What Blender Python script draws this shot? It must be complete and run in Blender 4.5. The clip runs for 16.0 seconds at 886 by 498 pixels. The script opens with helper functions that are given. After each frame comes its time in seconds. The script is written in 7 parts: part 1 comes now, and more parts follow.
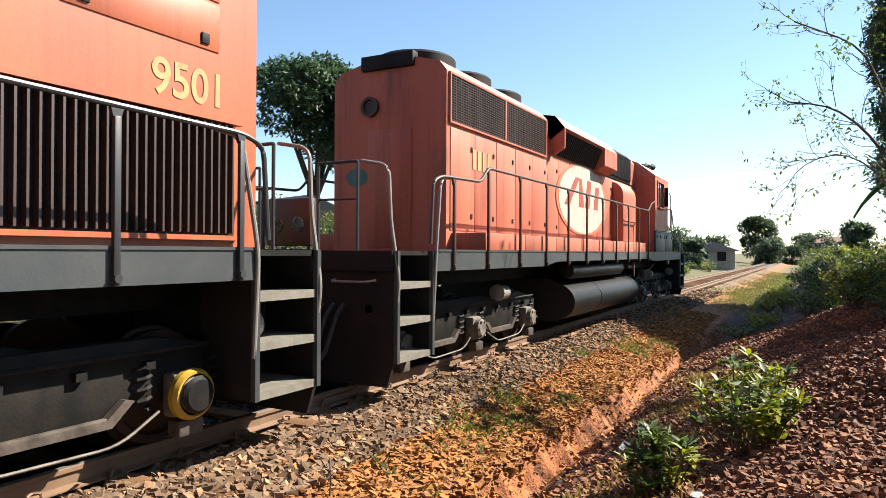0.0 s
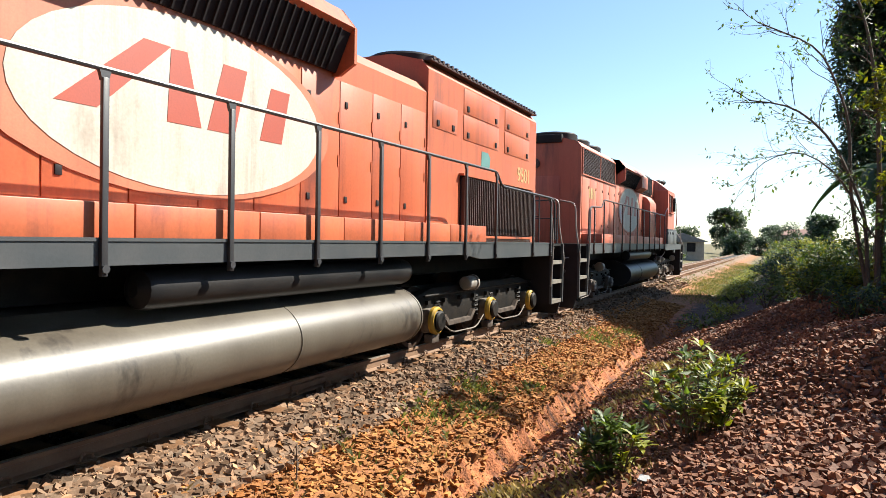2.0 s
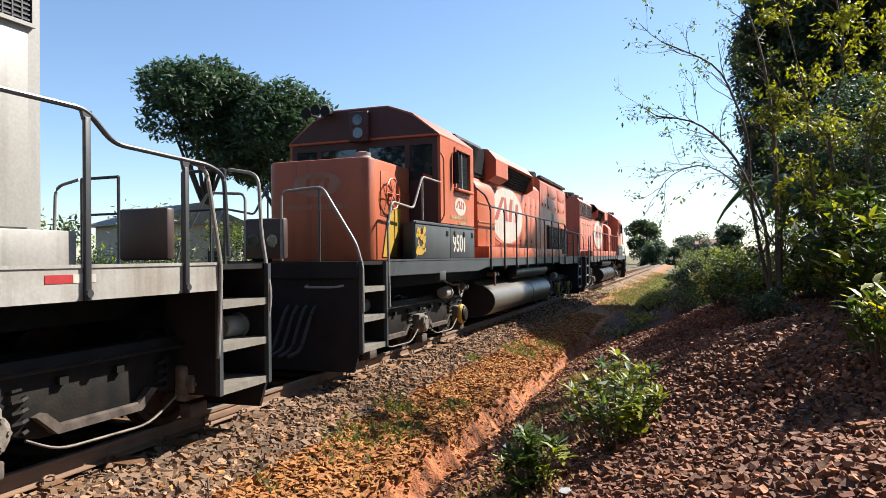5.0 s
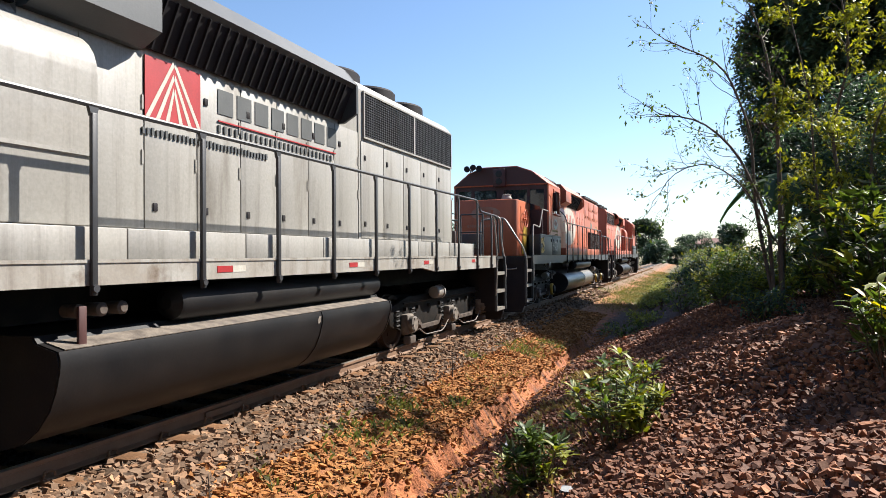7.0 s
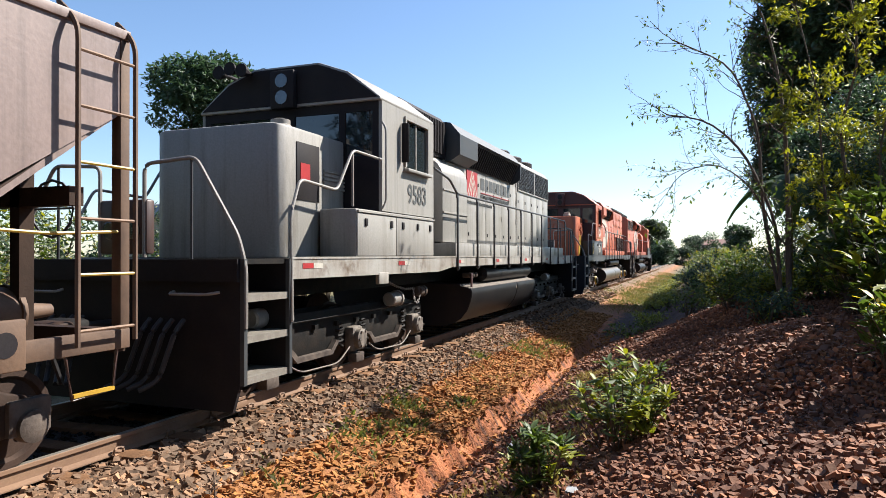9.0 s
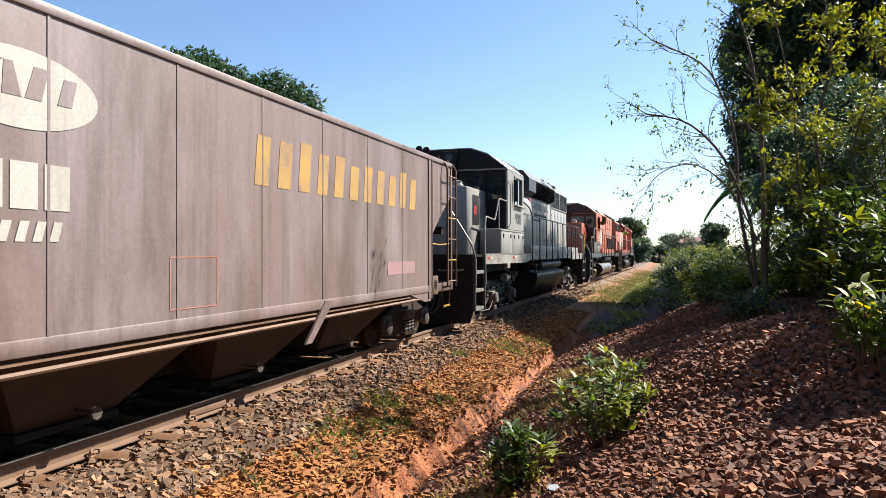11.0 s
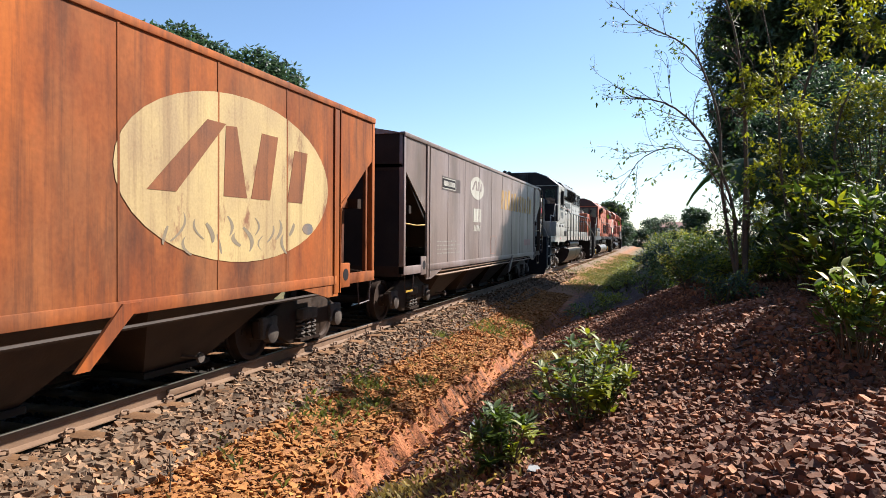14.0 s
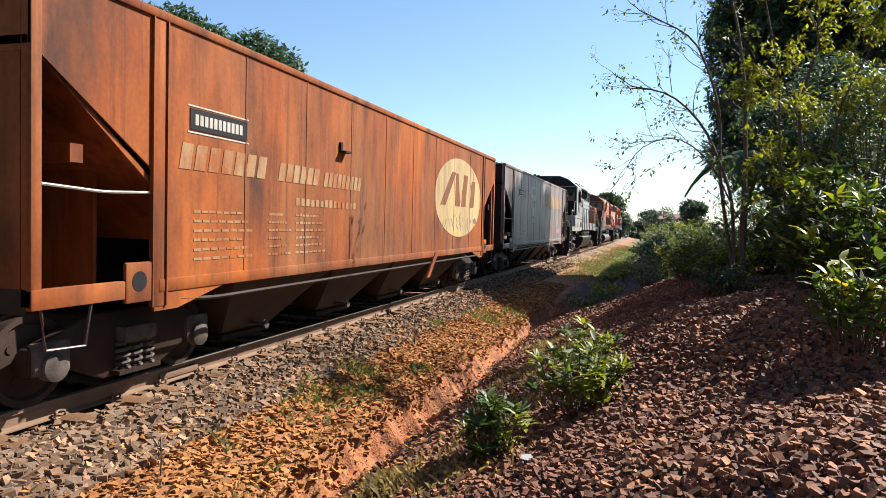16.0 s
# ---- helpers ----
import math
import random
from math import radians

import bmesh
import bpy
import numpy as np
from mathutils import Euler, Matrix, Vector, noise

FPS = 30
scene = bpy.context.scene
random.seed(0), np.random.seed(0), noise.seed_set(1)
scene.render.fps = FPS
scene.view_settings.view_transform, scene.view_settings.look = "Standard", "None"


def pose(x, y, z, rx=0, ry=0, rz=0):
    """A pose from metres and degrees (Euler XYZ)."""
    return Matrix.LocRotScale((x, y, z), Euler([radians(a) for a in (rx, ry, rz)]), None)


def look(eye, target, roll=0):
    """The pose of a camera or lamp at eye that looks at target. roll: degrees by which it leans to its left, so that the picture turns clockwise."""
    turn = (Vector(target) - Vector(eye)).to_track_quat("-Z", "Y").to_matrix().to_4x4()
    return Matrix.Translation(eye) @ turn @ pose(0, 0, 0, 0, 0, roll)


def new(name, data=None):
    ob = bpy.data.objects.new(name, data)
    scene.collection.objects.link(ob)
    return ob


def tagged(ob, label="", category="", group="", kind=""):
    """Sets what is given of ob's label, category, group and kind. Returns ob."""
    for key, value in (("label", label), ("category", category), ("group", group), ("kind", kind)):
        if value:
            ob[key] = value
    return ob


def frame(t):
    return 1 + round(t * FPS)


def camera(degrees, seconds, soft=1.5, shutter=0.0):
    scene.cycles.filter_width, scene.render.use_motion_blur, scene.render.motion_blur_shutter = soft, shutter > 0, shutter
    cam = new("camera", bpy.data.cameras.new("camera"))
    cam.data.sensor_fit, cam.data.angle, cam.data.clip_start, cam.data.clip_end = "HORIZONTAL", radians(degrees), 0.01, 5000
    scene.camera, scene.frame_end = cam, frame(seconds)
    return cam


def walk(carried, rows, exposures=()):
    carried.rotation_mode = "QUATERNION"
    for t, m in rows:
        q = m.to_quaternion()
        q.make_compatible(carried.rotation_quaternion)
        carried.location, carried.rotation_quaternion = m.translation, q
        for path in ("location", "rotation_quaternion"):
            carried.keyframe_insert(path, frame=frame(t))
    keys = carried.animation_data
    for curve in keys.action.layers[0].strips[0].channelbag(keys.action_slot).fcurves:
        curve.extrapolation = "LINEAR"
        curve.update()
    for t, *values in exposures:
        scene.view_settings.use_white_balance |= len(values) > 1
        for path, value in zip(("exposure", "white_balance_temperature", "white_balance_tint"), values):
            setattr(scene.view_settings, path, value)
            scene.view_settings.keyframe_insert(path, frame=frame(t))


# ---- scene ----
cam = camera(66.3, 16.0, soft=0.75)
# seconds, eye x y z, yaw, pitch, lean
PATH = [
    (0, 5.425, -0.014, 1.611, 28.34, 0.24, 0.29),
    (0.5, 5.434, -0.029, 1.620, 27.50, 0.34, 0.46),
    (1, 5.440, -0.034, 1.633, 26.97, 0.33, 0.05),
    (1.5, 5.502, -0.095, 1.637, 27.56, 0.46, 0.12),
    (2, 5.583, -0.145, 1.663, 26.19, -0.79, 0.94),
    (2.5, 5.619, -0.074, 1.643, 24.87, 0.83, -0.38),
    (3, 5.626, -0.038, 1.650, 22.46, 0.55, -0.24),
    (3.5, 5.626, -0.031, 1.652, 21.99, 0.82, -0.55),
    (4, 5.632, -0.034, 1.659, 20.65, 0.86, -0.75),
    (6.5, 5.633, -0.028, 1.656, 19.79, 0.66, -0.69),
    (7, 5.626, -0.021, 1.653, 20.14, 0.54, -0.39),
    (7.5, 5.622, -0.015, 1.650, 20.11, 0.33, -0.31),
    (8, 5.615, -0.012, 1.650, 21.06, 0.60, -0.17),
    (8.5, 5.618, -0.017, 1.653, 21.24, 0.87, -0.07),
    (9, 5.621, -0.017, 1.650, 20.61, 0.55, -0.15),
    (11.5, 5.591, -0.001, 1.658, 18.78, 0.28, -0.12),
    (12, 5.595, 0.012, 1.650, 19.03, 0.09, -0.24),
    (12.5, 5.589, 0.031, 1.647, 18.85, -0.06, 0.13),
    (13, 5.594, 0.043, 1.645, 18.39, -0.68, 0.30),
    (13.5, 5.584, 0.041, 1.647, 18.33, -0.96, 0.25),
    (14, 5.577, 0.051, 1.641, 17.41, -1.18, 0.50),
    (14.5, 5.581, 0.090, 1.640, 16.58, -1.46, 0.59),
    (15, 5.571, 0.123, 1.633, 16.67, -1.58, 0.64),
    (15.5, 5.568, 0.116, 1.636, 17.39, -2.21, 0.92),
    (16, 5.572, 0.100, 1.626, 17.15, -2.15, 1.40),
]
RUN = [ (0, 0.000), (0.5, 2.233), (1, 4.450), (1.5, 6.720), (2, 8.984), (2.5, 11.153), (3, 13.381), (3.5, 15.642), (4, 17.947), (6.5, 29.716), (7, 32.042), (7.5, 34.333), (8, 36.587), (8.5, 38.823), (9, 41.022), (11.5, 51.719), (12, 53.798), (12.5, 55.905), (13, 58.012), (13.5, 60.093), (14, 62.179), (14.5, 64.270), (15, 66.374), (15.5, 68.476), (16, 70.558) ]


def eye_pose(x, y, z, yaw, pitch, lean):
    return pose(x, y, z, 0, 0, yaw) @ pose(0, 0, 0, 90 + pitch) @ pose(0, 0, 0, 0, 0, lean)


walk(cam, [(t, eye_pose(*r)) for t, *r in PATH],
     exposures=[(0.0, 1.74, 6210, 6), (0.5, 1.78, 6210, 6), (1.5, 1.80, 6160, 6), (2.6, 1.62, 6060, 8), (4.0, 1.54, 6010, 9), (9.0, 1.54, 5910, 10), (11.5, 1.49, 5860, 10),
                (13.0, 1.46, 5860, 10), (15.0, 1.46, 5860, 9), (16.0, 1.50, 5910, 9)])

# ---- light ----
SUN = Vector((0.50, 0.55, 0.67)).normalized()
world = bpy.data.worlds.new("world")
scene.world = world
world.use_nodes = True
_wn = world.node_tree.nodes
_sky = _wn.new("ShaderNodeTexSky")
_sky.sky_type = "NISHITA"
_sky.sun_disc = False
_sky.sun_elevation = math.asin(SUN.z)
_sky.sun_rotation = math.atan2(SUN.x, SUN.y)
_sky.air_density, _sky.dust_density, _sky.ozone_density = 1.0, 0.3, 1.7
world.node_tree.links.new(_sky.outputs[0], _wn["Background"].inputs[0])
_wn["Background"].inputs[1].default_value = 0.062
sun_data = bpy.data.lights.new("sun", "SUN")
sun_data.energy, sun_data.angle, sun_data.color = 5.0, radians(0.5), (1.0, 0.90, 0.76)
sun = new("sun", sun_data)
sun.matrix_world = look((SUN * 100)[:], (0, 0, 0))
scene.view_settings.exposure = 0.9

# ---- materials ----


def material(name, colour, rough=0.6, metal=0.0, second=None, scale=6.0, amount=0.5, fine=60.0, bump=0.1, third=None, patch=1.5,
             cover=0.0, streak=1.0, random_value=0.0, coat=0.0, trans=0.0, soften=0.08, runs=None, run_amount=0.5, pale=None, pale_amount=0.5, grey=None):
    """Paint, stone, wood: a colour broken by a broad and a fine noise, with patches of wear of another colour and a relief."""
    m = bpy.data.materials.new(name)
    m.use_nodes = True
    nt = m.node_tree
    nodes, links = nt.nodes, nt.links
    bsdf = nodes["Principled BSDF"]
    bsdf.inputs["Roughness"].default_value, bsdf.inputs["Metallic"].default_value = rough, metal
    if coat:
        bsdf.inputs["Coat Weight"].default_value = coat
    if trans:
        bsdf.inputs["Transmission Weight"].default_value = trans
    co = nodes.new("ShaderNodeTexCoord")
    mp = nodes.new("ShaderNodeMapping")
    mp.inputs["Scale"].default_value = (1, 1, streak)
    links.new(co.outputs["Object"], mp.inputs[0])
    n1, n2 = nodes.new("ShaderNodeTexNoise"), nodes.new("ShaderNodeTexNoise")
    n1.inputs["Scale"].default_value, n1.inputs["Detail"].default_value = scale, 5
    n2.inputs["Scale"].default_value, n2.inputs["Detail"].default_value = fine, 4
    links.new(mp.outputs[0], n1.inputs[0])
    links.new(co.outputs["Object"], n2.inputs[0])
    r1 = nodes.new("ShaderNodeMapRange")
    r1.inputs[1].default_value, r1.inputs[2].default_value = 0.35, 0.7
    links.new(n1.outputs[0], r1.inputs[0])
    mix = nodes.new("ShaderNodeMixRGB")
    second = second or tuple(c * 0.6 for c in colour)
    mix.inputs[1].default_value, mix.inputs[2].default_value = (*colour, 1), (*second, 1)
    mul = nodes.new("ShaderNodeMath")
    mul.operation = "MULTIPLY"
    mul.inputs[1].default_value = amount
    links.new(r1.outputs[0], mul.inputs[0])
    links.new(mul.outputs[0], mix.inputs[0])
    last = mix.outputs[0]
    if cover:
        n3 = nodes.new("ShaderNodeTexNoise")
        n3.inputs["Scale"].default_value, n3.inputs["Detail"].default_value, n3.inputs["Roughness"].default_value = patch, 8, 0.65
        links.new(mp.outputs[0], n3.inputs[0])
        r3 = nodes.new("ShaderNodeMapRange")
        r3.inputs[1].default_value, r3.inputs[2].default_value = 0.72 - cover, 0.72 - cover + soften
        links.new(n3.outputs[0], r3.inputs[0])
        mx = nodes.new("ShaderNodeMixRGB")
        mx.inputs[2].default_value = (*(third or second), 1)
        links.new(r3.outputs[0], mx.inputs[0])
        links.new(last, mx.inputs[1])
        last = mx.outputs[0]
    if pale:
        # chalky bleached blotches
        n5 = nodes.new("ShaderNodeTexNoise")
        n5.inputs["Scale"].default_value, n5.inputs["Detail"].default_value, n5.inputs["Roughness"].default_value = 0.75, 7, 0.6
        links.new(mp.outputs[0], n5.inputs[0])
        r5 = nodes.new("ShaderNodeMapRange")
        r5.inputs[1].default_value, r5.inputs[2].default_value, r5.inputs[4].default_value = 0.50, 0.70, pale_amount
        links.new(n5.outputs[0], r5.inputs[0])
        mx5 = nodes.new("ShaderNodeMixRGB")
        mx5.inputs[2].default_value = (*pale, 1)
        links.new(r5.outputs[0], mx5.inputs[0])
        links.new(last, mx5.inputs[1])
        last = mx5.outputs[0]
    if runs:
        # narrow stains that ran down the sheet
        mp4 = nodes.new("ShaderNodeMapping")
        mp4.inputs["Scale"].default_value = (5.0, 5.0, 0.22)
        links.new(co.outputs["Object"], mp4.inputs[0])
        n4 = nodes.new("ShaderNodeTexNoise")
        n4.inputs["Scale"].default_value, n4.inputs["Detail"].default_value, n4.inputs["Roughness"].default_value = 1.3, 7, 0.7
        links.new(mp4.outputs[0], n4.inputs[0])
        r4 = nodes.new("ShaderNodeMapRange")
        r4.inputs[1].default_value, r4.inputs[2].default_value, r4.inputs[4].default_value = 0.50, 0.74, run_amount
        links.new(n4.outputs[0], r4.inputs[0])
        mx4 = nodes.new("ShaderNodeMixRGB")
        mx4.inputs[2].default_value = (*runs, 1)
        links.new(r4.outputs[0], mx4.inputs[0])
        links.new(last, mx4.inputs[1])
        last = mx4.outputs[0]
    fm = nodes.new("ShaderNodeMixRGB")
    fm.blend_type = "OVERLAY"
    fm.inputs[0].default_value = 0.22
    links.new(last, fm.inputs[1])
    links.new(n2.outputs[0], fm.inputs[2])
    last = fm.outputs[0]
    if random_value:
        info = nodes.new("ShaderNodeNewGeometry") if random_value > 0 else nodes.new("ShaderNodeObjectInfo")
        hv = nodes.new("ShaderNodeHueSaturation")
        rr = nodes.new("ShaderNodeMapRange")
        rr.inputs[3].default_value, rr.inputs[4].default_value = 1 - abs(random_value), 1 + abs(random_value)
        links.new(info.outputs["Random Per Island" if random_value > 0 else "Random"], rr.inputs[0])
        links.new(rr.outputs[0], hv.inputs["Value"])
        links.new(last, hv.inputs["Color"])
        last = hv.outputs[0]
        if grey:
            # some pieces are of another stone
            f1, f2, gm = nodes.new("ShaderNodeMath"), nodes.new("ShaderNodeMath"), nodes.new("ShaderNodeMixRGB")
            f1.operation = "MULTIPLY"
            f1.inputs[1].default_value = 17.3
            f2.operation = "FRACT"
            links.new(info.outputs["Random Per Island" if random_value > 0 else "Random"], f1.inputs[0])
            links.new(f1.outputs[0], f2.inputs[0])
            links.new(f2.outputs[0], gm.inputs[0])
            links.new(last, gm.inputs[1])
            gm.inputs[2].default_value = (*grey, 1)
            last = gm.outputs[0]
    links.new(last, bsdf.inputs["Base Color"])
    if bump:
        b = nodes.new("ShaderNodeBump")
        b.inputs["Strength"].default_value, b.inputs["Distance"].default_value = bump, 0.02
        links.new(n2.outputs[0], b.inputs["Height"])
        links.new(b.outputs[0], bsdf.inputs["Normal"])
    return m


def leaf_material(name, colour, other, rough=0.55):
    m = material(name, colour, rough, second=other, scale=3.0, amount=0.8, fine=25, bump=0.05, random_value=0.45)
    nt = m.node_tree
    out, bsdf = nt.nodes["Material Output"], nt.nodes["Principled BSDF"]
    tr, add = nt.nodes.new("ShaderNodeBsdfTranslucent"), nt.nodes.new("ShaderNodeMixShader")
    src = bsdf.inputs["Base Color"].links[0].from_socket
    hv = nt.nodes.new("ShaderNodeHueSaturation")
    hv.inputs["Value"].default_value, hv.inputs["Saturation"].default_value = 1.8, 1.1
    nt.links.new(src, hv.inputs["Color"])
    nt.links.new(hv.outputs[0], tr.inputs[0])
    add.inputs[0].default_value = 0.34
    nt.links.new(bsdf.outputs[0], add.inputs[1])
    nt.links.new(tr.outputs[0], add.inputs[2])
    nt.links.new(add.outputs[0], out.inputs[0])
    return m


ORANGE = material("orange_paint", (0.403, 0.099, 0.036), 0.45, second=(0.323, 0.074, 0.032), scale=1.3, amount=0.8, fine=40, bump=0.02,
                  third=(0.151, 0.045, 0.029), patch=1.6, cover=0.14, streak=0.3, soften=0.16, runs=(0.110, 0.036, 0.024), run_amount=0.55)
ORANGE_OLD = material("faded_orange_paint", (0.431, 0.121, 0.067), 0.55, second=(0.336, 0.084, 0.048), scale=1.5, amount=0.9, fine=45, bump=0.03,
                      third=(0.144, 0.058, 0.042), patch=1.8, cover=0.15, streak=0.25, soften=0.18, runs=(0.100, 0.040, 0.030), run_amount=0.6)
TEAL = material("teal_primer", (0.066, 0.175, 0.164), 0.6, scale=4, bump=0.02)
SILVER = material("pale_grey_paint", (0.269, 0.256, 0.232), 0.45, second=(0.220, 0.207, 0.182), scale=1.2, amount=0.8, fine=40, bump=0.02,
                  third=(0.119, 0.101, 0.079), patch=1.7, cover=0.15, streak=0.22, soften=0.2, runs=(0.095, 0.080, 0.066), run_amount=0.55)
SILL_GREY = material("dark_grey_paint", (0.027, 0.032, 0.036), 0.5, second=(0.050, 0.050, 0.050), scale=2.5, amount=0.7, fine=50, bump=0.04)
OCHRE = material("faded_ochre_spray", (0.374, 0.216, 0.043), 0.8, second=(0.259, 0.158, 0.065), scale=3, amount=0.9, bump=0.03,
                 third=(0.158, 0.115, 0.086), patch=3.0, cover=0.14, soften=0.15)
SILL_WHITE = material("off_white_paint", (0.290, 0.278, 0.250), 0.5, second=(0.194, 0.166, 0.133), scale=2.5, amount=0.8, fine=50, bump=0.03,
                      third=(0.101, 0.068, 0.043), patch=2.2, cover=0.16, soften=0.15, runs=(0.085, 0.060, 0.042), run_amount=0.6)
MAROON = material("dark_maroon_antiglare_paint", (0.055, 0.017, 0.014), 0.6, second=(0.033, 0.014, 0.012), scale=3, fine=50, bump=0.04)
BLACK = material("sooty_black_paint", (0.016, 0.014, 0.016), 0.6, second=(0.029, 0.025, 0.022), scale=3, fine=50, bump=0.06)
GRIME = material("greasy_steel", (0.009, 0.009, 0.009), 0.6, second=(0.024, 0.019, 0.015), scale=5, amount=0.8, fine=45, bump=0.15)
DUSTY = material("dusty_cast_steel", (0.100, 0.080, 0.066), 0.65, second=(0.040, 0.032, 0.028), scale=7, amount=0.9, fine=45, bump=0.15)
AXLE_DUST = material("dusty_axle_cover", (0.160, 0.132, 0.104), 0.7, second=(0.056, 0.044, 0.035), scale=9, amount=0.9, fine=45, bump=0.2)
# taupe wagon paint darkened: the unlit end's shade put into the colour
SHADED_END = material("soot_blackened_wagon_paint", (0.017, 0.013, 0.011), 0.7, second=(0.034, 0.024, 0.020), scale=2, amount=0.8, fine=40, bump=0.06)
PIPE = material("worn_pipe_paint", (0.228, 0.213, 0.190), 0.45, second=(0.137, 0.114, 0.091), scale=8, bump=0.05)
RAIL_PAINT = material("brown_handrail_paint", (0.055, 0.030, 0.024), 0.45, second=(0.027, 0.017, 0.017), scale=9, bump=0.04)
RAIL_BLACK = material("black_handrail_paint", (0.027, 0.027, 0.030), 0.45, scale=9, bump=0.04)
TANK_GREY = material("dusty_grey_tank_paint", (0.091, 0.079, 0.061), 0.40, second=(0.057, 0.046, 0.035), scale=2.0, amount=0.9, fine=40, bump=0.04,
                     third=(0.026, 0.021, 0.017), patch=1.8, cover=0.15, streak=0.4)
TANK_BLACK = material("black_tank_paint", (0.010, 0.010, 0.011), 0.42, second=(0.027, 0.024, 0.022), scale=2, amount=0.6, fine=40, bump=0.04)
TREAD = material("worn_tread_steel", (0.204, 0.186, 0.156), 0.55, metal=0.2, second=(0.102, 0.084, 0.067), scale=10, bump=0.15)
WHEEL = material("rusty_wheel_steel", (0.039, 0.026, 0.021), 0.6, metal=0.2, second=(0.073, 0.047, 0.033), scale=6, bump=0.1)
YELLOW = material("yellow_paint", (0.372, 0.230, 0.017), 0.5, second=(0.274, 0.148, 0.017), scale=4, bump=0.04)
WHITE = material("chalky_white_paint", (0.394, 0.372, 0.318), 0.6, second=(0.328, 0.301, 0.246), scale=3, amount=0.7, fine=40, bump=0.03,
                 third=(0.259, 0.223, 0.180), patch=2.5, cover=0.17, streak=0.4, soften=0.2, runs=(0.170, 0.140, 0.110), run_amount=0.5)
CREAM = material("faded_cream_paint", (0.430, 0.315, 0.140), 0.7, second=(0.284, 0.197, 0.109), scale=2.5, amount=0.8, fine=40, bump=0.05,
                 third=(0.197, 0.093, 0.049), patch=3.0, cover=0.13, streak=0.5, runs=(0.150, 0.085, 0.045), run_amount=0.7)
LOGO_FADED = material("sun_bleached_pink_paint", (0.338, 0.173, 0.122), 0.6, second=(0.302, 0.108, 0.058), scale=4, amount=0.9, bump=0.02)
WORN_CREAM = material("worn_cream_paint", (0.310, 0.216, 0.115), 0.75, second=(0.274, 0.137, 0.061), scale=2.5, amount=1.0, fine=40, bump=0.05,
                      third=(0.238, 0.076, 0.024), patch=2.6, cover=0.25, streak=0.5, soften=0.16, runs=(0.220, 0.080, 0.030), run_amount=0.8)
LOGO_RED = material("logo_red_paint", (0.284, 0.047, 0.022), 0.5, second=(0.230, 0.049, 0.033), scale=3, bump=0.02)
LOGO_RUST = material("weathered_red_paint", (0.215, 0.080, 0.032), 0.7, second=(0.131, 0.055, 0.030), scale=3, amount=0.8, bump=0.05, runs=(0.060, 0.028, 0.018), run_amount=0.8)
GREY_INK = material("grey_lettering_paint", (0.050, 0.053, 0.053), 0.5, second=(0.079, 0.079, 0.076), scale=6, bump=0.02)
SIGN_RED = material("signal_red_paint", (0.301, 0.017, 0.019), 0.45, scale=6, bump=0.02)
GLASS = material("dark_cab_glass", (0.015, 0.021, 0.024), 0.04, second=(0.023, 0.027, 0.030), scale=2, fine=20, bump=0.0, coat=0.6)
LENS = material("lamp_glass", (0.100, 0.105, 0.110), 0.08, metal=0.7, scale=10, bump=0.0)
RUBBER = material("hose_rubber", (0.028, 0.025, 0.024), 0.7, scale=10, bump=0.05)
RUST_WAGON = material("rusty_orange_wagon_paint", (0.345, 0.096, 0.018), 0.8, second=(0.220, 0.050, 0.012), scale=1.4, amount=1.0, fine=22, bump=0.06,
                      third=(0.061, 0.026, 0.016), patch=0.8, cover=0.315, streak=0.35, soften=0.24, runs=(0.058, 0.025, 0.016), run_amount=0.8, pale=(0.380, 0.140, 0.045), pale_amount=0.6)
TAUPE_WAGON = material("dusty_taupe_wagon_paint", (0.190, 0.138, 0.120), 0.48, second=(0.140, 0.098, 0.084), scale=0.9, amount=0.8, fine=30, bump=0.06,
                       third=(0.090, 0.061, 0.045), patch=0.9, cover=0.24, streak=0.3, soften=0.2, runs=(0.075, 0.055, 0.046), run_amount=0.6, pale=(0.265, 0.212, 0.208), pale_amount=0.8)
WAGON_UNDER = material("brown_underframe_grime", (0.024, 0.015, 0.011), 0.6, second=(0.044, 0.027, 0.018), scale=3, amount=0.8, fine=40, bump=0.1)
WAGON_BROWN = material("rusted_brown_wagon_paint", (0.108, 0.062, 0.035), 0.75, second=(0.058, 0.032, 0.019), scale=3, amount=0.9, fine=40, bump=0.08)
RUSTY_RAIL = material("rusty_rail_steel", (0.176, 0.102, 0.057), 0.7, second=(0.111, 0.059, 0.033), scale=4, amount=0.7, fine=60, bump=0.1)
RAIL_TOP = material("worn_rail_head", (0.330, 0.290, 0.240), 0.40, metal=0.6, scale=10, bump=0.03)
TIE_WOOD = material("weathered_sleeper_wood", (0.200, 0.105, 0.052), 0.85, second=(0.090, 0.048, 0.026), scale=5, amount=0.8, fine=40, bump=0.4,
                    random_value=-0.35, streak=4.0)
BALLAST = material("ballast_stone", (0.255, 0.152, 0.088), 0.85, second=(0.120, 0.062, 0.034), scale=2.5, amount=0.9, fine=30, bump=0.3, random_value=0.7, grey=(0.140, 0.098, 0.068))
# ballast darkened for the shade under the train
SHADE_STONE = material("oil_darkened_ballast", (0.025, 0.019, 0.015), 0.7, second=(0.012, 0.010, 0.008), scale=2.5, amount=0.9, fine=30, bump=0.3, random_value=0.5)
SHARD = material("orange_shale", (0.344, 0.159, 0.050), 0.85, second=(0.215, 0.083, 0.026), scale=2.0, amount=0.9, fine=30, bump=0.3, random_value=0.6, grey=(0.249, 0.112, 0.041))
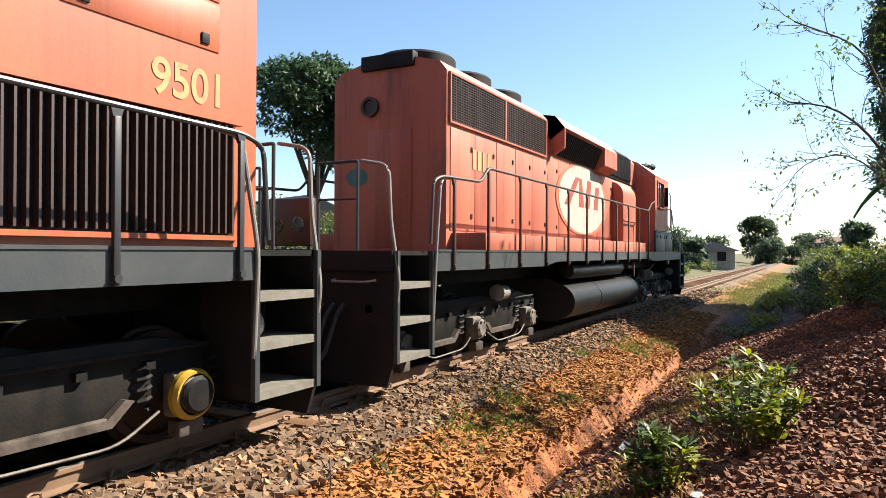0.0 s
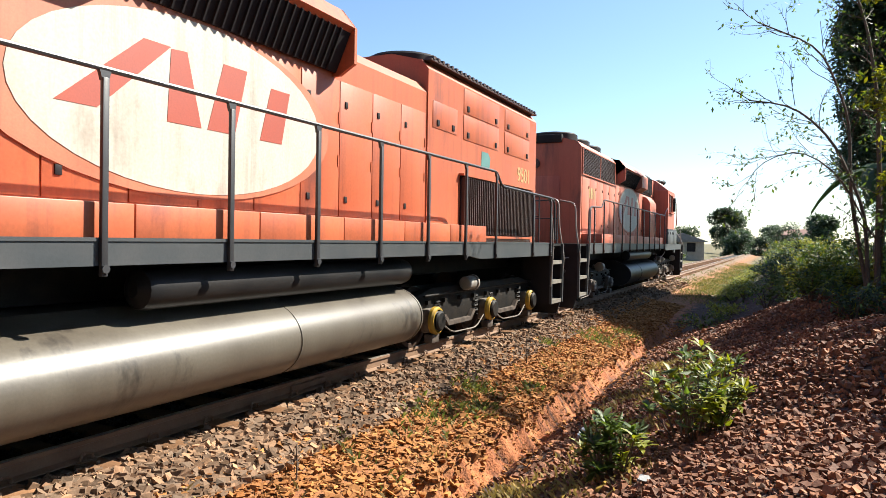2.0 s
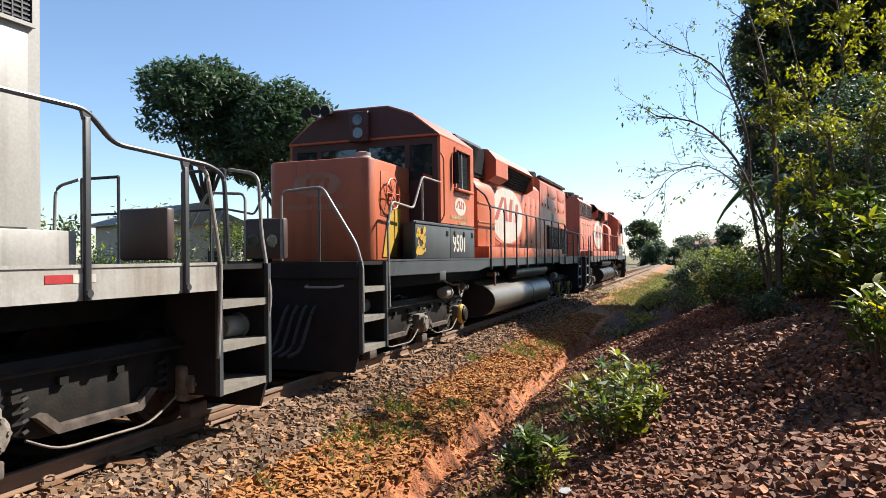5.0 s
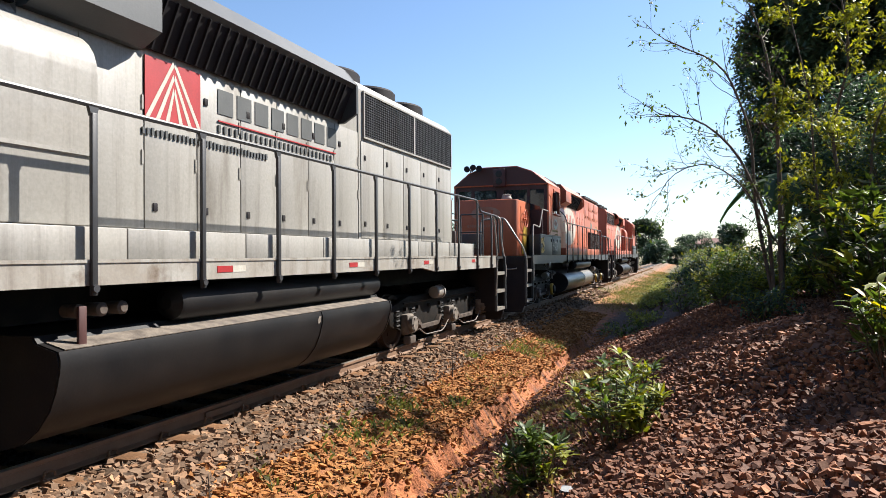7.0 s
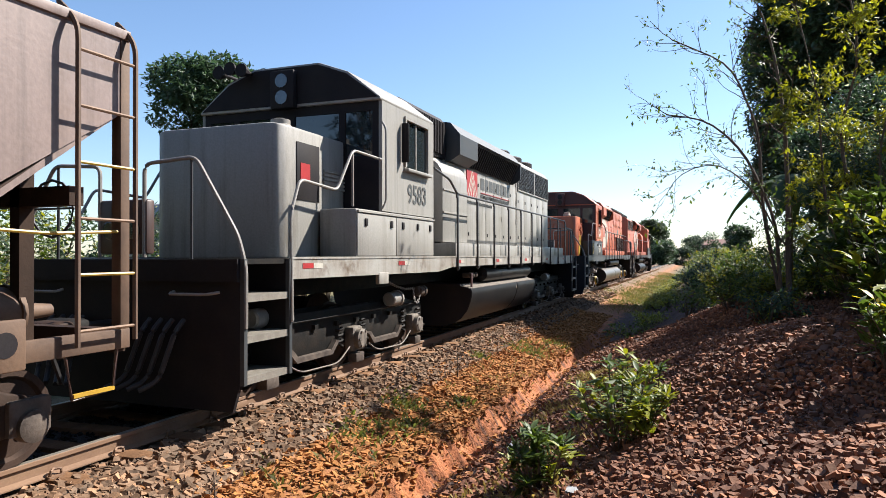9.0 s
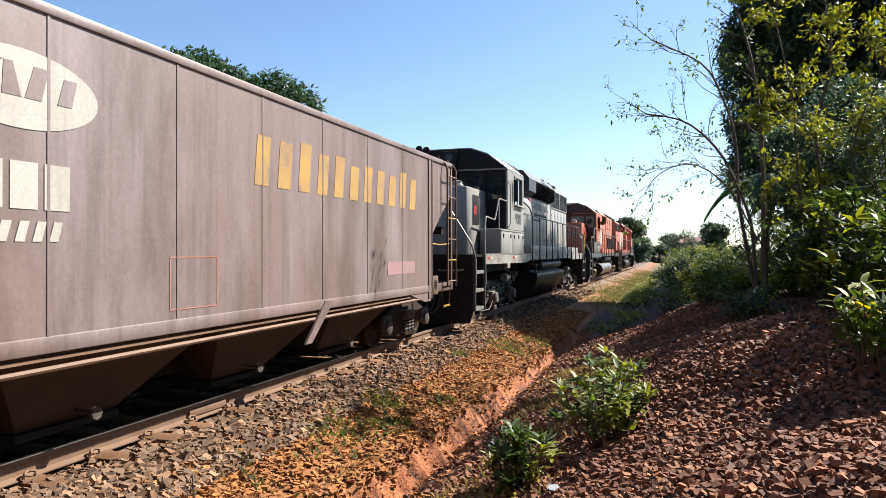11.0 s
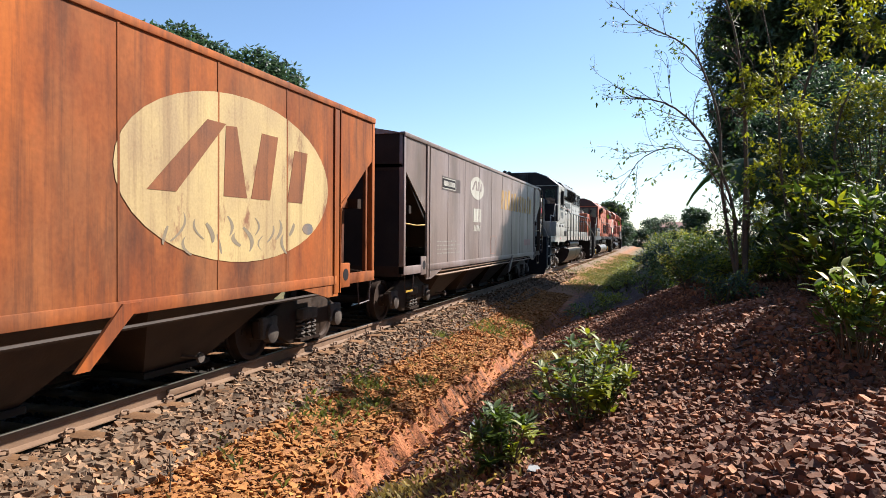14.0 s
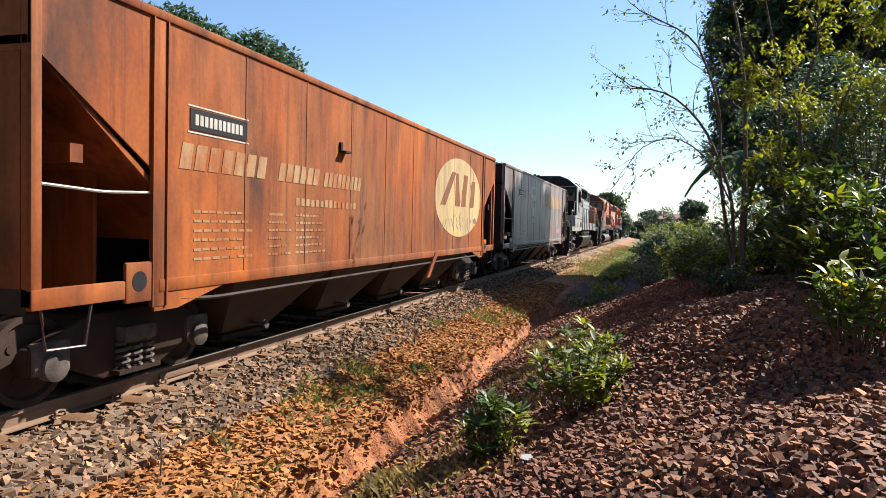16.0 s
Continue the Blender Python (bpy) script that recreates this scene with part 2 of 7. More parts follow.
GRAVEL = material("dark_red_gravel", (0.245, 0.108, 0.050), 0.75, second=(0.120, 0.046, 0.023), scale=1.5, amount=0.9, fine=30, bump=0.3, random_value=0.8, grey=(0.130, 0.058, 0.034))
BARK = material("grey_brown_bark", (0.066, 0.047, 0.033), 0.9, second=(0.038, 0.027, 0.022), scale=6, fine=50, bump=0.5, streak=0.3)
TWIG = material("pale_twig_bark", (0.088, 0.063, 0.044), 0.9, scale=8, bump=0.2)
LEAF_DARK = leaf_material("dark_mango_leaf", (0.043, 0.071, 0.031), (0.028, 0.050, 0.028), 0.5)
LEAF_MID = leaf_material("mid_green_leaf", (0.071, 0.102, 0.015), (0.040, 0.067, 0.014))
LEAF_LIME = leaf_material("yellow_green_leaf", (0.215, 0.215, 0.022), (0.110, 0.130, 0.018))
LEAF_YELLOW = leaf_material("yellow_leaf", (0.440, 0.340, 0.025), (0.300, 0.260, 0.030))
LEAF_BANANA = leaf_material("banana_leaf", (0.040, 0.071, 0.017), (0.028, 0.053, 0.015), 0.7)
LEAF_BLUE = leaf_material("hazy_green_leaf", (0.031, 0.053, 0.019), (0.025, 0.037, 0.017))
GRASS_DRY = leaf_material("dry_grass", (0.205, 0.149, 0.050), (0.136, 0.112, 0.037), 0.7)
GRASS_GREEN = leaf_material("green_grass", (0.074, 0.093, 0.022), (0.124, 0.112, 0.031), 0.6)
ROOF_TIN = material("grey_corrugated_roof", (0.186, 0.181, 0.175), 0.6, scale=3, bump=0.1)
ROOF_TILE = material("red_clay_roof", (0.202, 0.104, 0.083), 0.8, scale=3, bump=0.2)
HOUSE_WALL = material("cream_house_wall", (0.339, 0.307, 0.252), 0.8, scale=2, bump=0.1)
SPRAY_GREY = material("faded_grey_spray_paint", (0.190, 0.145, 0.090), 0.8, second=(0.130, 0.098, 0.064), scale=4, amount=0.9, bump=0.03,
                      third=(0.270, 0.200, 0.110), patch=4.0, cover=0.20, soften=0.2)
SPRAY_BLUE = material("faded_blue_spray_paint", (0.095, 0.090, 0.090), 0.8, second=(0.170, 0.110, 0.070), scale=6, amount=1.0, bump=0.03)
PALE_HALO = material("bleached_orange_paint", (0.370, 0.125, 0.062), 0.55, second=(0.320, 0.090, 0.040), scale=2, amount=0.9, bump=0.02, runs=(0.150, 0.046, 0.028), run_amount=0.5)
PLASTIC = material("white_litter_plastic", (0.328, 0.328, 0.328), 0.4, scale=8, bump=0.05)


# greasy, dark and stony surfaces hardly gleam
for dull in (GRIME, BLACK, DUSTY, WHEEL, WAGON_UNDER, SHADED_END, SHADE_STONE, BALLAST, TIE_WOOD, SHARD, TANK_BLACK):
    dull.node_tree.nodes["Principled BSDF"].inputs["Specular IOR Level"].default_value = 0.12


for dusty, gleam in ((GRAVEL, 0.22), (RUST_WAGON, 0.15), (CREAM, 0.2), (LOGO_RUST, 0.15), (WORN_CREAM, 0.15)):
    dusty.node_tree.nodes["Principled BSDF"].inputs["Specular IOR Level"].default_value = gleam


def soil_material():
    """Ballast dust by the rails, orange earth, a red channel, dark gravel earth and a green verge, parted by ragged edges."""
    m = bpy.data.materials.new("red_earth")
    m.use_nodes = True
    nodes, links = m.node_tree.nodes, m.node_tree.links
    bsdf = nodes["Principled BSDF"]
    bsdf.inputs["Roughness"].default_value = 0.95
    co, sep = nodes.new("ShaderNodeTexCoord"), nodes.new("ShaderNodeSeparateXYZ")
    links.new(co.outputs["Object"], sep.inputs[0])

    def tex(scale, detail=6):
        n = nodes.new("ShaderNodeTexNoise")
        n.inputs["Scale"].default_value, n.inputs["Detail"].default_value = scale, detail
        links.new(co.outputs["Object"], n.inputs[0])
        return n.outputs[0]

    def step(value, lo, hi):
        r = nodes.new("ShaderNodeMapRange")
        r.inputs[1].default_value, r.inputs[2].default_value = lo, hi
        links.new(value, r.inputs[0])
        return r.outputs[0]

    def blend(fac, a, b):
        x = nodes.new("ShaderNodeMixRGB")
        links.new(fac, x.inputs[0])
        for i, v in ((1, a), (2, b)):
            if isinstance(v, tuple):
                x.inputs[i].default_value = (*v, 1)
            else:
                links.new(v, x.inputs[i])
        return x.outputs[0]

    def wobble(value, noise_value, amount):
        a, b = nodes.new("ShaderNodeMath"), nodes.new("ShaderNodeMath")
        a.operation, b.operation = "MULTIPLY_ADD", "ADD"
        a.inputs[1].default_value, a.inputs[2].default_value = amount, -amount / 2
        links.new(noise_value, a.inputs[0])
        links.new(a.outputs[0], b.inputs[0])
        links.new(value, b.inputs[1])
        return b.outputs[0]

    broad, mid, fine = tex(0.5), tex(3.0), tex(35.0)
    x = wobble(sep.outputs[0], mid, 0.7)
    far = wobble(sep.outputs[1], broad, 14.0)
    dust = blend(step(fine, 0.3, 0.7), (0.115, 0.072, 0.046), (0.184, 0.121, 0.074))
    orange = blend(step(mid, 0.35, 0.65), (0.275, 0.115, 0.036), (0.194, 0.074, 0.026))
    gully_shade, gmap = nodes.new("ShaderNodeTexNoise"), nodes.new("ShaderNodeMapping")
    gmap.inputs["Scale"].default_value = (1.0, 9.0, 1.5)
    gully_shade.inputs["Scale"].default_value, gully_shade.inputs["Detail"].default_value = 1.2, 6
    links.new(co.outputs["Object"], gmap.inputs[0])
    links.new(gmap.outputs[0], gully_shade.inputs[0])
    red = blend(step(mid, 0.35, 0.65), (0.330, 0.115, 0.038), (0.240, 0.078, 0.027))
    # dark streaks put the shade of erosion gullies into the wall's colour
    red = blend(step(gully_shade.outputs[0], 0.50, 0.68), red, (0.067, 0.028, 0.015))
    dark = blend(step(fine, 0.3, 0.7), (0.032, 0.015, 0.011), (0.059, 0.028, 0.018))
    green = blend(step(mid, 0.35, 0.65), (0.064, 0.066, 0.017), (0.115, 0.081, 0.032))
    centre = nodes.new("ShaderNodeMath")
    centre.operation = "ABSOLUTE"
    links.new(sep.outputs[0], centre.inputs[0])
    # near-black strip between the rails: the train's shade put into the earth's colour
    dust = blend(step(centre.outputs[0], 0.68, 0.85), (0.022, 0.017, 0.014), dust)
    col = blend(step(x, 1.4, 2.0), dust, orange)
    col = blend(step(x, 2.74, 2.84), col, red)
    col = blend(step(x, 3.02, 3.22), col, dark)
    side = nodes.new("ShaderNodeMath")
    side.operation = "ABSOLUTE"
    links.new(x, side.inputs[0])
    verge = nodes.new("ShaderNodeMath")
    verge.operation = "MULTIPLY"
    links.new(step(far, 24.0, 34.0), verge.inputs[0])
    links.new(step(side.outputs[0], 2.0, 3.2), verge.inputs[1])
    col = blend(verge.outputs[0], col, green)
    left = step(x, -2.4, -3.4)
    col = blend(left, col, green)
    tone = nodes.new("ShaderNodeMixRGB")
    tone.blend_type = "OVERLAY"
    tone.inputs[0].default_value = 0.6
    links.new(col, tone.inputs[1])
    links.new(fine, tone.inputs[2])
    links.new(tone.outputs[0], bsdf.inputs["Base Color"])
    b = nodes.new("ShaderNodeBump")
    b.inputs["Strength"].default_value, b.inputs["Distance"].default_value = 0.6, 0.04
    links.new(fine, b.inputs["Height"])
    links.new(b.outputs[0], bsdf.inputs["Normal"])
    return m


SOIL = soil_material()

# ---- mesh helpers ----


def part(name, bm, mat, parent=None, label="", smooth=False, at=None):
    """Links a bmesh as one mesh object, under a parent where one is given."""
    me = bpy.data.meshes.new(name)
    bm.normal_update()
    for f in bm.faces:
        f.smooth = True
    for e in bm.edges:
        e.smooth = len(e.link_faces) == 2 and e.calc_face_angle(0.0) < 0.45
    bm.to_mesh(me)
    bm.free()
    for mm in (mat if isinstance(mat, (list, tuple)) else [mat]):
        me.materials.append(mm)
    if smooth:
        for p in me.polygons:
            p.use_smooth = True
    ob = new(name, me)
    if parent:
        ob.parent = parent
    if at is not None:
        ob.location = at
    if label:
        ob["label"] = label
    return ob


def stuff(ob):
    ob["kind"] = "stuff"
    return ob


def again(ob, at, parent=None):
    """Another object on the mesh of ob, at a place."""
    o = new(ob.name.split(".")[0], ob.data)
    o.parent = parent or ob.parent
    o.location = at
    if "label" in ob:
        o["label"] = ob["label"]
    return o


def box(bm, x0, x1, y0, y1, z0, z1, bevel=0.0):
    x0, x1, y0, y1, z0, z1 = min(x0, x1), max(x0, x1), min(y0, y1), max(y0, y1), min(z0, z1), max(z0, z1)
    v = [bm.verts.new((x, y, z)) for x in (x0, x1) for y in (y0, y1) for z in (z0, z1)]
    fs = [bm.faces.new([v[i] for i in q]) for q in ((0, 1, 3, 2), (4, 6, 7, 5), (0, 4, 5, 1), (2, 3, 7, 6), (0, 2, 6, 4), (1, 5, 7, 3))]
    if bevel:
        es = list({e for f in fs for e in f.edges})
        bmesh.ops.bevel(bm, geom=es, offset=bevel, segments=2, affect="EDGES", profile=0.5)
    return bm


def boxed(*a, bevel=0.0):
    return box(bmesh.new(), *a, bevel=bevel)


def prism(bm, outline, y0, y1, axis="y", bevel=0.0):
    """An outline of (a, b) drawn out along an axis: (x, z) along y, (y, z) along x, (x, y) along z."""
    put = {"y": lambda a, b, c: (a, c, b), "x": lambda a, b, c: (c, a, b), "z": lambda a, b, c: (a, b, c)}[axis]
    lo, hi = [bm.verts.new(put(a, b, y0)) for a, b in outline], [bm.verts.new(put(a, b, y1)) for a, b in outline]
    n = len(outline)
    fs = [bm.faces.new(lo), bm.faces.new(hi[::-1])]
    fs += [bm.faces.new((lo[i], hi[i], hi[(i + 1) % n], lo[(i + 1) % n])) for i in range(n)]
    bmesh.ops.recalc_face_normals(bm, faces=fs)
    if bevel:
        bmesh.ops.bevel(bm, geom=list({e for f in fs for e in f.edges}), offset=bevel, segments=2, affect="EDGES", profile=0.5)
    return bm


def tube(bm, pts, r, n=8, r1=None):
    """A round bar through points."""
    pts = [Vector(p) for p in pts]
    rings = []
    for i, p in enumerate(pts):
        d = (pts[min(i + 1, len(pts) - 1)] - pts[max(i - 1, 0)]).normalized()
        a = d.cross(Vector((0, 0, 1)) if abs(d.z) < 0.9 else Vector((1, 0, 0))).normalized()
        b = d.cross(a)
        k = r if r1 is None else r + (r1 - r) * i / (len(pts) - 1)
        rings.append([bm.verts.new(p + k * (math.cos(6.2832 * j / n) * a + math.sin(6.2832 * j / n) * b)) for j in range(n)])
    for u, v in zip(rings, rings[1:]):
        for j in range(n):
            bm.faces.new((u[j], u[(j + 1) % n], v[(j + 1) % n], v[j]))
    bm.faces.new(rings[0][::-1])
    bm.faces.new(rings[-1])
    return bm


def bent(pts, r=0.12, n=4):
    """Points with their corners rounded."""
    pts = [Vector(p) for p in pts]
    out = [pts[0]]
    for a, b, c in zip(pts, pts[1:], pts[2:]):
        u, w = (a - b), (c - b)
        k = min(r, u.length / 2, w.length / 2)
        p, q = b + u.normalized() * k, b + w.normalized() * k
        out += [p.lerp(b, i / n).lerp(b.lerp(q, i / n), i / n) for i in range(n + 1)]
    return out + [pts[-1]]


def lathe(bm, profile, centre, axis="x", n=24):
    """A turned shape: (radius, along) points round an axis."""
    put = {"x": lambda r, h, c, s: (h, r * c, r * s), "y": lambda r, h, c, s: (r * c, h, r * s), "z": lambda r, h, c, s: (r * c, r * s, h)}[axis]
    rings = [[bm.verts.new(Vector(put(max(r, 0.001), h, math.cos(6.28318 * j / n), math.sin(6.28318 * j / n))) + Vector(centre)) for j in range(n)] for r, h in profile]
    fs = []
    for u, v in zip(rings, rings[1:]):
        for j in range(n):
            fs.append(bm.faces.new((u[j], u[(j + 1) % n], v[(j + 1) % n], v[j])))
    fs += [bm.faces.new(rings[0][::-1]), bm.faces.new(rings[-1])]
    bmesh.ops.recalc_face_normals(bm, faces=fs)
    return bm


def slab(bm, outline, x, thick, side=1):
    """A thin flat shape of (y, z) points on a side wall at x, facing out on that side."""
    return prism(bm, outline, x, x + side * thick, axis="x")


def oval(cy, cz, a, b, n=40):
    return [(cy + a * math.cos(6.28318 * i / n), cz + b * math.sin(6.28318 * i / n)) for i in range(n)]


def lattice(rows, cols, holes, put, t0, t1):
    """A connected plate on a grid of rows and cols with some cells left open; put(a, b, t) gives the corner."""
    bm, cache = bmesh.new(), {}

    def vert(i, j, t):
        if (i, j, t) not in cache:
            cache[i, j, t] = bm.verts.new(put(rows[i], cols[j], t))
        return cache[i, j, t]
    keep = {(i, j) for i in range(len(rows) - 1) for j in range(len(cols) - 1)} - set(holes)
    for i, j in keep:
        c = ((i, j), (i + 1, j), (i + 1, j + 1), (i, j + 1))
        bm.faces.new([vert(*q, t0) for q in c])
        bm.faces.new([vert(*q, t1) for q in reversed(c)])
        for (a, b), nb in ((((i, j), (i + 1, j)), (i, j - 1)), (((i + 1, j), (i + 1, j + 1)), (i + 1, j)), (((i + 1, j + 1), (i, j + 1)), (i, j + 1)), (((i, j + 1), (i, j)), (i - 1, j))):
            if nb not in keep:
                bm.faces.new((vert(*b, t0), vert(*a, t0), vert(*a, t1), vert(*b, t1)))
    bmesh.ops.recalc_face_normals(bm, faces=bm.faces[:])
    return bm


def heap(name, verts, faces, mat, parent=None):
    me = bpy.data.meshes.new(name)
    me.from_pydata(verts, [], faces)
    me.materials.append(mat)
    ob = new(name, me)
    if parent:
        ob.parent = parent
    return ob


# ---- ground ----


def gz(x, y):
    """Height of the ground."""
    x, y = np.asarray(x, float), np.asarray(y, float)
    wob = 0.05 * np.sin(y * 0.75 + 0.6) + 0.03 * np.sin(y * 2.1) + 0.02 * np.sin(y * 5.3) + 0.035 * np.sin(y * 11.7 + 1.5 * np.sin(y * 3.7)) + 0.028 * np.sin(y * 24 + 2.2 * np.sin(y * 4.3)) * np.clip((11 - y) / 4, 0, 1)
    near = np.interp(x - wob * (x > 2.3) * (x < 3.3),
                     [-400, -40, -8, -3.2, -2.2, -1.3, 1.25, 2.0, 2.76, 2.80, 2.97, 3.06, 3.42, 5.0, 6.2, 7.2, 10, 40, 400],
                     [1.2, 0.6, -0.1, -0.5, -0.45, -0.125, -0.125, -0.36, -0.5, -0.53, -0.80, -0.81, -0.56, 0.0, 0.5, 0.68, 0.8, 1.0, 1.5])
    plain = np.interp(x, [-400, -40, -8, -3.2, -2.2, -1.3, 1.25, 2.0, 3.4, 4.2, 5.2, 6.2, 10, 40, 400],
                      [1.2, 0.6, -0.1, -0.5, -0.45, -0.125, -0.125, -0.36, -0.5, -0.35, 0.35, 0.6, 0.9, 1.0, 1.5])
    k = np.clip((y - 17.0) / 5.0, 0, 1)
    z = near * (1 - k) + plain * k
    rough = np.clip((np.abs(x) - 1.4) / 0.8, 0, 1) * np.clip((400 - np.abs(x)) / 300, 0, 1)
    z = z + rough * (0.025 * np.sin(x * 3.1 + y * 1.7) * np.sin(y * 2.3 - x) + 0.015 * np.sin(x * 9 + 1) * np.sin(y * 8 + x * 3))
    m = np.clip((x - 4.5) / 1.5, 0, 1)
    z = z + m * (0.10 * np.sin(y * 0.9 + 0.5) + 0.06 * np.sin(y * 1.9 + x))
    z = z + 0.25 * np.exp(-(((x - 6.9) / 0.9) ** 2 + ((y - 8.6) / 1.8) ** 2))
    return z


def make_ground():
    xs = np.unique(np.round(np.concatenate([[-1500, -600, -250, -120, -60, -30, -15, -8, -5], np.arange(-4, 2.4, 0.2), np.arange(2.4, 3.9, 0.07),
                                            np.arange(3.9, 9, 0.14), [9.5, 10, 11, 13, 16, 20, 30, 60, 120, 250, 600, 1500]]), 3))
    ys = np.unique(np.round(np.concatenate([[-600, -120, -40, -15, -6], np.arange(-3, 3, 0.1), np.arange(3, 11, 0.05), np.arange(11, 22, 0.1), np.arange(22, 60, 0.7),
                                            [62, 66, 72, 80, 95, 120, 160, 220, 320, 500, 900, 2500]]), 3))
    gx, gy = np.meshgrid(xs, ys)
    v = np.stack([gx.ravel(), gy.ravel(), gz(gx, gy).ravel()], 1)
    n, m = len(xs), len(ys)
    i = (np.arange(m - 1)[:, None] * n + np.arange(n - 1)[None]).ravel()
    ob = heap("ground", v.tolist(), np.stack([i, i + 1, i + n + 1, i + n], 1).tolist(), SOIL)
    for p in ob.data.polygons:
        p.use_smooth = True
    tagged(ob, "red earth bank and verge with an eroded ditch", "ground", kind="structure")


make_ground()

# ---- railway track ----
GAUGE = 0.80
RAIL_Z = 0.075
rng = np.random.default_rng(5)


def make_track():
    track = tagged(new("railway_track"), "single track of rusty rails on worn timber sleepers", "railway track", kind="structure")
    for sx in (-1, 1):
        prof = [(-0.065, -0.155), (0.065, -0.155), (0.065, -0.145), (0.012, -0.125), (0.012, -0.045), (0.034, -0.035), (0.034, -0.004), (0.028, 0.0),
                (-0.028, 0.0), (-0.034, -0.004), (-0.034, -0.035), (-0.012, -0.045), (-0.012, -0.125), (-0.065, -0.145)]
        bm = prism(bmesh.new(), [(sx * GAUGE + a, RAIL_Z + b) for a, b in prof], -20, 300)
        for f in bm.faces:
            if f.normal.z > 0.9 and f.calc_center_median().z > RAIL_Z - 0.01:
                f.material_index = 1
        part("rail", bm, [RUSTY_RAIL, RAIL_TOP], track, "rusty steel rail with a bright head")
    tie = None
    for i in range(150):
        y = -6 + 0.62 * i + float(rng.uniform(-0.06, 0.06))
        if tie is None:
            tie = part("sleeper", boxed(-1.14, 1.14, -0.11, 0.11, -0.225, -0.080, bevel=0.015), TIE_WOOD, track)
            t = tie
        else:
            t = again(tie, (0, 0, 0))
        t.location = (float(rng.uniform(-0.06, 0.06)), y, float(rng.uniform(-0.004, 0.010)))
        t.rotation_euler = (0, float(rng.uniform(-0.012, 0.012)), float(rng.uniform(-0.05, 0.05)))
    clip = None
    for i in range(0, 60):
        for sx in (1,):
            y = -6 + 0.62 * i
            if clip is None:
                bm = boxed(-0.10, 0.10, -0.07, 0.07, -0.158, -0.147)
                tube(bm, bent([(0.075, -0.05, -0.15), (0.09, -0.05, -0.10), (0.05, 0.0, -0.10), (0.09, 0.05, -0.10), (0.075, 0.05, -0.15)], 0.03, 2), 0.012, 5)
                clip = part("rail_clip", bm, RUSTY_RAIL, track)
                c = clip
            else:
                c = again(clip, (0, 0, 0))
            c.location = (GAUGE, y, RAIL_Z + 0.003)
    part("joint_bar", boxed(GAUGE + 0.014, GAUGE + 0.04, 5.8, 6.4, RAIL_Z - 0.12, RAIL_Z - 0.05, bevel=0.006), RUSTY_RAIL, track)
    return track


make_track()

# ---- train helpers ----

def lettering(name, words, mat, parent, size, at, side=1, squeeze=1.0, label="", shear=0.0, offset=0.0):
    """Painted characters on a side wall, a few millimetres thick."""
    cu = bpy.data.curves.new(name, "FONT")
    cu.body, cu.size, cu.extrude, cu.shear, cu.offset = words, size, 0.002, shear, offset
    tmp = new("lettering_tmp", cu)
    dg = bpy.context.evaluated_depsgraph_get()
    me = bpy.data.meshes.new_from_object(tmp.evaluated_get(dg))
    bpy.data.objects.remove(tmp)
    me.materials.clear()
    me.materials.append(mat)
    ob = new(name, me)
    ob.parent = parent
    ob.matrix_basis = pose(*at, 90, 0, 90 * side) @ Matrix.Diagonal((squeeze, 1, 1, 1))
    if label:
        ob["label"] = label
    return ob


def bars(bm, x, y0, y1, z0, z1, n, side=1, slant=0.0, gap=0.35, thick=0.004, r=None):
    """A row of upright bars that stands for writing."""
    w = (y1 - y0) / n
    for i in range(n):
        a = y0 + i * w
        k = 1.0 if r is None else float(r.uniform(0.75, 1.0))
        slab(bm, [(a, z0), (a + w * (1 - gap), z0), (a + w * (1 - gap) + slant, z0 + (z1 - z0) * k), (a + slant, z0 + (z1 - z0) * k)], x, thick, side)
    return bm


def bar_row(name, mat, parent, x, y0, y1, z0, z1, n, side=1, slant=0.0, gap=0.35, thick=0.004, r=None, label=""):
    """A row of bars for a painted word, each a part of its own."""
    w = (y1 - y0) / n
    for i in range(n):
        a, k = y0 + i * w, 1.0 if r is None else float(r.uniform(0.75, 1.0))
        b = a + w * (1 - gap)
        zt = z0 + (z1 - z0) * k
        part(name, slab(bmesh.new(), [(a, z0), (b, z0), (b + slant, zt), (a + slant, zt)], x, thick, side), mat, parent, label)


def emblem(parent, x, side, cy, cz, a, b, ground_mat, ink, thick=0.004):
    """An oval badge with slanted strokes."""
    badge = part("badge", slab(bmesh.new(), oval(cy, cz, a, b), x, thick, side), ground_mat, parent, "pale oval badge with slanted red strokes")
    d = side

    def stroke(pts):
        part("badge_stroke", slab(bmesh.new(), [(cy + d * a * p, cz + b * q) for p, q in pts], x + side * thick, 0.003, side), ink, badge)
    stroke([(-0.80, -0.22), (-0.60, -0.22), (-0.20, 0.62), (-0.36, 0.62)])
    stroke([(-0.20, 0.60), (-0.10, 0.62), (0.00, -0.22), (-0.22, -0.22)])
    stroke([(0.04, -0.22), (0.24, -0.22), (0.33, 0.62), (0.15, 0.62)])
    stroke([(0.44, -0.22), (0.63, -0.22), (0.70, 0.50), (0.53, 0.50)])
    return badge


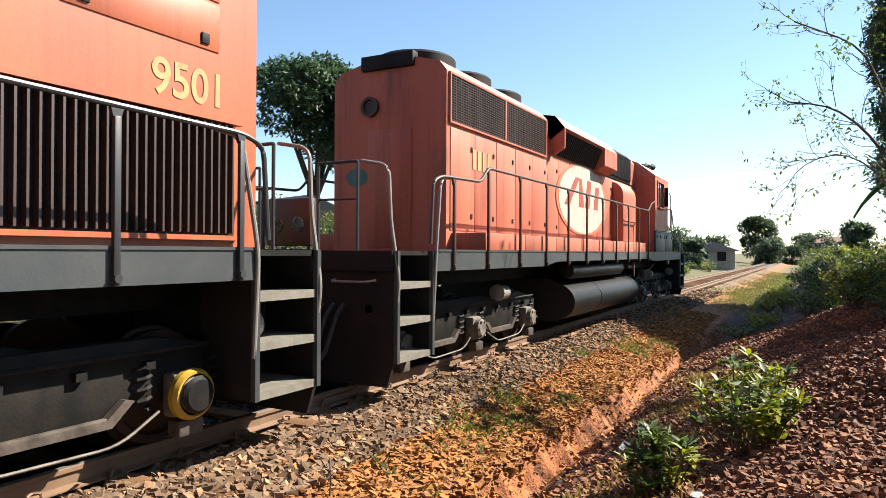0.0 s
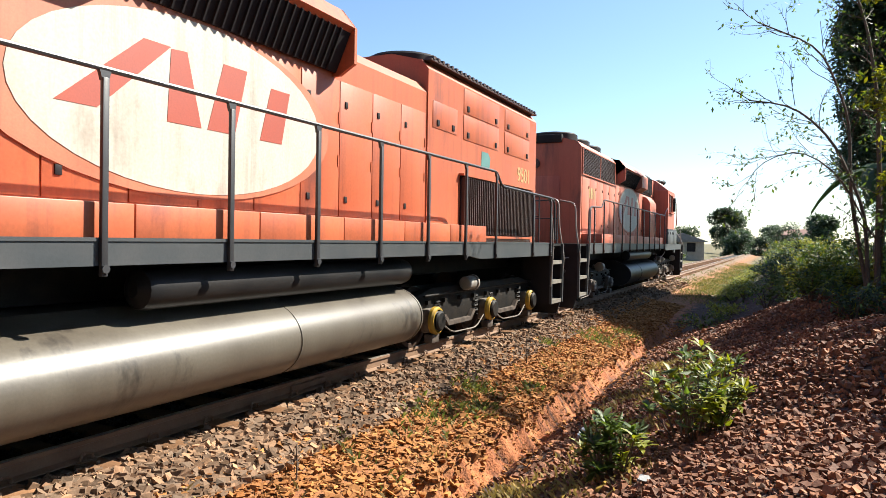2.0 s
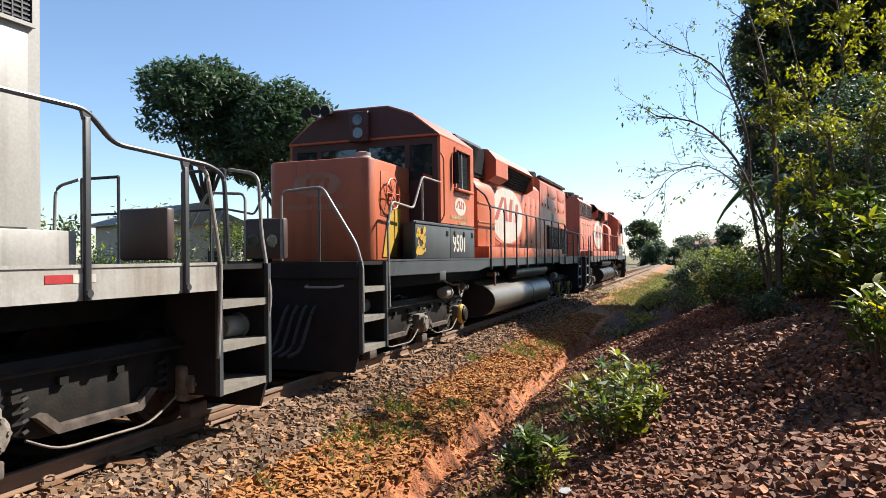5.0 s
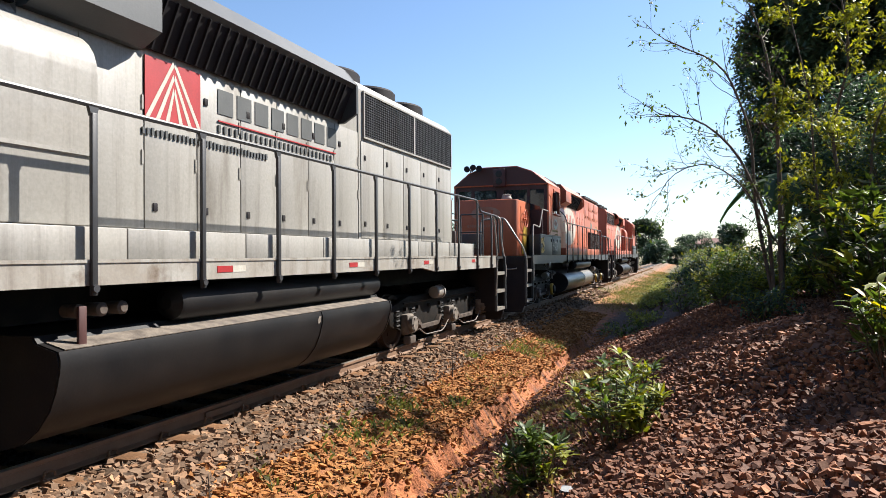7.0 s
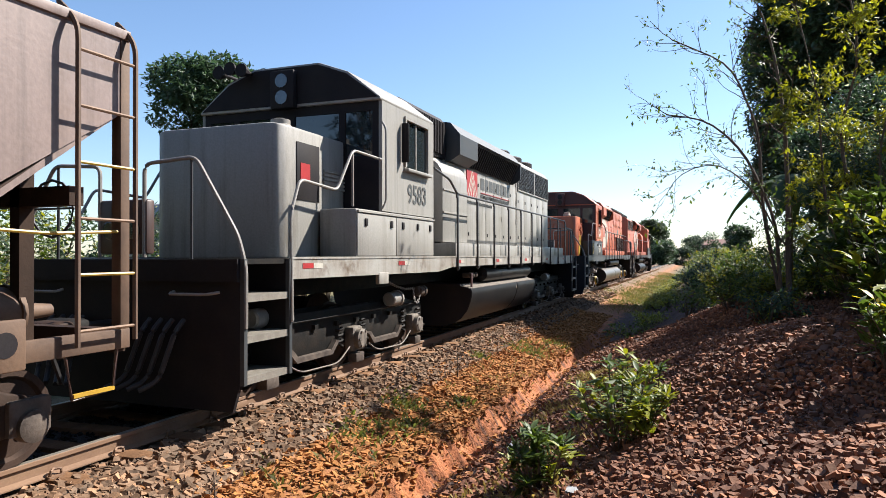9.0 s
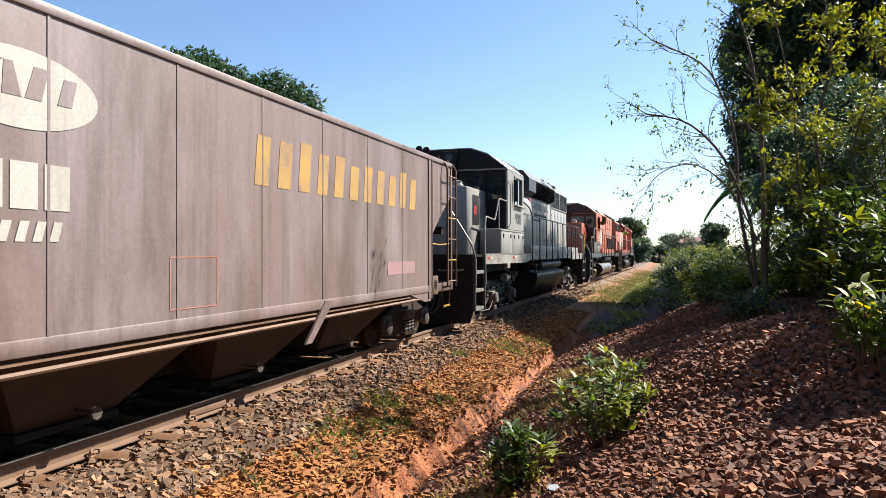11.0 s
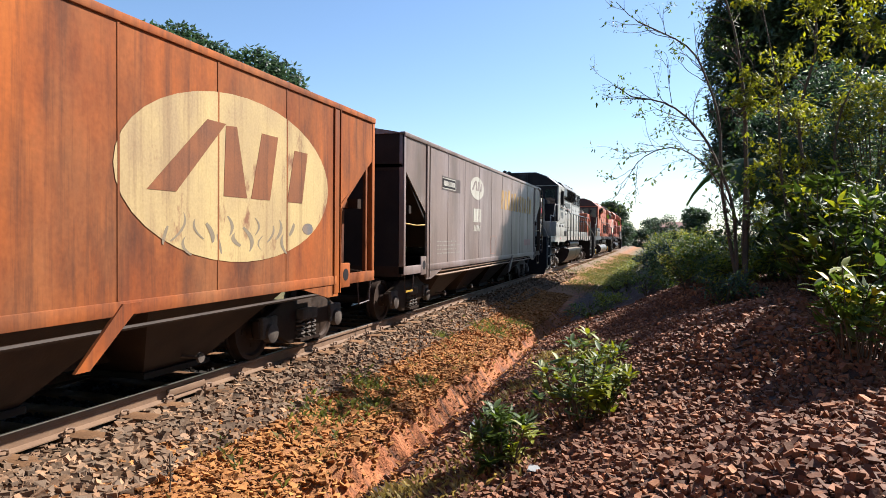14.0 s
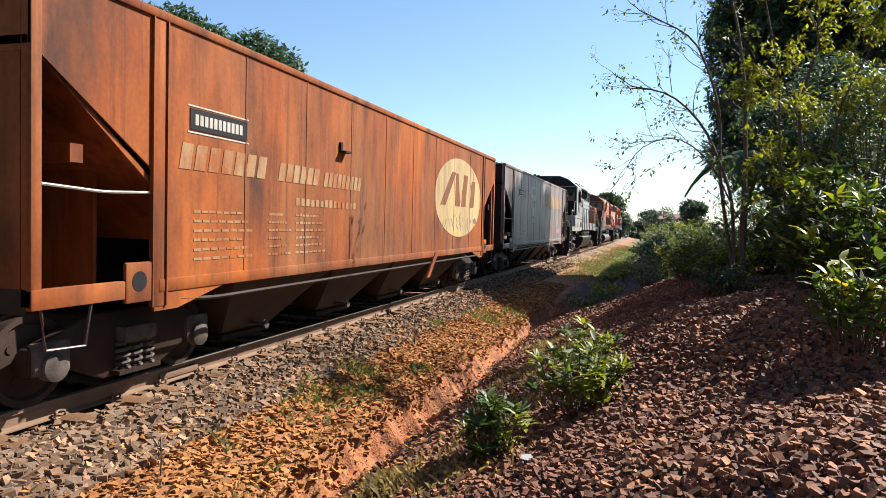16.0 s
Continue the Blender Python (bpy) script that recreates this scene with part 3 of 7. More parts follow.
def wheelset(parent, y, r, name="wheelset"):
    bm = bmesh.new()
    for sx in (-1, 1):
        x = sx * (GAUGE - 0.035)
        prof = [(0.09, x - 0.09), (0.10, x - 0.05), (r * 0.8, x - 0.03), (r, x - 0.065), (r, x + 0.065), (r * 0.86, x + 0.065), (r * 0.8, x + 0.03), (0.12, x + 0.04), (0.11, x + 0.1)]
        if sx < 0:
            prof = [(a, 2 * x - b) for a, b in prof]
        lathe(bm, prof, (0, 0, 0), "x", 28)
        lathe(bm, [(r + 0.028, x - sx * 0.07), (r + 0.028, x - sx * 0.045), (r, x - sx * 0.04)], (0, 0, 0), "x", 28)
        for k in range(4):
            lathe(bm, [(0.035, x + sx * 0.03), (0.035, x + sx * 0.045)], (0, r * 0.5 * math.cos(k * 1.5708), r * 0.5 * math.sin(k * 1.5708)), "x", 8)
    tube(bm, [(-0.98, 0, 0), (0.98, 0, 0)], 0.075, 12)
    w = part(name, bm, WHEEL, parent, "rusty steel wheels on one axle")
    w.location = (0, y, r + RAIL_Z)
    WHEELS.append((w, y, r))
    return w


WHEELS = []


def spring(bm, x, y, z0, z1, r=0.06, turns=4, wire=0.016):
    n = turns * 8
    tube(bm, [(x + r * math.cos(6.2832 * i / 8), y + r * math.sin(6.2832 * i / 8), z0 + (z1 - z0) * i / n) for i in range(n + 1)], wire, 5)


def loco_truck(loco, yc, flip, yellow):
    """A three-axle bogie with side frames, axle boxes, springs, brake gear and pipes."""
    truck = part("bogie", boxed(-0.45, 0.45, yc - 1.6, yc + 1.6, 0.62, 0.80), GRIME, loco, "greasy black three-axle bogie")
    f = -1 if flip else 1
    for sx in (-1, 1):
        x = sx * 0.98
        out = [(-2.65, 0.52), (-2.45, 0.44), (-1.75, 0.44), (-1.5, 0.34), (-0.75, 0.34), (-0.5, 0.44), (0.2, 0.44), (0.5, 0.34), (1.25, 0.34), (1.5, 0.44), (2.2, 0.44),
               (2.6, 0.55), (2.6, 0.82), (1.9, 0.95), (-1.9, 0.95), (-2.65, 0.8)]
        part("side_frame", prism(bmesh.new(), [(yc + a, b) for a, b in out], x - 0.07, x + 0.07, axis="x", bevel=0.02), GRIME, truck)
        for k, a in enumerate((-2.07, 0.0, 2.07)):
            y = yc + a
            bm = boxed(x + sx * 0.06, x + sx * 0.20, y - 0.14, y + 0.14, 0.33, 0.67, bevel=0.03)
            lathe(bm, [(0.14, x + sx * 0.20), (0.14, x + sx * 0.27), (0.10, x + sx * 0.29)], (0, y, 0.5), "x", 16)
            for i in range(6):
                lathe(bm, [(0.018, x + sx * 0.27), (0.018, x + sx * 0.30)], (0, y + 0.11 * math.cos(i * 1.047), 0.5 + 0.11 * math.sin(i * 1.047)), "x", 6)
            part("axle_box", bm, AXLE_DUST, truck)
            if yellow and (flip or k == 2):
                ring = [(0.16, x + sx * 0.205), (0.16, x + sx * 0.285), (0.18, x + sx * 0.285), (0.20, x + sx * 0.25), (0.20, x + sx * 0.205)]
                part("yellow_liner", lathe(bmesh.new(), ring, (0, y, 0.5), "x", 22), YELLOW, truck, "yellow-painted axle guide ring")
                part("axle_cap", lathe(bmesh.new(), [(0.13, x + sx * 0.28), (0.15, x + sx * 0.31), (0.12, x + sx * 0.335), (0.05, x + sx * 0.34)], (0, y, 0.5), "x", 18), GRIME, truck)
            bm = boxed(x + sx * 0.10, x + sx * 0.24, y - 0.12, y + 0.12, 0.18, 0.31, bevel=0.02)
            part("pedestal_shoe", bm, DUSTY, truck)
            for e in (-0.33, 0.33):
                bm = bmesh.new()
                spring(bm, x + sx * 0.05, y + e, 0.42, 0.74, 0.075, 4, 0.02)
                part("coil_spring", bm, GRIME, truck)
        for a in (-1.03, 1.03):
            y = yc + a
            bm = boxed(x + sx * 0.08, x + sx * 0.14, y - 0.46, y + 0.46, 0.37, 0.43, bevel=0.01)
            prism(bm, [(y - 0.6, 0.52), (y - 0.42, 0.36), (y + 0.42, 0.36), (y + 0.6, 0.52), (y + 0.52, 0.54), (y + 0.38, 0.42), (y - 0.38, 0.42), (y - 0.52, 0.54)], x + sx * 0.08, x + sx * 0.15, axis="x")
            part("equaliser_bar", bm, DUSTY, truck, "dusty equaliser bar")
            bm = bmesh.new()
            tube(bm, bent([(x + sx * 0.22, y - 0.75, 0.40), (x + sx * 0.24, y - 0.5, 0.27), (x + sx * 0.24, y + 0.4, 0.25), (x + sx * 0.22, y + 0.75, 0.42)], 0.15), 0.011, 6)
            part("sand_pipe", bm, AXLE_DUST, truck)
        for a in (-2.45, 1.0):
            bm = bmesh.new()
            lathe(bm, [(0.09, 0), (0.11, 0.02), (0.11, 0.26), (0.13, 0.26), (0.13, 0.31), (0.05, 0.33)], (x + sx * 0.2, yc + f * a, 0.98), "y", 16)
            part("brake_cylinder", bm, PIPE, truck, "grey brake cylinder")
        bm = bmesh.new()
        tube(bm, [(x + sx * 0.16, yc - 2.3, 0.86), (x + sx * 0.16, yc + 2.3, 0.86)], 0.018, 6)
        for k in range(8):
            box(bm, x + sx * 0.05, x + sx * 0.12, yc - 2.1 + 0.55 * k, yc - 2.02 + 0.55 * k, 0.72, 0.78)
        part("brake_pipe", bm, GRIME, truck)
    for a in (-2.07, 0.0, 2.07):
        wheelset(truck, yc + a, 0.45)
    return truck


def end_gear(loco, y, d, z_deck, paint):
    """Pilot plate, coupler, hoses, steps and end rails; d: the way out."""
    out = [(-1.5, 1.4), (1.5, 1.4), (1.5, z_deck), (-1.5, z_deck)]
    part("end_beam", prism(bmesh.new(), out, y - d * 0.10, y + d * 0.02, axis="y"), BLACK, loco)
    out = [(-1.42, 0.14), (1.42, 0.14), (1.5, 0.4), (1.5, 1.4), (-1.5, 1.4), (-1.5, 0.4)]
    part("pilot_plate", prism(bmesh.new(), out, y - d * 0.06, y - d * 0.02, axis="y"), BLACK, loco, "sooty black pilot plate")
    bm = boxed(-0.13, 0.13, y - d * 0.02, y + d * 0.55, 0.76, 1.0, bevel=0.03)
    box(bm, -0.2, 0.2, y + d * 0.5, y + d * 0.72, 0.70, 1.06, bevel=0.05)
    part("coupler", bm, GRIME, loco)
    for k in range(4):
        for sx in (-1, 1):
            x = sx * (0.45 + 0.14 * k)
            bm = tube(bmesh.new(), bent([(x, y + d * 0.02, 1.02), (x, y + d * 0.14, 0.92), (x - sx * 0.08, y + d * 0.28, 0.45), (x - sx * 0.2, y + d * 0.40, 0.38)], 0.2), 0.026, 7)
            part("air_hose", bm, RUBBER, loco)
    for sx in (-1, 1):
        bm = boxed(sx * 0.92, sx * 1.54, y - d * 0.84, y - d * 0.80, 0.40, z_deck - 0.02)
        box(bm, sx * 0.90, sx * 0.94, y - d * 0.80, y - d * 0.08, 0.40, z_deck - 0.2)
        part("step_well", bm, BLACK, loco)
        for k in range(3):
            z = 0.44 + 0.40 * k
            bm = boxed(sx * 0.95, sx * 1.53, y - d * 0.80, y - d * 0.06, z, z + 0.03)
            box(bm, sx * 1.51, sx * 1.53, y - d * 0.80, y - d * 0.06, z - 0.04, z)
            part("step_tread", bm, TREAD, loco, "worn bare-metal step")
        for yy in (y - d * 0.82, y - d * 0.05):
            part("step_stringer", boxed(sx * 1.5, sx * 1.55, yy - 0.025, yy + 0.025, 0.40, z_deck), SILL_GREY, loco)
        if d < 0:
            rail = [(sx * 0.30, y + 0.05, 1.64), (sx * 0.30, y + 0.05, 2.60), (sx * 0.95, y + 0.05, 2.64), (sx * 1.46, y + 0.05, 1.85), (sx * 1.55, y + 0.05, 1.55), (sx * 1.55, y + 0.05, 0.95)]
            part("step_handrail", tube(bmesh.new(), bent(rail, 0.10), 0.021, 8), PIPE, loco, "bent pale handrail sloping to the steps")
            part("rail_post", tube(bmesh.new(), [(sx * 0.90, y + 0.05, z_deck), (sx * 0.90, y + 0.05, 2.62)], 0.016, 6), RAIL_BLACK, loco)
            bm = tube(bmesh.new(), bent([(sx * 0.75, y - 0.02, 1.3), (sx * 0.75, y - 0.10, 1.28), (sx * 1.2, y - 0.10, 1.28), (sx * 1.3, y - 0.02, 1.3)], 0.06), 0.016, 6)
            part("uncoupling_lever", bm, PIPE, loco)
            continue
        bm = tube(bmesh.new(), bent([(sx * 1.52, y - d * 0.05, 0.95), (sx * 1.56, y - d * 0.04, 1.3), (sx * 1.45, y - d * 0.04, 1.95), (sx * 1.42, y - d * 0.04, 2.55), (sx * 1.05, y - d * 0.04, 2.62)], 0.12), 0.019, 8)
        part("step_handrail", bm, PIPE, loco, "bent pale handrail by the steps")
        bm = tube(bmesh.new(), bent([(sx * 1.53, y - d * 0.84, 0.75), (sx * 1.57, y - d * 0.84, 1.6), (sx * 1.54, y - d * 1.0, 2.5), (sx * 1.53, y - d * 1.25, 2.52)], 0.15), 0.019, 8)
        part("step_handrail", bm, PIPE, loco, "bent pale handrail by the steps")
        bm = tube(bmesh.new(), [(sx * 1.0, y - d * 0.05, z_deck), (sx * 1.0, y - d * 0.05, 2.62)], 0.018)
        tube(bm, [(sx * 0.45, y - d * 0.05, z_deck), (sx * 0.45, y - d * 0.05, 2.62)], 0.018)
        tube(bm, [(sx * 1.0, y - d * 0.05, 2.62), (sx * 0.45, y - d * 0.05, 2.62)], 0.018)
        tube(bm, [(sx * 1.0, y - d * 0.05, 2.2), (sx * 0.45, y - d * 0.05, 2.2)], 0.014)
        part("end_rail", bm, RAIL_BLACK, loco)
        bm = tube(bmesh.new(), bent([(sx * 0.75, y + d * 0.02, 1.3), (sx * 0.75, y + d * 0.10, 1.28), (sx * 1.2, y + d * 0.10, 1.28), (sx * 1.3, y + d * 0.02, 1.3)], 0.06), 0.014, 6)
        part("uncoupling_lever", bm, PIPE, loco)
    bm = boxed(-0.34, 0.34, y - d * 0.16, y - d * 0.04, z_deck + 0.05, z_deck + 0.62, bevel=0.03)
    jb = part("junction_box", bm, RAIL_PAINT, loco)
    for x in (-0.16, 0.16):
        part("marker_lamp", lathe(bmesh.new(), [(0.085, y - d * 0.03), (0.095, y - d * 0.035), (0.095, y - d * 0.06)], (x, 0, z_deck + 0.3), "y", 18), LENS, jb)


def hood_outline(w, z0, z1, top, sh=0.16):
    return [(-w, z0), (w, z0), (w, z1 - sh), (w - sh * 0.8, z1), (w * 0.35, top), (-w * 0.35, top), (-(w - sh * 0.8), z1), (-w, z1 - sh)]


def locomotive(label, paint, sill, rail_mat, box_paint, tank_paint, kind):
    """A six-axle hood unit. y runs from the short nose (minus) to the long hood's end; the cab's rear wall is at zero."""
    loco = tagged(new("locomotive"), label, "locomotive", group="locomotives of the train")
    tunnel = kind == "tunnel"
    hood_end, deck_end, front = (14.15, 14.40, -5.1) if tunnel else (11.75, 13.95, -5.05)
    deck = 1.62
    # underframe
    bm = boxed(-1.5, 1.5, front + 0.02, deck_end - 0.02, deck - 0.05, deck)
    box(bm, -0.6, 0.6, front + 0.8, deck_end - 0.8, 1.12, deck - 0.06)
    part("underframe", bm, GRIME, loco)
    for sx in (-1, 1):
        y0, y1 = front + 0.84, deck_end - 0.84
        out = [(y0, deck - 0.22), (0.2, deck - 0.24), (0.9, deck - 0.17), (9.3 if tunnel else 8.7, deck - 0.17), (9.9 if tunnel else 9.3, deck - 0.24), (y1, deck - 0.24), (y1, deck), (y0, deck)]
        part("side_sill", prism(bmesh.new(), out, sx * 1.5, sx * 1.55, axis="x"), sill, loco)
        bm = boxed(sx * 1.545, sx * 1.56, y0, y1, deck - 0.005, deck + 0.02)
        part("toe_board", bm, sill, loco)
        if sill is SILL_WHITE:
            for k in range(7):
                y = -4.0 + 2.55 * k
                bm = boxed(sx * 1.551, sx * 1.554, y, y + 0.22, deck - 0.11, deck - 0.05)
                part("red_reflector", bm, SIGN_RED, loco)
                bm = boxed(sx * 1.551, sx * 1.554, y + 0.225, y + 0.42, deck - 0.11, deck - 0.05)
                part("white_reflector", bm, WHITE, loco)
        # walkway riser beside the hood
        z1 = 1.88
        r_end = 10.2 if tunnel else hood_end - 0.15
        n = 7
        for k in range(n):
            a, b = 1.15 + (r_end - 1.15) * k / n, 1.15 + (r_end - 1.15) * (k + 1) / n
            bm = boxed(sx * 0.93, sx * 1.51, a + 0.006, b - 0.006, deck, z1, bevel=0.008)
            part("walkway_box", bm, paint, loco)
    for d, y in ((-1, front), (1, deck_end)):
        end_gear(loco, y, d, deck, paint)
    # short nose
    w = 0.95
    bm = prism(bmesh.new(), [(-w, -3.42), (-w + 0.05, -3.53), (-w + 0.16, -3.58), (w - 0.16, -3.58), (w - 0.05, -3.53), (w, -3.42), (w, -1.97), (-w, -1.97)], deck, 3.27, axis="z", bevel=0.035)
    for v in bm.verts:
        if v.co.z > 3.0:
            v.co.z += 0.06 * (1 - abs(v.co.x)) - 0.02
    nose = part("nose", bm, paint, loco, smooth=False)
    bm = lathe(bmesh.new(), [(0.16, 0), (0.16, 0.09), (0.13, 0.12), (0.13, 0.18), (0.06, 0.2)], (0.42, -2.75, 3.28), "z", 18)
    part("nose_vent", bm, PIPE, nose, "grey turned vent cap")
    if kind == "tunnel":
        nb = part("nose_badge", prism(bmesh.new(), oval(0.0, 2.86, 0.44, 0.2), -3.585, -3.578), LOGO_FADED, nose, "faded pale oval badge")
        for k in range(3):
            part("badge_stroke", prism(bmesh.new(), [(-0.22 + 0.17 * k, 2.76), (-0.14 + 0.17 * k, 2.76), (-0.10 + 0.17 * k, 2.96), (-0.18 + 0.17 * k, 2.96)], -3.589, -3.584), paint, nb)
        for k in range(16):
            part("name_bar", prism(bmesh.new(), [(-0.56 + 0.07 * k, 2.46), (-0.515 + 0.07 * k, 2.46), (-0.515 + 0.07 * k, 2.54), (-0.56 + 0.07 * k, 2.54)], -3.584, -3.578), LOGO_FADED, nose)
    for sx in (-1, 1):
        # open hatch edge, hand brake wheel and louvres on the nose side
        bm = bmesh.new()
        for k in range(5):
            box(bm, sx * w, sx * (w + 0.02), -2.55, -2.0, 2.55 + 0.055 * k, 2.58 + 0.055 * k)
        part("louvre", bm, paint, nose)
        # on the grey unit a black plate stands for the opening's shade
        bm = boxed(sx * w, sx * (w + 0.012), -3.2, -2.66, 2.35, 3.08, bevel=0.005)
        part("hatch", bm, paint if kind != "repower" else BLACK, nose)
        if kind != "repower":
            bm = bmesh.new()
            pts = [(sx * (w + 0.09), -2.9 + 0.26 * math.cos(k * 0.5236), 2.72 + 0.26 * math.sin(k * 0.5236)) for k in range(13)]
            tube(bm, pts, 0.014, 6)
            for k in range(3):
                c, s = 0.26 * math.cos(k * 1.0472), 0.26 * math.sin(k * 1.0472)
                tube(bm, [(sx * (w + 0.09), -2.9 - c, 2.72 - s), (sx * (w + 0.09), -2.9 + c, 2.72 + s)], 0.01, 5)
            lathe(bm, [(0.05, w * sx), (0.05, sx * (w + 0.1))], (0, -2.9, 2.72), "x", 10)
            part("brake_wheel", bm, paint, nose)
        else:
            part("red_notice", boxed(sx * (w + 0.012), sx * (w + 0.018), -3.12, -2.9, 2.6, 2.82), SIGN_RED, nose)
        bm = tube(bmesh.new(), bent([(sx * 1.53, -1.98, 2.98), (sx * 1.5, -2.75, 3.0), (sx * 1.5, -3.15, 2.45), (sx * 1.5, -3.98, 2.5), (sx * 1.53, -4.2, 2.1), (sx * 1.56, -4.22, 0.95)], 0.1), 0.019, 8)
        tube(bm, [(sx * 1.5, -2.75, 3.0), (sx * 1.5, -2.75, 2.28)], 0.016, 6)
        part("front_handrail", bm, PIPE, loco, "bent pale front handrail")
        # locker beside the nose, below the cab
        lock = -3.2 if kind == "tunnel" else -2.72
        lk = part("side_locker", boxed(sx * 1.0, sx * 1.53, -2.45 if tunnel else lock, -0.02, deck, 2.26, bevel=0.015), box_paint, loco)
        if tunnel:
            part("locker_plate", boxed(sx * 1.49, sx * 1.53, lock, -2.47, deck, 2.26, bevel=0.008), box_paint, lk)
        for a, b in ((lock + 0.02, -1.52), (-1.50, -0.04)):
            part("locker_door", boxed(sx * 1.53, sx * 1.545, a, b, deck + 0.03, 2.2, bevel=0.005), box_paint, lk)
        for a in (lock + 0.25, -1.68, -1.28, -0.72, -0.2):
            bm = boxed(sx * 1.545, sx * 1.562, a - 0.035, a + 0.035, 2.04, 2.14, bevel=0.006)
            part("latch", bm, BLACK, lk)
        bm = boxed(sx * 1.53, sx * 1.56, lock + 0.02, -0.03, 2.215, 2.24)
        part("gutter", bm, box_paint, lk)
    # cab shell
    cy0, cy1, cw, eave, top = -1.95, 0.0, 1.53, 3.85, 4.42
    cab = part("cab_roof", prism(bmesh.new(), [(-cw, eave), (-cw, eave - 0.04), (cw, eave - 0.04), (cw, eave), (1.02, 4.25), (0.55, top), (-0.55, top), (-1.02, 4.25)], cy0 - 0.05, cy1, bevel=0.015), paint, loco)
    wy0, wy1, wz0, wz1 = -1.15, -0.3, 2.97, 3.68
    for sx in (-1, 1):
        x0, x1 = sx * (cw - 0.05), sx * cw
        bm = lattice((cy0, wy0, wy1, cy1), (2.27, wz0, wz1, eave - 0.04), [(1, 1)], lambda a, b, t: (t, a, b), x0, x1)
        part("cab_side", bm, paint, loco)
        bm = boxed(sx * cw, sx * (cw + 0.03), wy0 - 0.05, wy1 + 0.05, wz1, wz1 + 0.045)
        box(bm, sx * cw, sx * (cw + 0.03), wy0 - 0.05, wy0, wz0, wz1)
        box(bm, sx * cw, sx * (cw + 0.03), wy1, wy1 + 0.05, wz0, wz1)
        wf = part("window_frame", bm, paint, loco)
        part("arm_rest", boxed(sx * cw, sx * (cw + 0.09), wy0 - 0.07, wy1 + 0.06, wz0 - 0.07, wz0 - 0.02, bevel=0.015), paint, wf)
        for a, b in ((wy0, wy0 + 0.42), (wy0 + 0.44, wy1)):
            part("window_pane", boxed(sx * (cw - 0.025), sx * (cw - 0.018), a, b, wz0, wz1), GLASS, wf)
        part("window_bar", boxed(sx * (cw - 0.03), sx * (cw - 0.005), wy0 + 0.41, wy0 + 0.445, wz0, wz1), PIPE, wf)
        bm = boxed(sx * (cw + 0.01), sx * (cw + 0.13), wy0 - 0.17, wy0 - 0.15, wz0 + 0.05, wz1 - 0.08, bevel=0.006)
        part("wind_deflector", bm, BLACK, wf)
        part("door_post_rail", tube(bmesh.new(), bent([(sx * (cw + 0.02), cy0 - 0.04, 2.3), (sx * (cw + 0.08), cy0 - 0.04, 2.4), (sx * (cw + 0.08), cy0 - 0.04, 3.4), (sx * (cw + 0.02), cy0 - 0.04, 3.5)], 0.05), 0.014, 6), paint, loco)
    # front wall with windscreens; rear wall
    bm = lattice((-cw + 0.05, -1.38, -0.95, -0.85, -0.12, 0.12, 0.85, 0.95, 1.38, cw - 0.05), (deck, 3.05, 3.68, eave), [(1, 1), (3, 1), (5, 1), (7, 1)], lambda a, b, t: (a, t, b), cy0, cy0 + 0.05)
    dim = BLACK if kind == "repower" else MAROON
    fw = part("cab_front", bm, dim, loco, "dark cab front")
    for a, b in ((-1.38, -0.95), (-0.85, -0.12), (0.12, 0.85), (0.95, 1.38)):
        part("windscreen", boxed(a, b, cy0 + 0.02, cy0 + 0.03, 3.05, 3.68), GLASS, fw)
    part("headlight_box", boxed(-0.2, 0.2, cy0 - 0.16, cy0 - 0.04, 3.78, 4.34, bevel=0.03), dim, fw)
    for z in (3.94, 4.18):
        part("headlight", lathe(bmesh.new(), [(0.10, cy0 - 0.175), (0.105, cy0 - 0.17), (0.105, cy0 - 0.12)], (0, 0, z), "y", 18), LENS, fw)
    part("cab_rear", boxed(-cw + 0.05, cw - 0.05, cy1 - 0.05, cy1 - 0.002, deck, eave), paint, loco)
    part("cab_gable", prism(bmesh.new(), [(-cw + 0.03, eave), (cw - 0.03, eave), (1.0, 4.22), (0.54, top - 0.03), (-0.54, top - 0.03), (-1.0, 4.22)], cy0 - 0.055, cy0 - 0.048), dim, loco)
    bm = bmesh.new()
    for k, x in enumerate((-1.0, -0.8, -0.6)):
        lathe(bm, [(0.02, cy0 + 0.3), (0.03, cy0 - 0.1), (0.1, cy0 - 0.28), (0.1, cy0 - 0.3)], (x, 0, 4.36 + 0.04 * (k % 2)), "y", 12)
        tube(bm, [(x, cy0 + 0.1, 4.1), (x, cy0 + 0.1, 4.36)], 0.02, 6)
    part("horn", bm, BLACK, loco)
    # long hood
    filt0, flare0, flare1 = {"tunnel": (0.85, 2.75, 6.9), "repower": (0.1, 2.15, 7.05), "old": (0.6, 3.3, 7.4)}[kind]
    FX = 1.25
    hood_top = 4.30
    sec = [("hood_front", 0.0, flare0, 0.95, 3.6, 3.62), ("hood_middle", flare0, (9.2 if tunnel else 7.6), 0.95, 3.95, 4.10),
           ("hood_rear", (9.2 if tunnel else 7.6), hood_end, 0.97, hood_top, 4.44)]
    hood = None
    for nm, a, b, ww, z1, tp in sec:
        bm = prism(bmesh.new(), hood_outline(ww, deck, z1, tp, 0.14), a, b)
        o = part(nm, bm, paint, loco)
        hood = hood or o
    # inertial filter, black louvres under its own roof
    fl = part("filter_housing", prism(bmesh.new(), hood_outline(0.93, 3.55, 4.36, 4.46, 0.1), filt0, flare0), BLACK, loco, "black inertial filter housing")
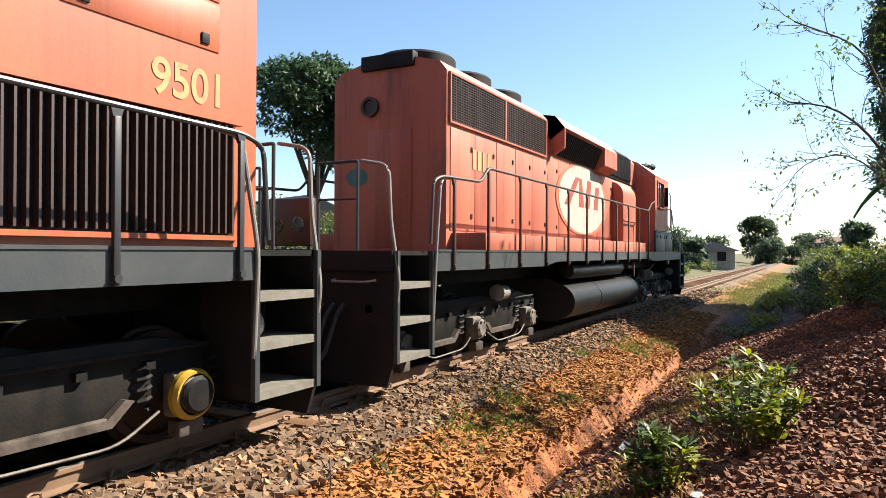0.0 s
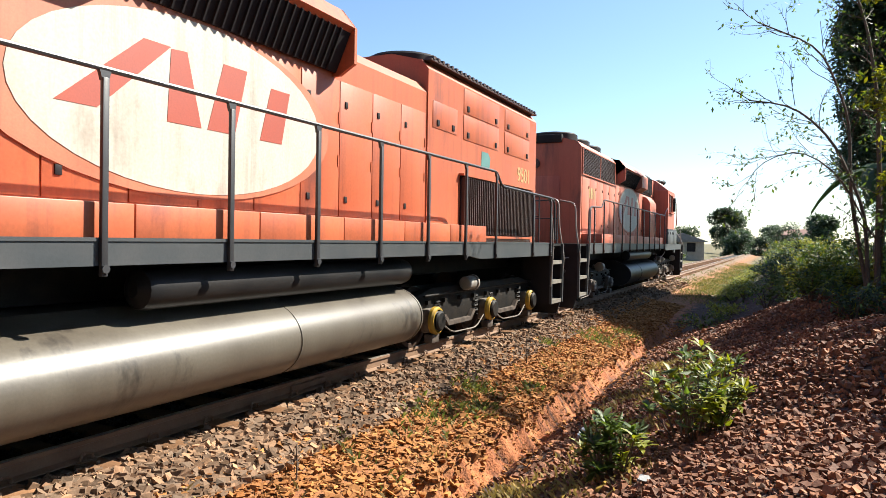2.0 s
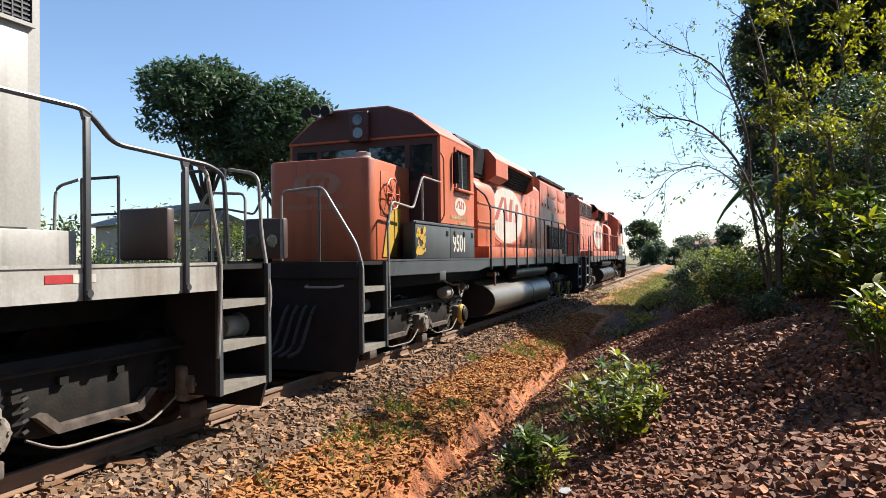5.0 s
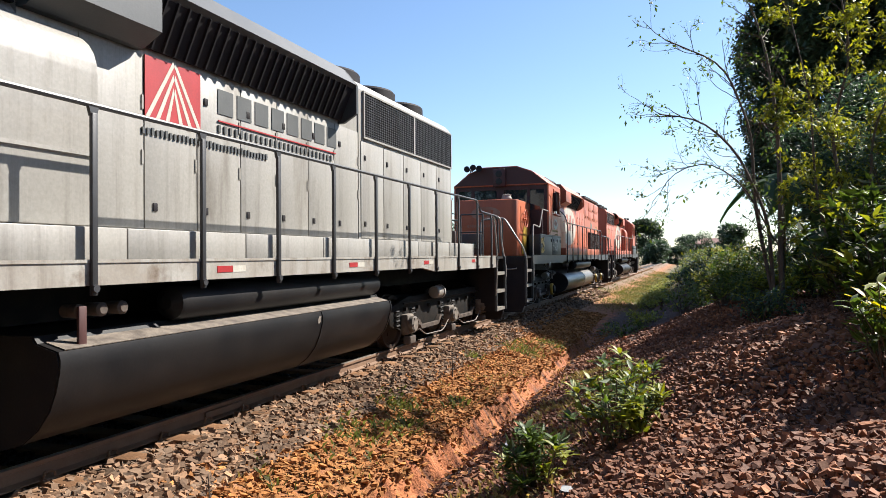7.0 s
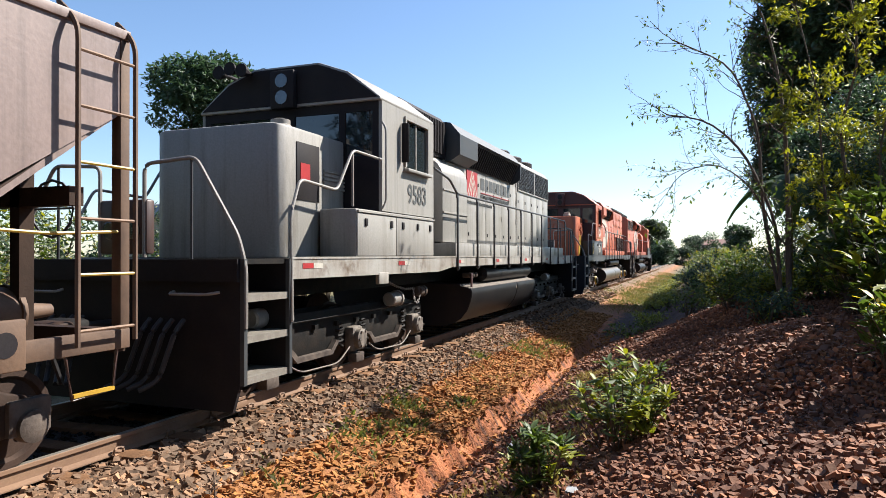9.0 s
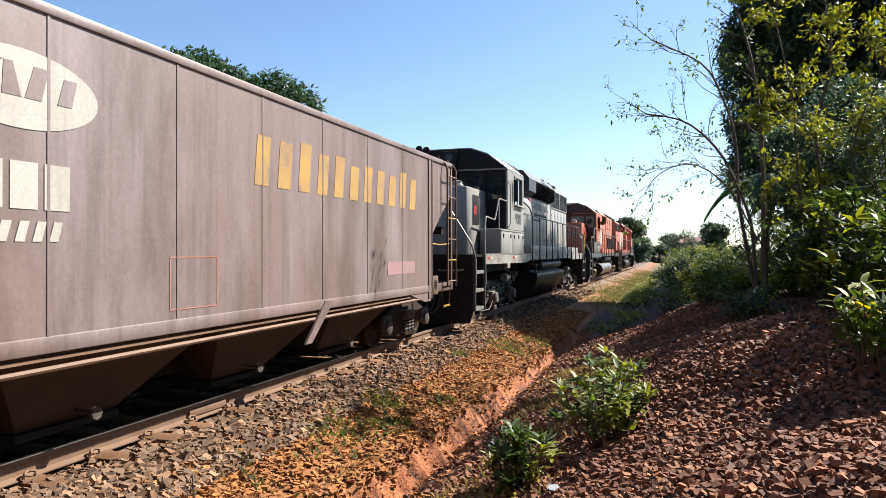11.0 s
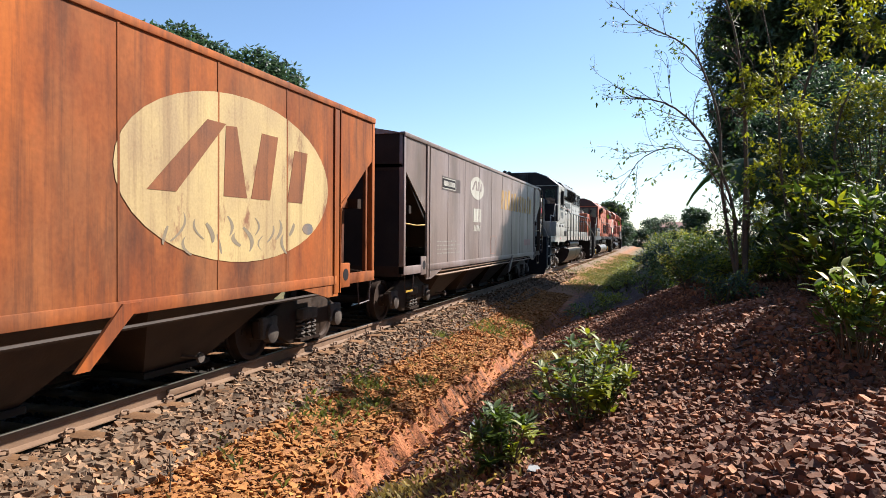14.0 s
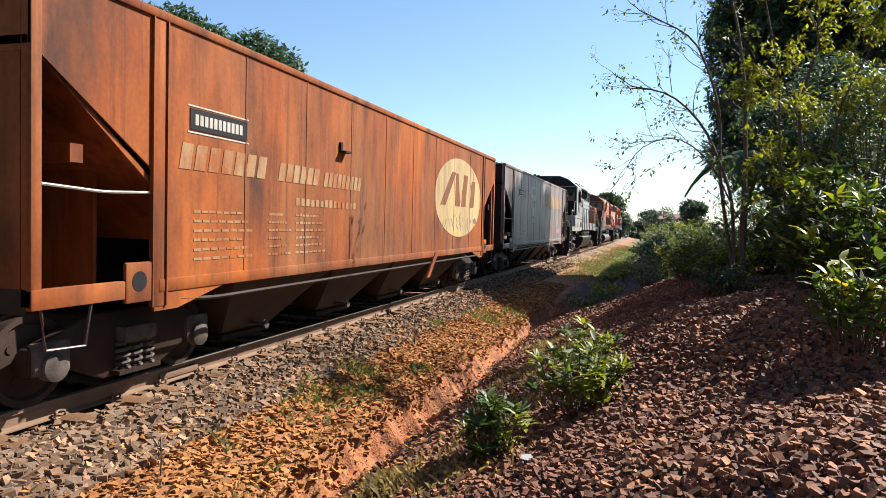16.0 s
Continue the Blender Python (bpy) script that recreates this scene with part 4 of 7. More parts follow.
    for sx in (-1, 1):
        n = int((flare0 - filt0 - 0.15) / 0.085)
        lou = part("filter_louvre", boxed(sx * 0.93, sx * 0.985, 0, 0.035, 3.62, 4.24), BLACK, fl, at=(0, filt0 + 0.1, 0))
        for k in range(1, n):
            again(lou, (0, filt0 + 0.10 + k * 0.085, 0))
        # dynamic brake flare with an air intake
        out = [(sx * 0.94, 3.52), (sx * 1.04, 3.52), (sx * FX, 3.64), (sx * FX, 4.04), (sx * 1.05, 4.28), (sx * 0.6, 4.36), (sx * 0.6, 3.9), (sx * 0.94, 3.9)]
        part("flare", prism(bmesh.new(), out, flare0, flare0 + 1.15), paint if kind != "repower" else SILL_GREY, loco)
        out2 = [(sx * 0.94, 3.8), (sx * (FX - 0.04), 4.0), (sx * FX, 4.04), (sx * 1.05, 4.28), (sx * 0.6, 4.36), (sx * 0.6, 3.9)]
        part("flare_roof", prism(bmesh.new(), out2, flare0 + 1.15, flare1), paint if kind != "repower" else SILL_GREY, loco)
        bm = prism(bmesh.new(), [(sx * 0.97, 3.56), (sx * 1.0, 3.56), (sx * 1.2, 4.0), (sx * 1.16, 4.0)], flare0 + 1.15, flare1 - 0.05)
        for k in range(24):
            y = flare0 + 1.25 + k * (flare1 - flare0 - 1.4) / 24
            prism(bm, [(sx * 1.0, 3.56), (sx * 1.03, 3.55), (sx * 1.225, 3.98), (sx * 1.2, 4.0)], y, y + 0.02)
        part("intake_grille", bm, BLACK, loco, "black air intake grille")
        part("flare_end", prism(bmesh.new(), out, flare1 - 0.05, flare1), paint if kind != "repower" else SILL_GREY, loco)
    part("middle_roof", prism(bmesh.new(), [(-0.6, 3.95), (0.6, 3.95), (0.6, 4.34), (0.3, 4.40), (-0.3, 4.40), (-0.6, 4.34)], flare0, flare1 + 0.3), BLACK, loco)
    # blower duct
    for sx in (-1, 1):
        out = [(sx * 0.94, 1.9), (sx * 1.24, 1.9), (sx * 1.24, 3.1)] + [(sx * (0.94 + 0.30 * math.cos(k * 0.2618)), 3.1 + 0.34 * math.sin(k * 0.2618)) for k in range(1, 7)]
        part("blower_duct", prism(bmesh.new(), out, 1.2, 2.62, bevel=0.015), paint, loco)
        bm = boxed(sx * 1.24, sx * 1.26, 1.22, 2.6, 2.86, 2.89)
        box(bm, sx * 1.24, sx * 1.26, 1.22, 2.6, 2.44, 2.47)
        part("duct_rib", bm, paint, loco)
        # engine doors with latches
        a = 2.68
        end = 9.15 if tunnel else 7.6
        n = 9 if tunnel else 7
        wd = (end - a) / n
        for k in range(n):
            z1 = 3.5
            door = part("engine_door", boxed(sx * 0.95, sx * 0.962, a + k * wd + 0.008, a + (k + 1) * wd - 0.008, 1.92, z1, bevel=0.004), paint, loco)
            for z in (2.08, 3.2):
                part("latch", boxed(sx * 0.962, sx * 0.975, a + k * wd + 0.10, a + k * wd + 0.155, z, z + 0.075, bevel=0.004), BLACK, door)
            for z in (2.5, 3.0):
                part("hinge", boxed(sx * 0.962, sx * 0.972, a + (k + 1) * wd - 0.035, a + (k + 1) * wd - 0.015, z, z + 0.13), paint, door)
        if not tunnel:
            nd = 5
            w2 = (hood_end - 0.1 - 7.65) / nd
            for k in range(nd):
                door = part("engine_door", boxed(sx * 0.97, sx * 0.982, 7.65 + k * w2 + 0.01, 7.65 + (k + 1) * w2 - 0.01, 1.92, 3.38, bevel=0.004), paint, loco)
                for z in (2.1, 3.1):
                    part("latch", boxed(sx * 0.982, sx * 0.995, 7.65 + k * w2 + 0.1, 7.65 + k * w2 + 0.155, z, z + 0.075, bevel=0.004), BLACK, door)
            # radiator screens
            for a2, b2 in ((7.75, 9.68), (9.74, 11.66)):
                bm = boxed(sx * 0.97, sx * 0.985, a2, b2, 3.46, 4.12)
                rg = part("radiator_screen", bm, BLACK, loco, "dark wire radiator screen")
                bm = bmesh.new()
                for k in range(17):
                    box(bm, sx * 0.985, sx * 0.995, a2, b2, 3.475 + 0.038 * k, 3.487 + 0.038 * k)
                for k in range(26):
                    y = a2 + (b2 - a2) * k / 25
                    box(bm, sx * 0.988, sx * 0.998, y - 0.006, y + 0.006, 3.46, 4.12)
                stuff(part("screen_mesh", bm, RAIL_BLACK if kind == "repower" else RAIL_PAINT, rg))
                bm = boxed(sx * 0.97, sx * 1.005, a2 - 0.03, a2, 3.43, 4.15)
                box(bm, sx * 0.97, sx * 1.005, b2, b2 + 0.03, 3.43, 4.15)
                box(bm, sx * 0.97, sx * 1.005, a2, b2, 4.12, 4.15)
                box(bm, sx * 0.97, sx * 1.005, a2, b2, 3.43, 3.46)
                part("screen_frame", bm, paint, rg)
        else:
            # low cooling intake with upright bars
            bm = boxed(sx * 0.97, sx * 0.99, 10.35, 13.85, 1.74, 2.70)
            ig = part("cooling_intake", bm, BLACK, loco, "dark low cooling-air intake with upright bars")
            for k in range(44):
                y = 10.37 + k * 0.0795
                part("intake_bar", boxed(sx * 0.99, sx * 1.05, y, y + 0.018, 1.76, 2.68), RAIL_PAINT, ig)
            bm = boxed(sx * 0.97, sx * 1.06, 10.3, 13.9, 2.70, 2.735)
            box(bm, sx * 0.97, sx * 1.06, 10.3, 13.9, 1.70, 1.74)
            part("intake_frame", bm, paint, ig)
            for a2, b2, z in ((9.35, 10.2, 3.35), (10.45, 12.0, 3.75), (12.3, 13.7, 3.75), (10.45, 12.0, 3.32), (12.3, 13.7, 3.32)):
                part("hood_panel", boxed(sx * 0.97, sx * 0.98, a2, b2, z - 0.02, z + 0.38, bevel=0.004), paint, loco)
                for yy in (a2 + 0.12, b2 - 0.2):
                    part("latch", boxed(sx * 0.98, sx * 0.995, yy, yy + 0.08, z + 0.02, z + 0.11, bevel=0.004), BLACK, loco)
            part("teal_patch", slab(bmesh.new(), [(11.2, 2.93), (11.58, 2.93), (11.62, 3.12), (11.5, 3.2), (11.22, 3.2)], sx * 0.97, 0.004, sx), TEAL, loco, "patch of teal primer")
            bm = boxed(sx * 0.80, sx * 0.99, 9.25, 14.1, 4.30, 4.33)
            for k in range(30):
                box(bm, sx * 0.86, sx * 1.0, 9.3 + 0.16 * k, 9.36 + 0.16 * k, 4.32, 4.37)
            part("roof_edge", bm, RAIL_PAINT, loco)
    if filt0 > 0.3:
        part("clean_air_room", prism(bmesh.new(), hood_outline(0.94, 3.55, 4.30, 4.42, 0.12), 0.01, filt0), paint, loco)
    # roof fans and stack
    fans = ((8.2, 9.6, 10.95) if not tunnel else (10.2, 12.4))
    for y in fans:
        bm = lathe(bmesh.new(), [(0.62, 4.38), (0.62, 4.58), (0.58, 4.62), (0.52, 4.62), (0.5, 4.52)], (0, y, 0), "z", 28)
        part("fan_housing", bm, BLACK, loco, "black roof fan housing")
    for y in (flare0 + 1.2, flare0 + 2.6):
        part("fan_housing", lathe(bmesh.new(), [(0.55, 4.36), (0.55, 4.50), (0.5, 4.53), (0.45, 4.5)], (0, y, 0), "z", 24), BLACK, loco)
    part("exhaust_stack", boxed(-0.2, 0.2, flare1 + 0.35, flare1 + 0.85, 4.0, 4.6, bevel=0.03), BLACK, loco)
    if not tunnel:
        part("rear_number_board", boxed(-0.45, 0.45, hood_end - 0.1, hood_end + 0.06, 4.28, 4.50, bevel=0.02), BLACK, loco)
    part("rear_headlight", lathe(bmesh.new(), [(0.15, hood_end), (0.15, hood_end + 0.06), (0.11, hood_end + 0.06), (0.1, hood_end + 0.02)], (0.3, 0, 3.75), "y", 20), RAIL_PAINT, loco)
    part("rear_door", boxed(-0.4, 0.35, hood_end, hood_end + 0.015, deck + 0.05, 3.4, bevel=0.004), paint, loco)
    if kind == "old":
        part("teal_patch", prism(bmesh.new(), [(a, b) for a, b in oval(0.55, 2.72, 0.2, 0.14, 14)], hood_end + 0.0, hood_end + 0.004), TEAL, loco)
    # handrails
    posts = [1.1 + 1.17 * k for k in range(9 if tunnel else 10)]
    for sx in (-1, 1):
        line = [(sx * 1.53, 0.02, 3.1), (sx * 1.56, 0.7, 2.98), (sx * 1.56, 1.1, 2.76), (sx * 1.56, posts[-1], 2.76), (sx * 1.56, posts[-1] + 0.25, 2.55),
                (sx * 1.56, deck_end - 1.0, 2.52), (sx * 1.56, deck_end - 0.78, 2.45), (sx * 1.56, deck_end - 0.72, 1.7)]
        part("handrail", tube(bmesh.new(), bent(line, 0.1), 0.021, 8), rail_mat, loco, "thin side handrail")
        extra = [12.30, 13.37] if tunnel else [deck_end - 1.3]
        for y in posts + extra:
            top = 2.76 if y <= posts[-1] else 2.52
            bm = boxed(sx * 1.552, sx * 1.585, y - 0.024, y + 0.024, 1.38, top - 0.06, bevel=0.004)
            prism(bm, [(y - 0.024, top - 0.08), (y + 0.024, top - 0.08), (y + 0.045, top - 0.01), (y - 0.045, top - 0.01)], sx * 1.545, sx * 1.575, axis="x")
            lathe(bm, [(0.03, sx * 1.585), (0.03, sx * 1.6)], (0, y, 1.43), "x", 8)
            part("handrail_post", bm, rail_mat, loco)
    # fuel tank and reservoirs
    t0, t1 = (1.6, 8.1) if tunnel else (2.05, 7.5)
    prof = [(-1.0, 0.28), (1.0, 0.28)] + [(1.0 + 0.5 * math.cos(a), 0.66 + 0.38 * math.sin(a)) for a in np.linspace(-1.4, 1.35, 22)]
    prof += [(0.98, 1.1), (-0.98, 1.1)] + [(-1.0 - 0.5 * math.cos(a), 0.66 + 0.38 * math.sin(a)) for a in np.linspace(1.35, -1.4, 22)]
    if kind == "repower":
        # slab-sided tank with a flat dusty ledge along the top
        edge = [(0.95, 0.27), (1.16, 0.33), (1.31, 0.44), (1.42, 0.58), (1.48, 0.72), (1.515, 0.86), (1.52, 0.94), (1.50, 1.00), (1.30, 1.05), (1.26, 1.10)]
        prof = [(a, b) for a, b in edge] + [(-a, b) for a, b in edge[::-1]]
    tank = part("fuel_tank", prism(bmesh.new(), prof, t0, t1), tank_paint, loco, "rounded fuel tank with a dusty top")
    for y in (t0 - 0.02, (t0 + t1) / 2 + 0.8, t1):
        prof2 = [(a * 1.006, b * 1.004 - 0.003) for a, b in prof]
        part("tank_seam", prism(bmesh.new(), prof2, y, y + 0.03), tank_paint, tank)
    if kind == "repower":
        for sx in (-1, 1):
            part("dusty_ledge", prism(bmesh.new(), [(sx * 1.31, 1.052), (sx * 1.497, 1.005), (sx * 1.499, 1.011), (sx * 1.31, 1.058)], t0 + 0.04, t1 - 0.04), AXLE_DUST, tank, "dust caked on the tank ledge")
            part("scuff_mark", prism(bmesh.new(), [(t1 - 2.00, 0.95), (t1 - 1.95, 0.945), (t1 - 1.97, 0.92), (t1 - 1.96, 0.885), (t1 - 2.01, 0.86), (t1 - 2.03, 0.90)], sx * 1.512, sx * 1.5225, axis="x"), AXLE_DUST, tank, "pale scuff mark")
    # black plates put the shade on the tank's ends into their colour
    for y in (t0 - 0.028, t1 + 0.031):
        part("tank_end_plate", prism(bmesh.new(), [(a * 0.995, b * 0.995) for a, b in prof], y, y + 0.006), BLACK, tank, "tank end plate with its shade painted black")
    for sx in (-1, 1):
        bm = lathe(bmesh.new(), [(0.06, 0), (0.15, 0.05), (0.16, 0.1), (0.16, 4.0), (0.15, 4.06), (0.06, 4.1)], (sx * 1.28, t1 - 4.2, 1.25), "y", 18)
        part("air_reservoir", bm, TANK_BLACK, loco, "long dark air reservoir", smooth=True)
        for k in range(3):
            bm = lathe(bmesh.new(), [(0.05, sx * 1.25), (0.055, sx * 1.40), (0.035, sx * 1.42)], (0, t0 + 0.25 + 0.2 * k, 1.26), "x", 14)
            part("valve", bm, DUSTY, loco)
        part("tank_bracket", boxed(sx * 1.42, sx * 1.45, t0 + 0.2, t0 + 0.27, 1.0, 1.3, bevel=0.008), MAROON, loco)
        way = [Vector((sx * 1.25, y, z)) for y, z in ((-1.3, 1.3), (-0.9, 1.18), (-0.55, 1.12), (-0.2, 1.11), (-0.19, 1.02), (-0.12, 0.89), (-0.04, 0.87), (0.05, 0.95), (0.09, 1.04))]
        bm = bmesh.new()
        spots = [p.lerp(q, t / max(1, round((q - p).length / 0.038))) for p, q in zip(way, way[1:]) for t in range(max(1, round((q - p).length / 0.038)))]
        for k, p in enumerate(spots[:-1]):
            d = (spots[k + 1] - p).normalized()
            side = Vector((1, 0, 0)) if k % 2 else Vector((1, 0, 0)).cross(d)
            tube(bm, [p + d * 0.03 * math.cos(j * 1.0472) + side * 0.017 * math.sin(j * 1.0472) for j in range(7)], 0.006, 4)
        stuff(part("safety_chain", bm, PIPE, loco, "slack steel safety chain"))
        part("chain_hook", tube(bmesh.new(), bent([(sx * 1.25, -1.3, 1.42), (sx * 1.25, -1.3, 1.3), (sx * 1.27, -1.26, 1.28)], 0.03), 0.016, 6), GRIME, loco)
        bm = lathe(bmesh.new(), [(0.05, 0), (0.085, 0.03), (0.085, 0.2), (0.1, 0.2), (0.1, 0.26), (0.04, 0.28)], (sx * 1.2, 0.05, 1.05), "y", 16)
        part("sander_valve", bm, DUSTY, loco)
        part("jacking_pad", boxed(sx * 1.5, sx * 1.56, -2.1, -1.8, 1.26, 1.42, bevel=0.01), sill, loco)
    loco_truck(loco, -2.0, False, tunnel)
    loco_truck(loco, 11.15, True, tunnel)
    # markings
    for sx in (-1, 1):
        if kind != "repower":
            part("badge_halo", slab(bmesh.new(), oval(4.77 if tunnel else 5.12, 2.78, 1.98, 0.80), sx * 0.963, 0.0145, sx), PALE_HALO, loco, "bleached ghost of an older badge")
            emblem(loco, sx * 0.978, sx, 4.85 if tunnel else 5.2, 2.78, 1.72 if tunnel else 1.75, 0.75, WHITE, LOGO_RED)
        if tunnel:
            lettering("road_number", "9501", CREAM, loco, 0.40, (sx * 0.9735, 13.02 if sx > 0 else 14.0, 2.84), sx, 0.95, "faded white road number", offset=0.006)
            lettering("road_number", "9501", WHITE, loco, 0.44, (sx * 1.5475, -1.38 if sx > 0 else -0.25, 1.77), sx, 0.88, "white road number", offset=0.008)
            emblem(loco, sx * 1.532, sx, -0.88, 2.62, 0.33, 0.17, WHITE, LOGO_RED, 0.003)
            bm = bars(bmesh.new(), sx * 1.532, -1.45, -0.45, 2.37, 2.44, 16, sx, r=np.random.default_rng(1))
            bars(bm, sx * 1.532, -1.0, -0.45, 2.28, 2.32, 10, sx)
            stuff(part("slogan", bm, CREAM, loco))
            rf = random.Random(77)
            bm = bmesh.new()
            for k in range(26):
                y, z, s = rf.uniform(-3.1, -2.74), rf.uniform(1.74, 2.12), rf.uniform(0.035, 0.095)
                slab(bm, [(y - s, z - s * rf.uniform(0.3, 0.8)), (y - 0.2 * s, z - s * 0.9), (y + s * rf.uniform(0.6, 1), z - 0.3 * s), (y + 0.6 * s, z + s * rf.uniform(0.4, 0.9)), (y - 0.3 * s, z + 0.75 * s)], sx * 1.5455, 0.002 + 0.0004 * k, sx)
            stuff(part("yellow_patch", bm, YELLOW, loco, "torn flakes of yellow paint"))
            part("yellow_panel", slab(bmesh.new(), [(-3.16, 1.68), (-2.62, 1.68), (-2.40, 2.5), (-2.9, 2.5)], sx * 0.965, 0.003, sx), YELLOW, loco, "slanted yellow panel on the nose side")
        if kind == "old":
            bm = bars(bmesh.new(), sx * 0.985, 10.3, 11.0, 2.85, 3.15, 4, sx)
            stuff(part("road_number", bm, CREAM, loco))
        if kind == "repower":
            lettering("road_number", "9583", GREY_INK, loco, 0.40, (sx * 1.535, -1.08 if sx > 0 else -0.16, 2.45), sx, 0.95, "grey road number", offset=0.006)
            x = sx * 0.966
            part("red_square", slab(bmesh.new(), [(3.38, 2.92), (4.12, 2.92), (4.12, 3.50), (3.38, 3.50)], x, 0.012, sx), SIGN_RED, loco, "red square mark with pale lines")
            bm = bmesh.new()
            for s in (-1, 1):
                for k in (0.07, 0.2, 0.33):
                    slab(bm, [(3.75 + s * k, 2.92), (3.75 + s * (k + 0.05), 2.92), (3.75 + s * 0.012, 3.0 + k + 0.2), (3.75, 3.0 + k + 0.2 - 0.05)], x + sx * 0.012, 0.002, sx)
            stuff(part("mark_line", bm, WHITE, loco))
            bar_row("wordmark_bar", GREY_INK, loco, x, 4.4, 7.0, 3.16, 3.42, 8, sx, gap=0.22, thick=0.004)
            part("red_line", boxed(x, x + sx * 0.013, 4.4, 6.9, 3.075, 3.09), SIGN_RED, loco)
            bm = bars(bmesh.new(), x, 4.4, 6.85, 2.96, 3.04, 26, sx, gap=0.6, thick=0.012)
            stuff(part("tagline", bm, GREY_INK, loco))
            bm = bars(bmesh.new(), x, 3.35, 5.3, 2.78, 2.85, 34, sx, gap=0.5, thick=0.012, r=np.random.default_rng(2))
            stuff(part("small_print", bm, GREY_INK, loco))
    return loco


# ---- hopper wagons ----


def hopper_wagon(label, paint, style):
    """A covered four-axle hopper; the middle of its length is at zero."""
    wagon = tagged(new("hopper_wagon"), label, "hopper wagon", group="hopper wagons of the train")
    L, P, X, z0, z1 = 7.15, 5.87, 1.45, 0.96, 3.36
    n = 9
    # on the taupe wagon the unlit end's shade is painted in near-black
    shaded, rusted = (SHADED_END, WAGON_BROWN) if style == "taupe" else (paint, paint)
    for sx in (-1, 1):
        wd = 2 * P / n
        for k in range(n):
            a = -P + k * wd
            part("side_panel", boxed(sx * (X - 0.03), sx * X, a + 0.004, a + wd - 0.004, z0 + 0.12, z1 - 0.01), paint, wagon)
        for k in range(1, n):
            part("panel_seam", boxed(sx * (X - 0.02), sx * (X + 0.006), -P + k * wd - 0.012, -P + k * wd + 0.012, z0 + 0.12, z1 - 0.02), paint, wagon)
        bm = boxed(sx * (X - 0.06), sx * (X + 0.012), -P, P, z0, z0 + 0.12, bevel=0.01)
        part("side_sill", bm, paint, wagon)
        part("top_chord", boxed(sx * (X - 0.08), sx * (X + 0.02), -L, L, z1 - 0.03, z1 + 0.05, bevel=0.012), paint, wagon)
        for d in (-1, 1):
            # gusset sheet with a slanted edge
            out = [(d * P, z1), (d * L, z1), (d * L, 2.80), (d * P, 1.98)]
            part("end_gusset", prism(bmesh.new(), out, sx * (X - 0.025), sx * (X - 0.005), axis="x"), paint, wagon)
            part("bolster_post", boxed(sx * (X - 0.02), sx * (X + 0.006), d * P - 0.08, d * P + 0.08, 0.84, z1 - 0.03, bevel=0.004), paint, wagon)
            for e in (-0.088, 0.088):
                part("post_flange", boxed(sx * (X - 0.02), sx * (X + 0.022), d * P + e - 0.008, d * P + e + 0.008, 0.84, z1 - 0.03), paint, wagon)
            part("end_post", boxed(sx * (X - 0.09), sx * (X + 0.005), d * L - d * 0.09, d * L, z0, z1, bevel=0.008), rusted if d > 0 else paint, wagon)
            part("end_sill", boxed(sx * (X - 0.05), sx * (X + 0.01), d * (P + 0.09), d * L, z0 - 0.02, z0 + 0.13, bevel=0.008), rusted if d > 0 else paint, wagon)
            out = [(d * (P - 0.95), z0), (d * (P + 0.05), z0), (d * (P + 0.05), 0.80), (d * (P - 0.25), 0.80)]
            part("gusset_plate", prism(bmesh.new(), out, sx * (X - 0.03), sx * X, axis="x"), paint, wagon)
            bm = tube(bmesh.new(), bent([(sx * (X - 0.02), d * L - d * 0.1, 1.84), (sx * (X - 0.02), d * (P + 0.6), 1.81), (sx * (X - 0.02), d * (P + 0.1), 1.83)], 0.1), 0.013, 6)
            if style == "taupe" or d < 0:
                part("grab_bar", bm, YELLOW if style == "taupe" else WHITE, wagon)
            else:
                bm.free()
            bm = boxed(sx * (X - 0.02), sx * (X + 0.02), d * (P + 0.1), d * (P + 0.40), 0.90, 1.24, bevel=0.015)
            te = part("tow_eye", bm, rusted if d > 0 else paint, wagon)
            part("tow_hole", lathe(bmesh.new(), [(0.085, sx * (X + 0.018)), (0.085, sx * (X + 0.023))], (0, d * (P + 0.25), 1.08), "x", 16), BLACK, te)
            # stirrup step
            bm = tube(bmesh.new(), [(sx * (X - 0.02), d * (L - 0.10), z0), (sx * (X - 0.02), d * (L - 0.14), 0.64), (sx * (X - 0.02), d * (L - 0.50), 0.62), (sx * (X - 0.02), d * (L - 0.56), z0)], 0.014, 6)
            st = part("stirrup_step", bm, RAIL_PAINT, wagon)
            if style == "taupe":
                part("yellow_tread", boxed(sx * (X - 0.03), sx * (X + 0.0), d * (L - 0.50), d * (L - 0.14), 0.635, 0.662), YELLOW, st)
        # ladder at the leading end
        d = 1
        if style == "taupe":
            bm = bmesh.new()
            for yy in (L - 0.03, L - 0.55):
                tube(bm, bent([(sx * (X + 0.09), yy, z0 + 0.05), (sx * (X + 0.09), yy, z1 - 0.05), (sx * (X - 0.1), yy, z1 + 0.12)], 0.12), 0.02, 6)
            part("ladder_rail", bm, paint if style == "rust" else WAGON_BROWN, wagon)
            for k in range(6):
                part("ladder_rung", tube(bmesh.new(), [(sx * (X + 0.09), L - 0.55, 1.12 + 0.40 * k), (sx * (X + 0.09), L - 0.03, 1.12 + 0.40 * k)], 0.013, 6), YELLOW if k in (1, 3) and style == "taupe" else RUSTY_RAIL, wagon)
        else:
            # two flat uprights and a braced stand behind them
            part("ladder_rail", boxed(sx * (X - 0.06), sx * (X - 0.01), L - 0.30, L - 0.24, z0 + 0.1, 2.72, bevel=0.006), paint, wagon)
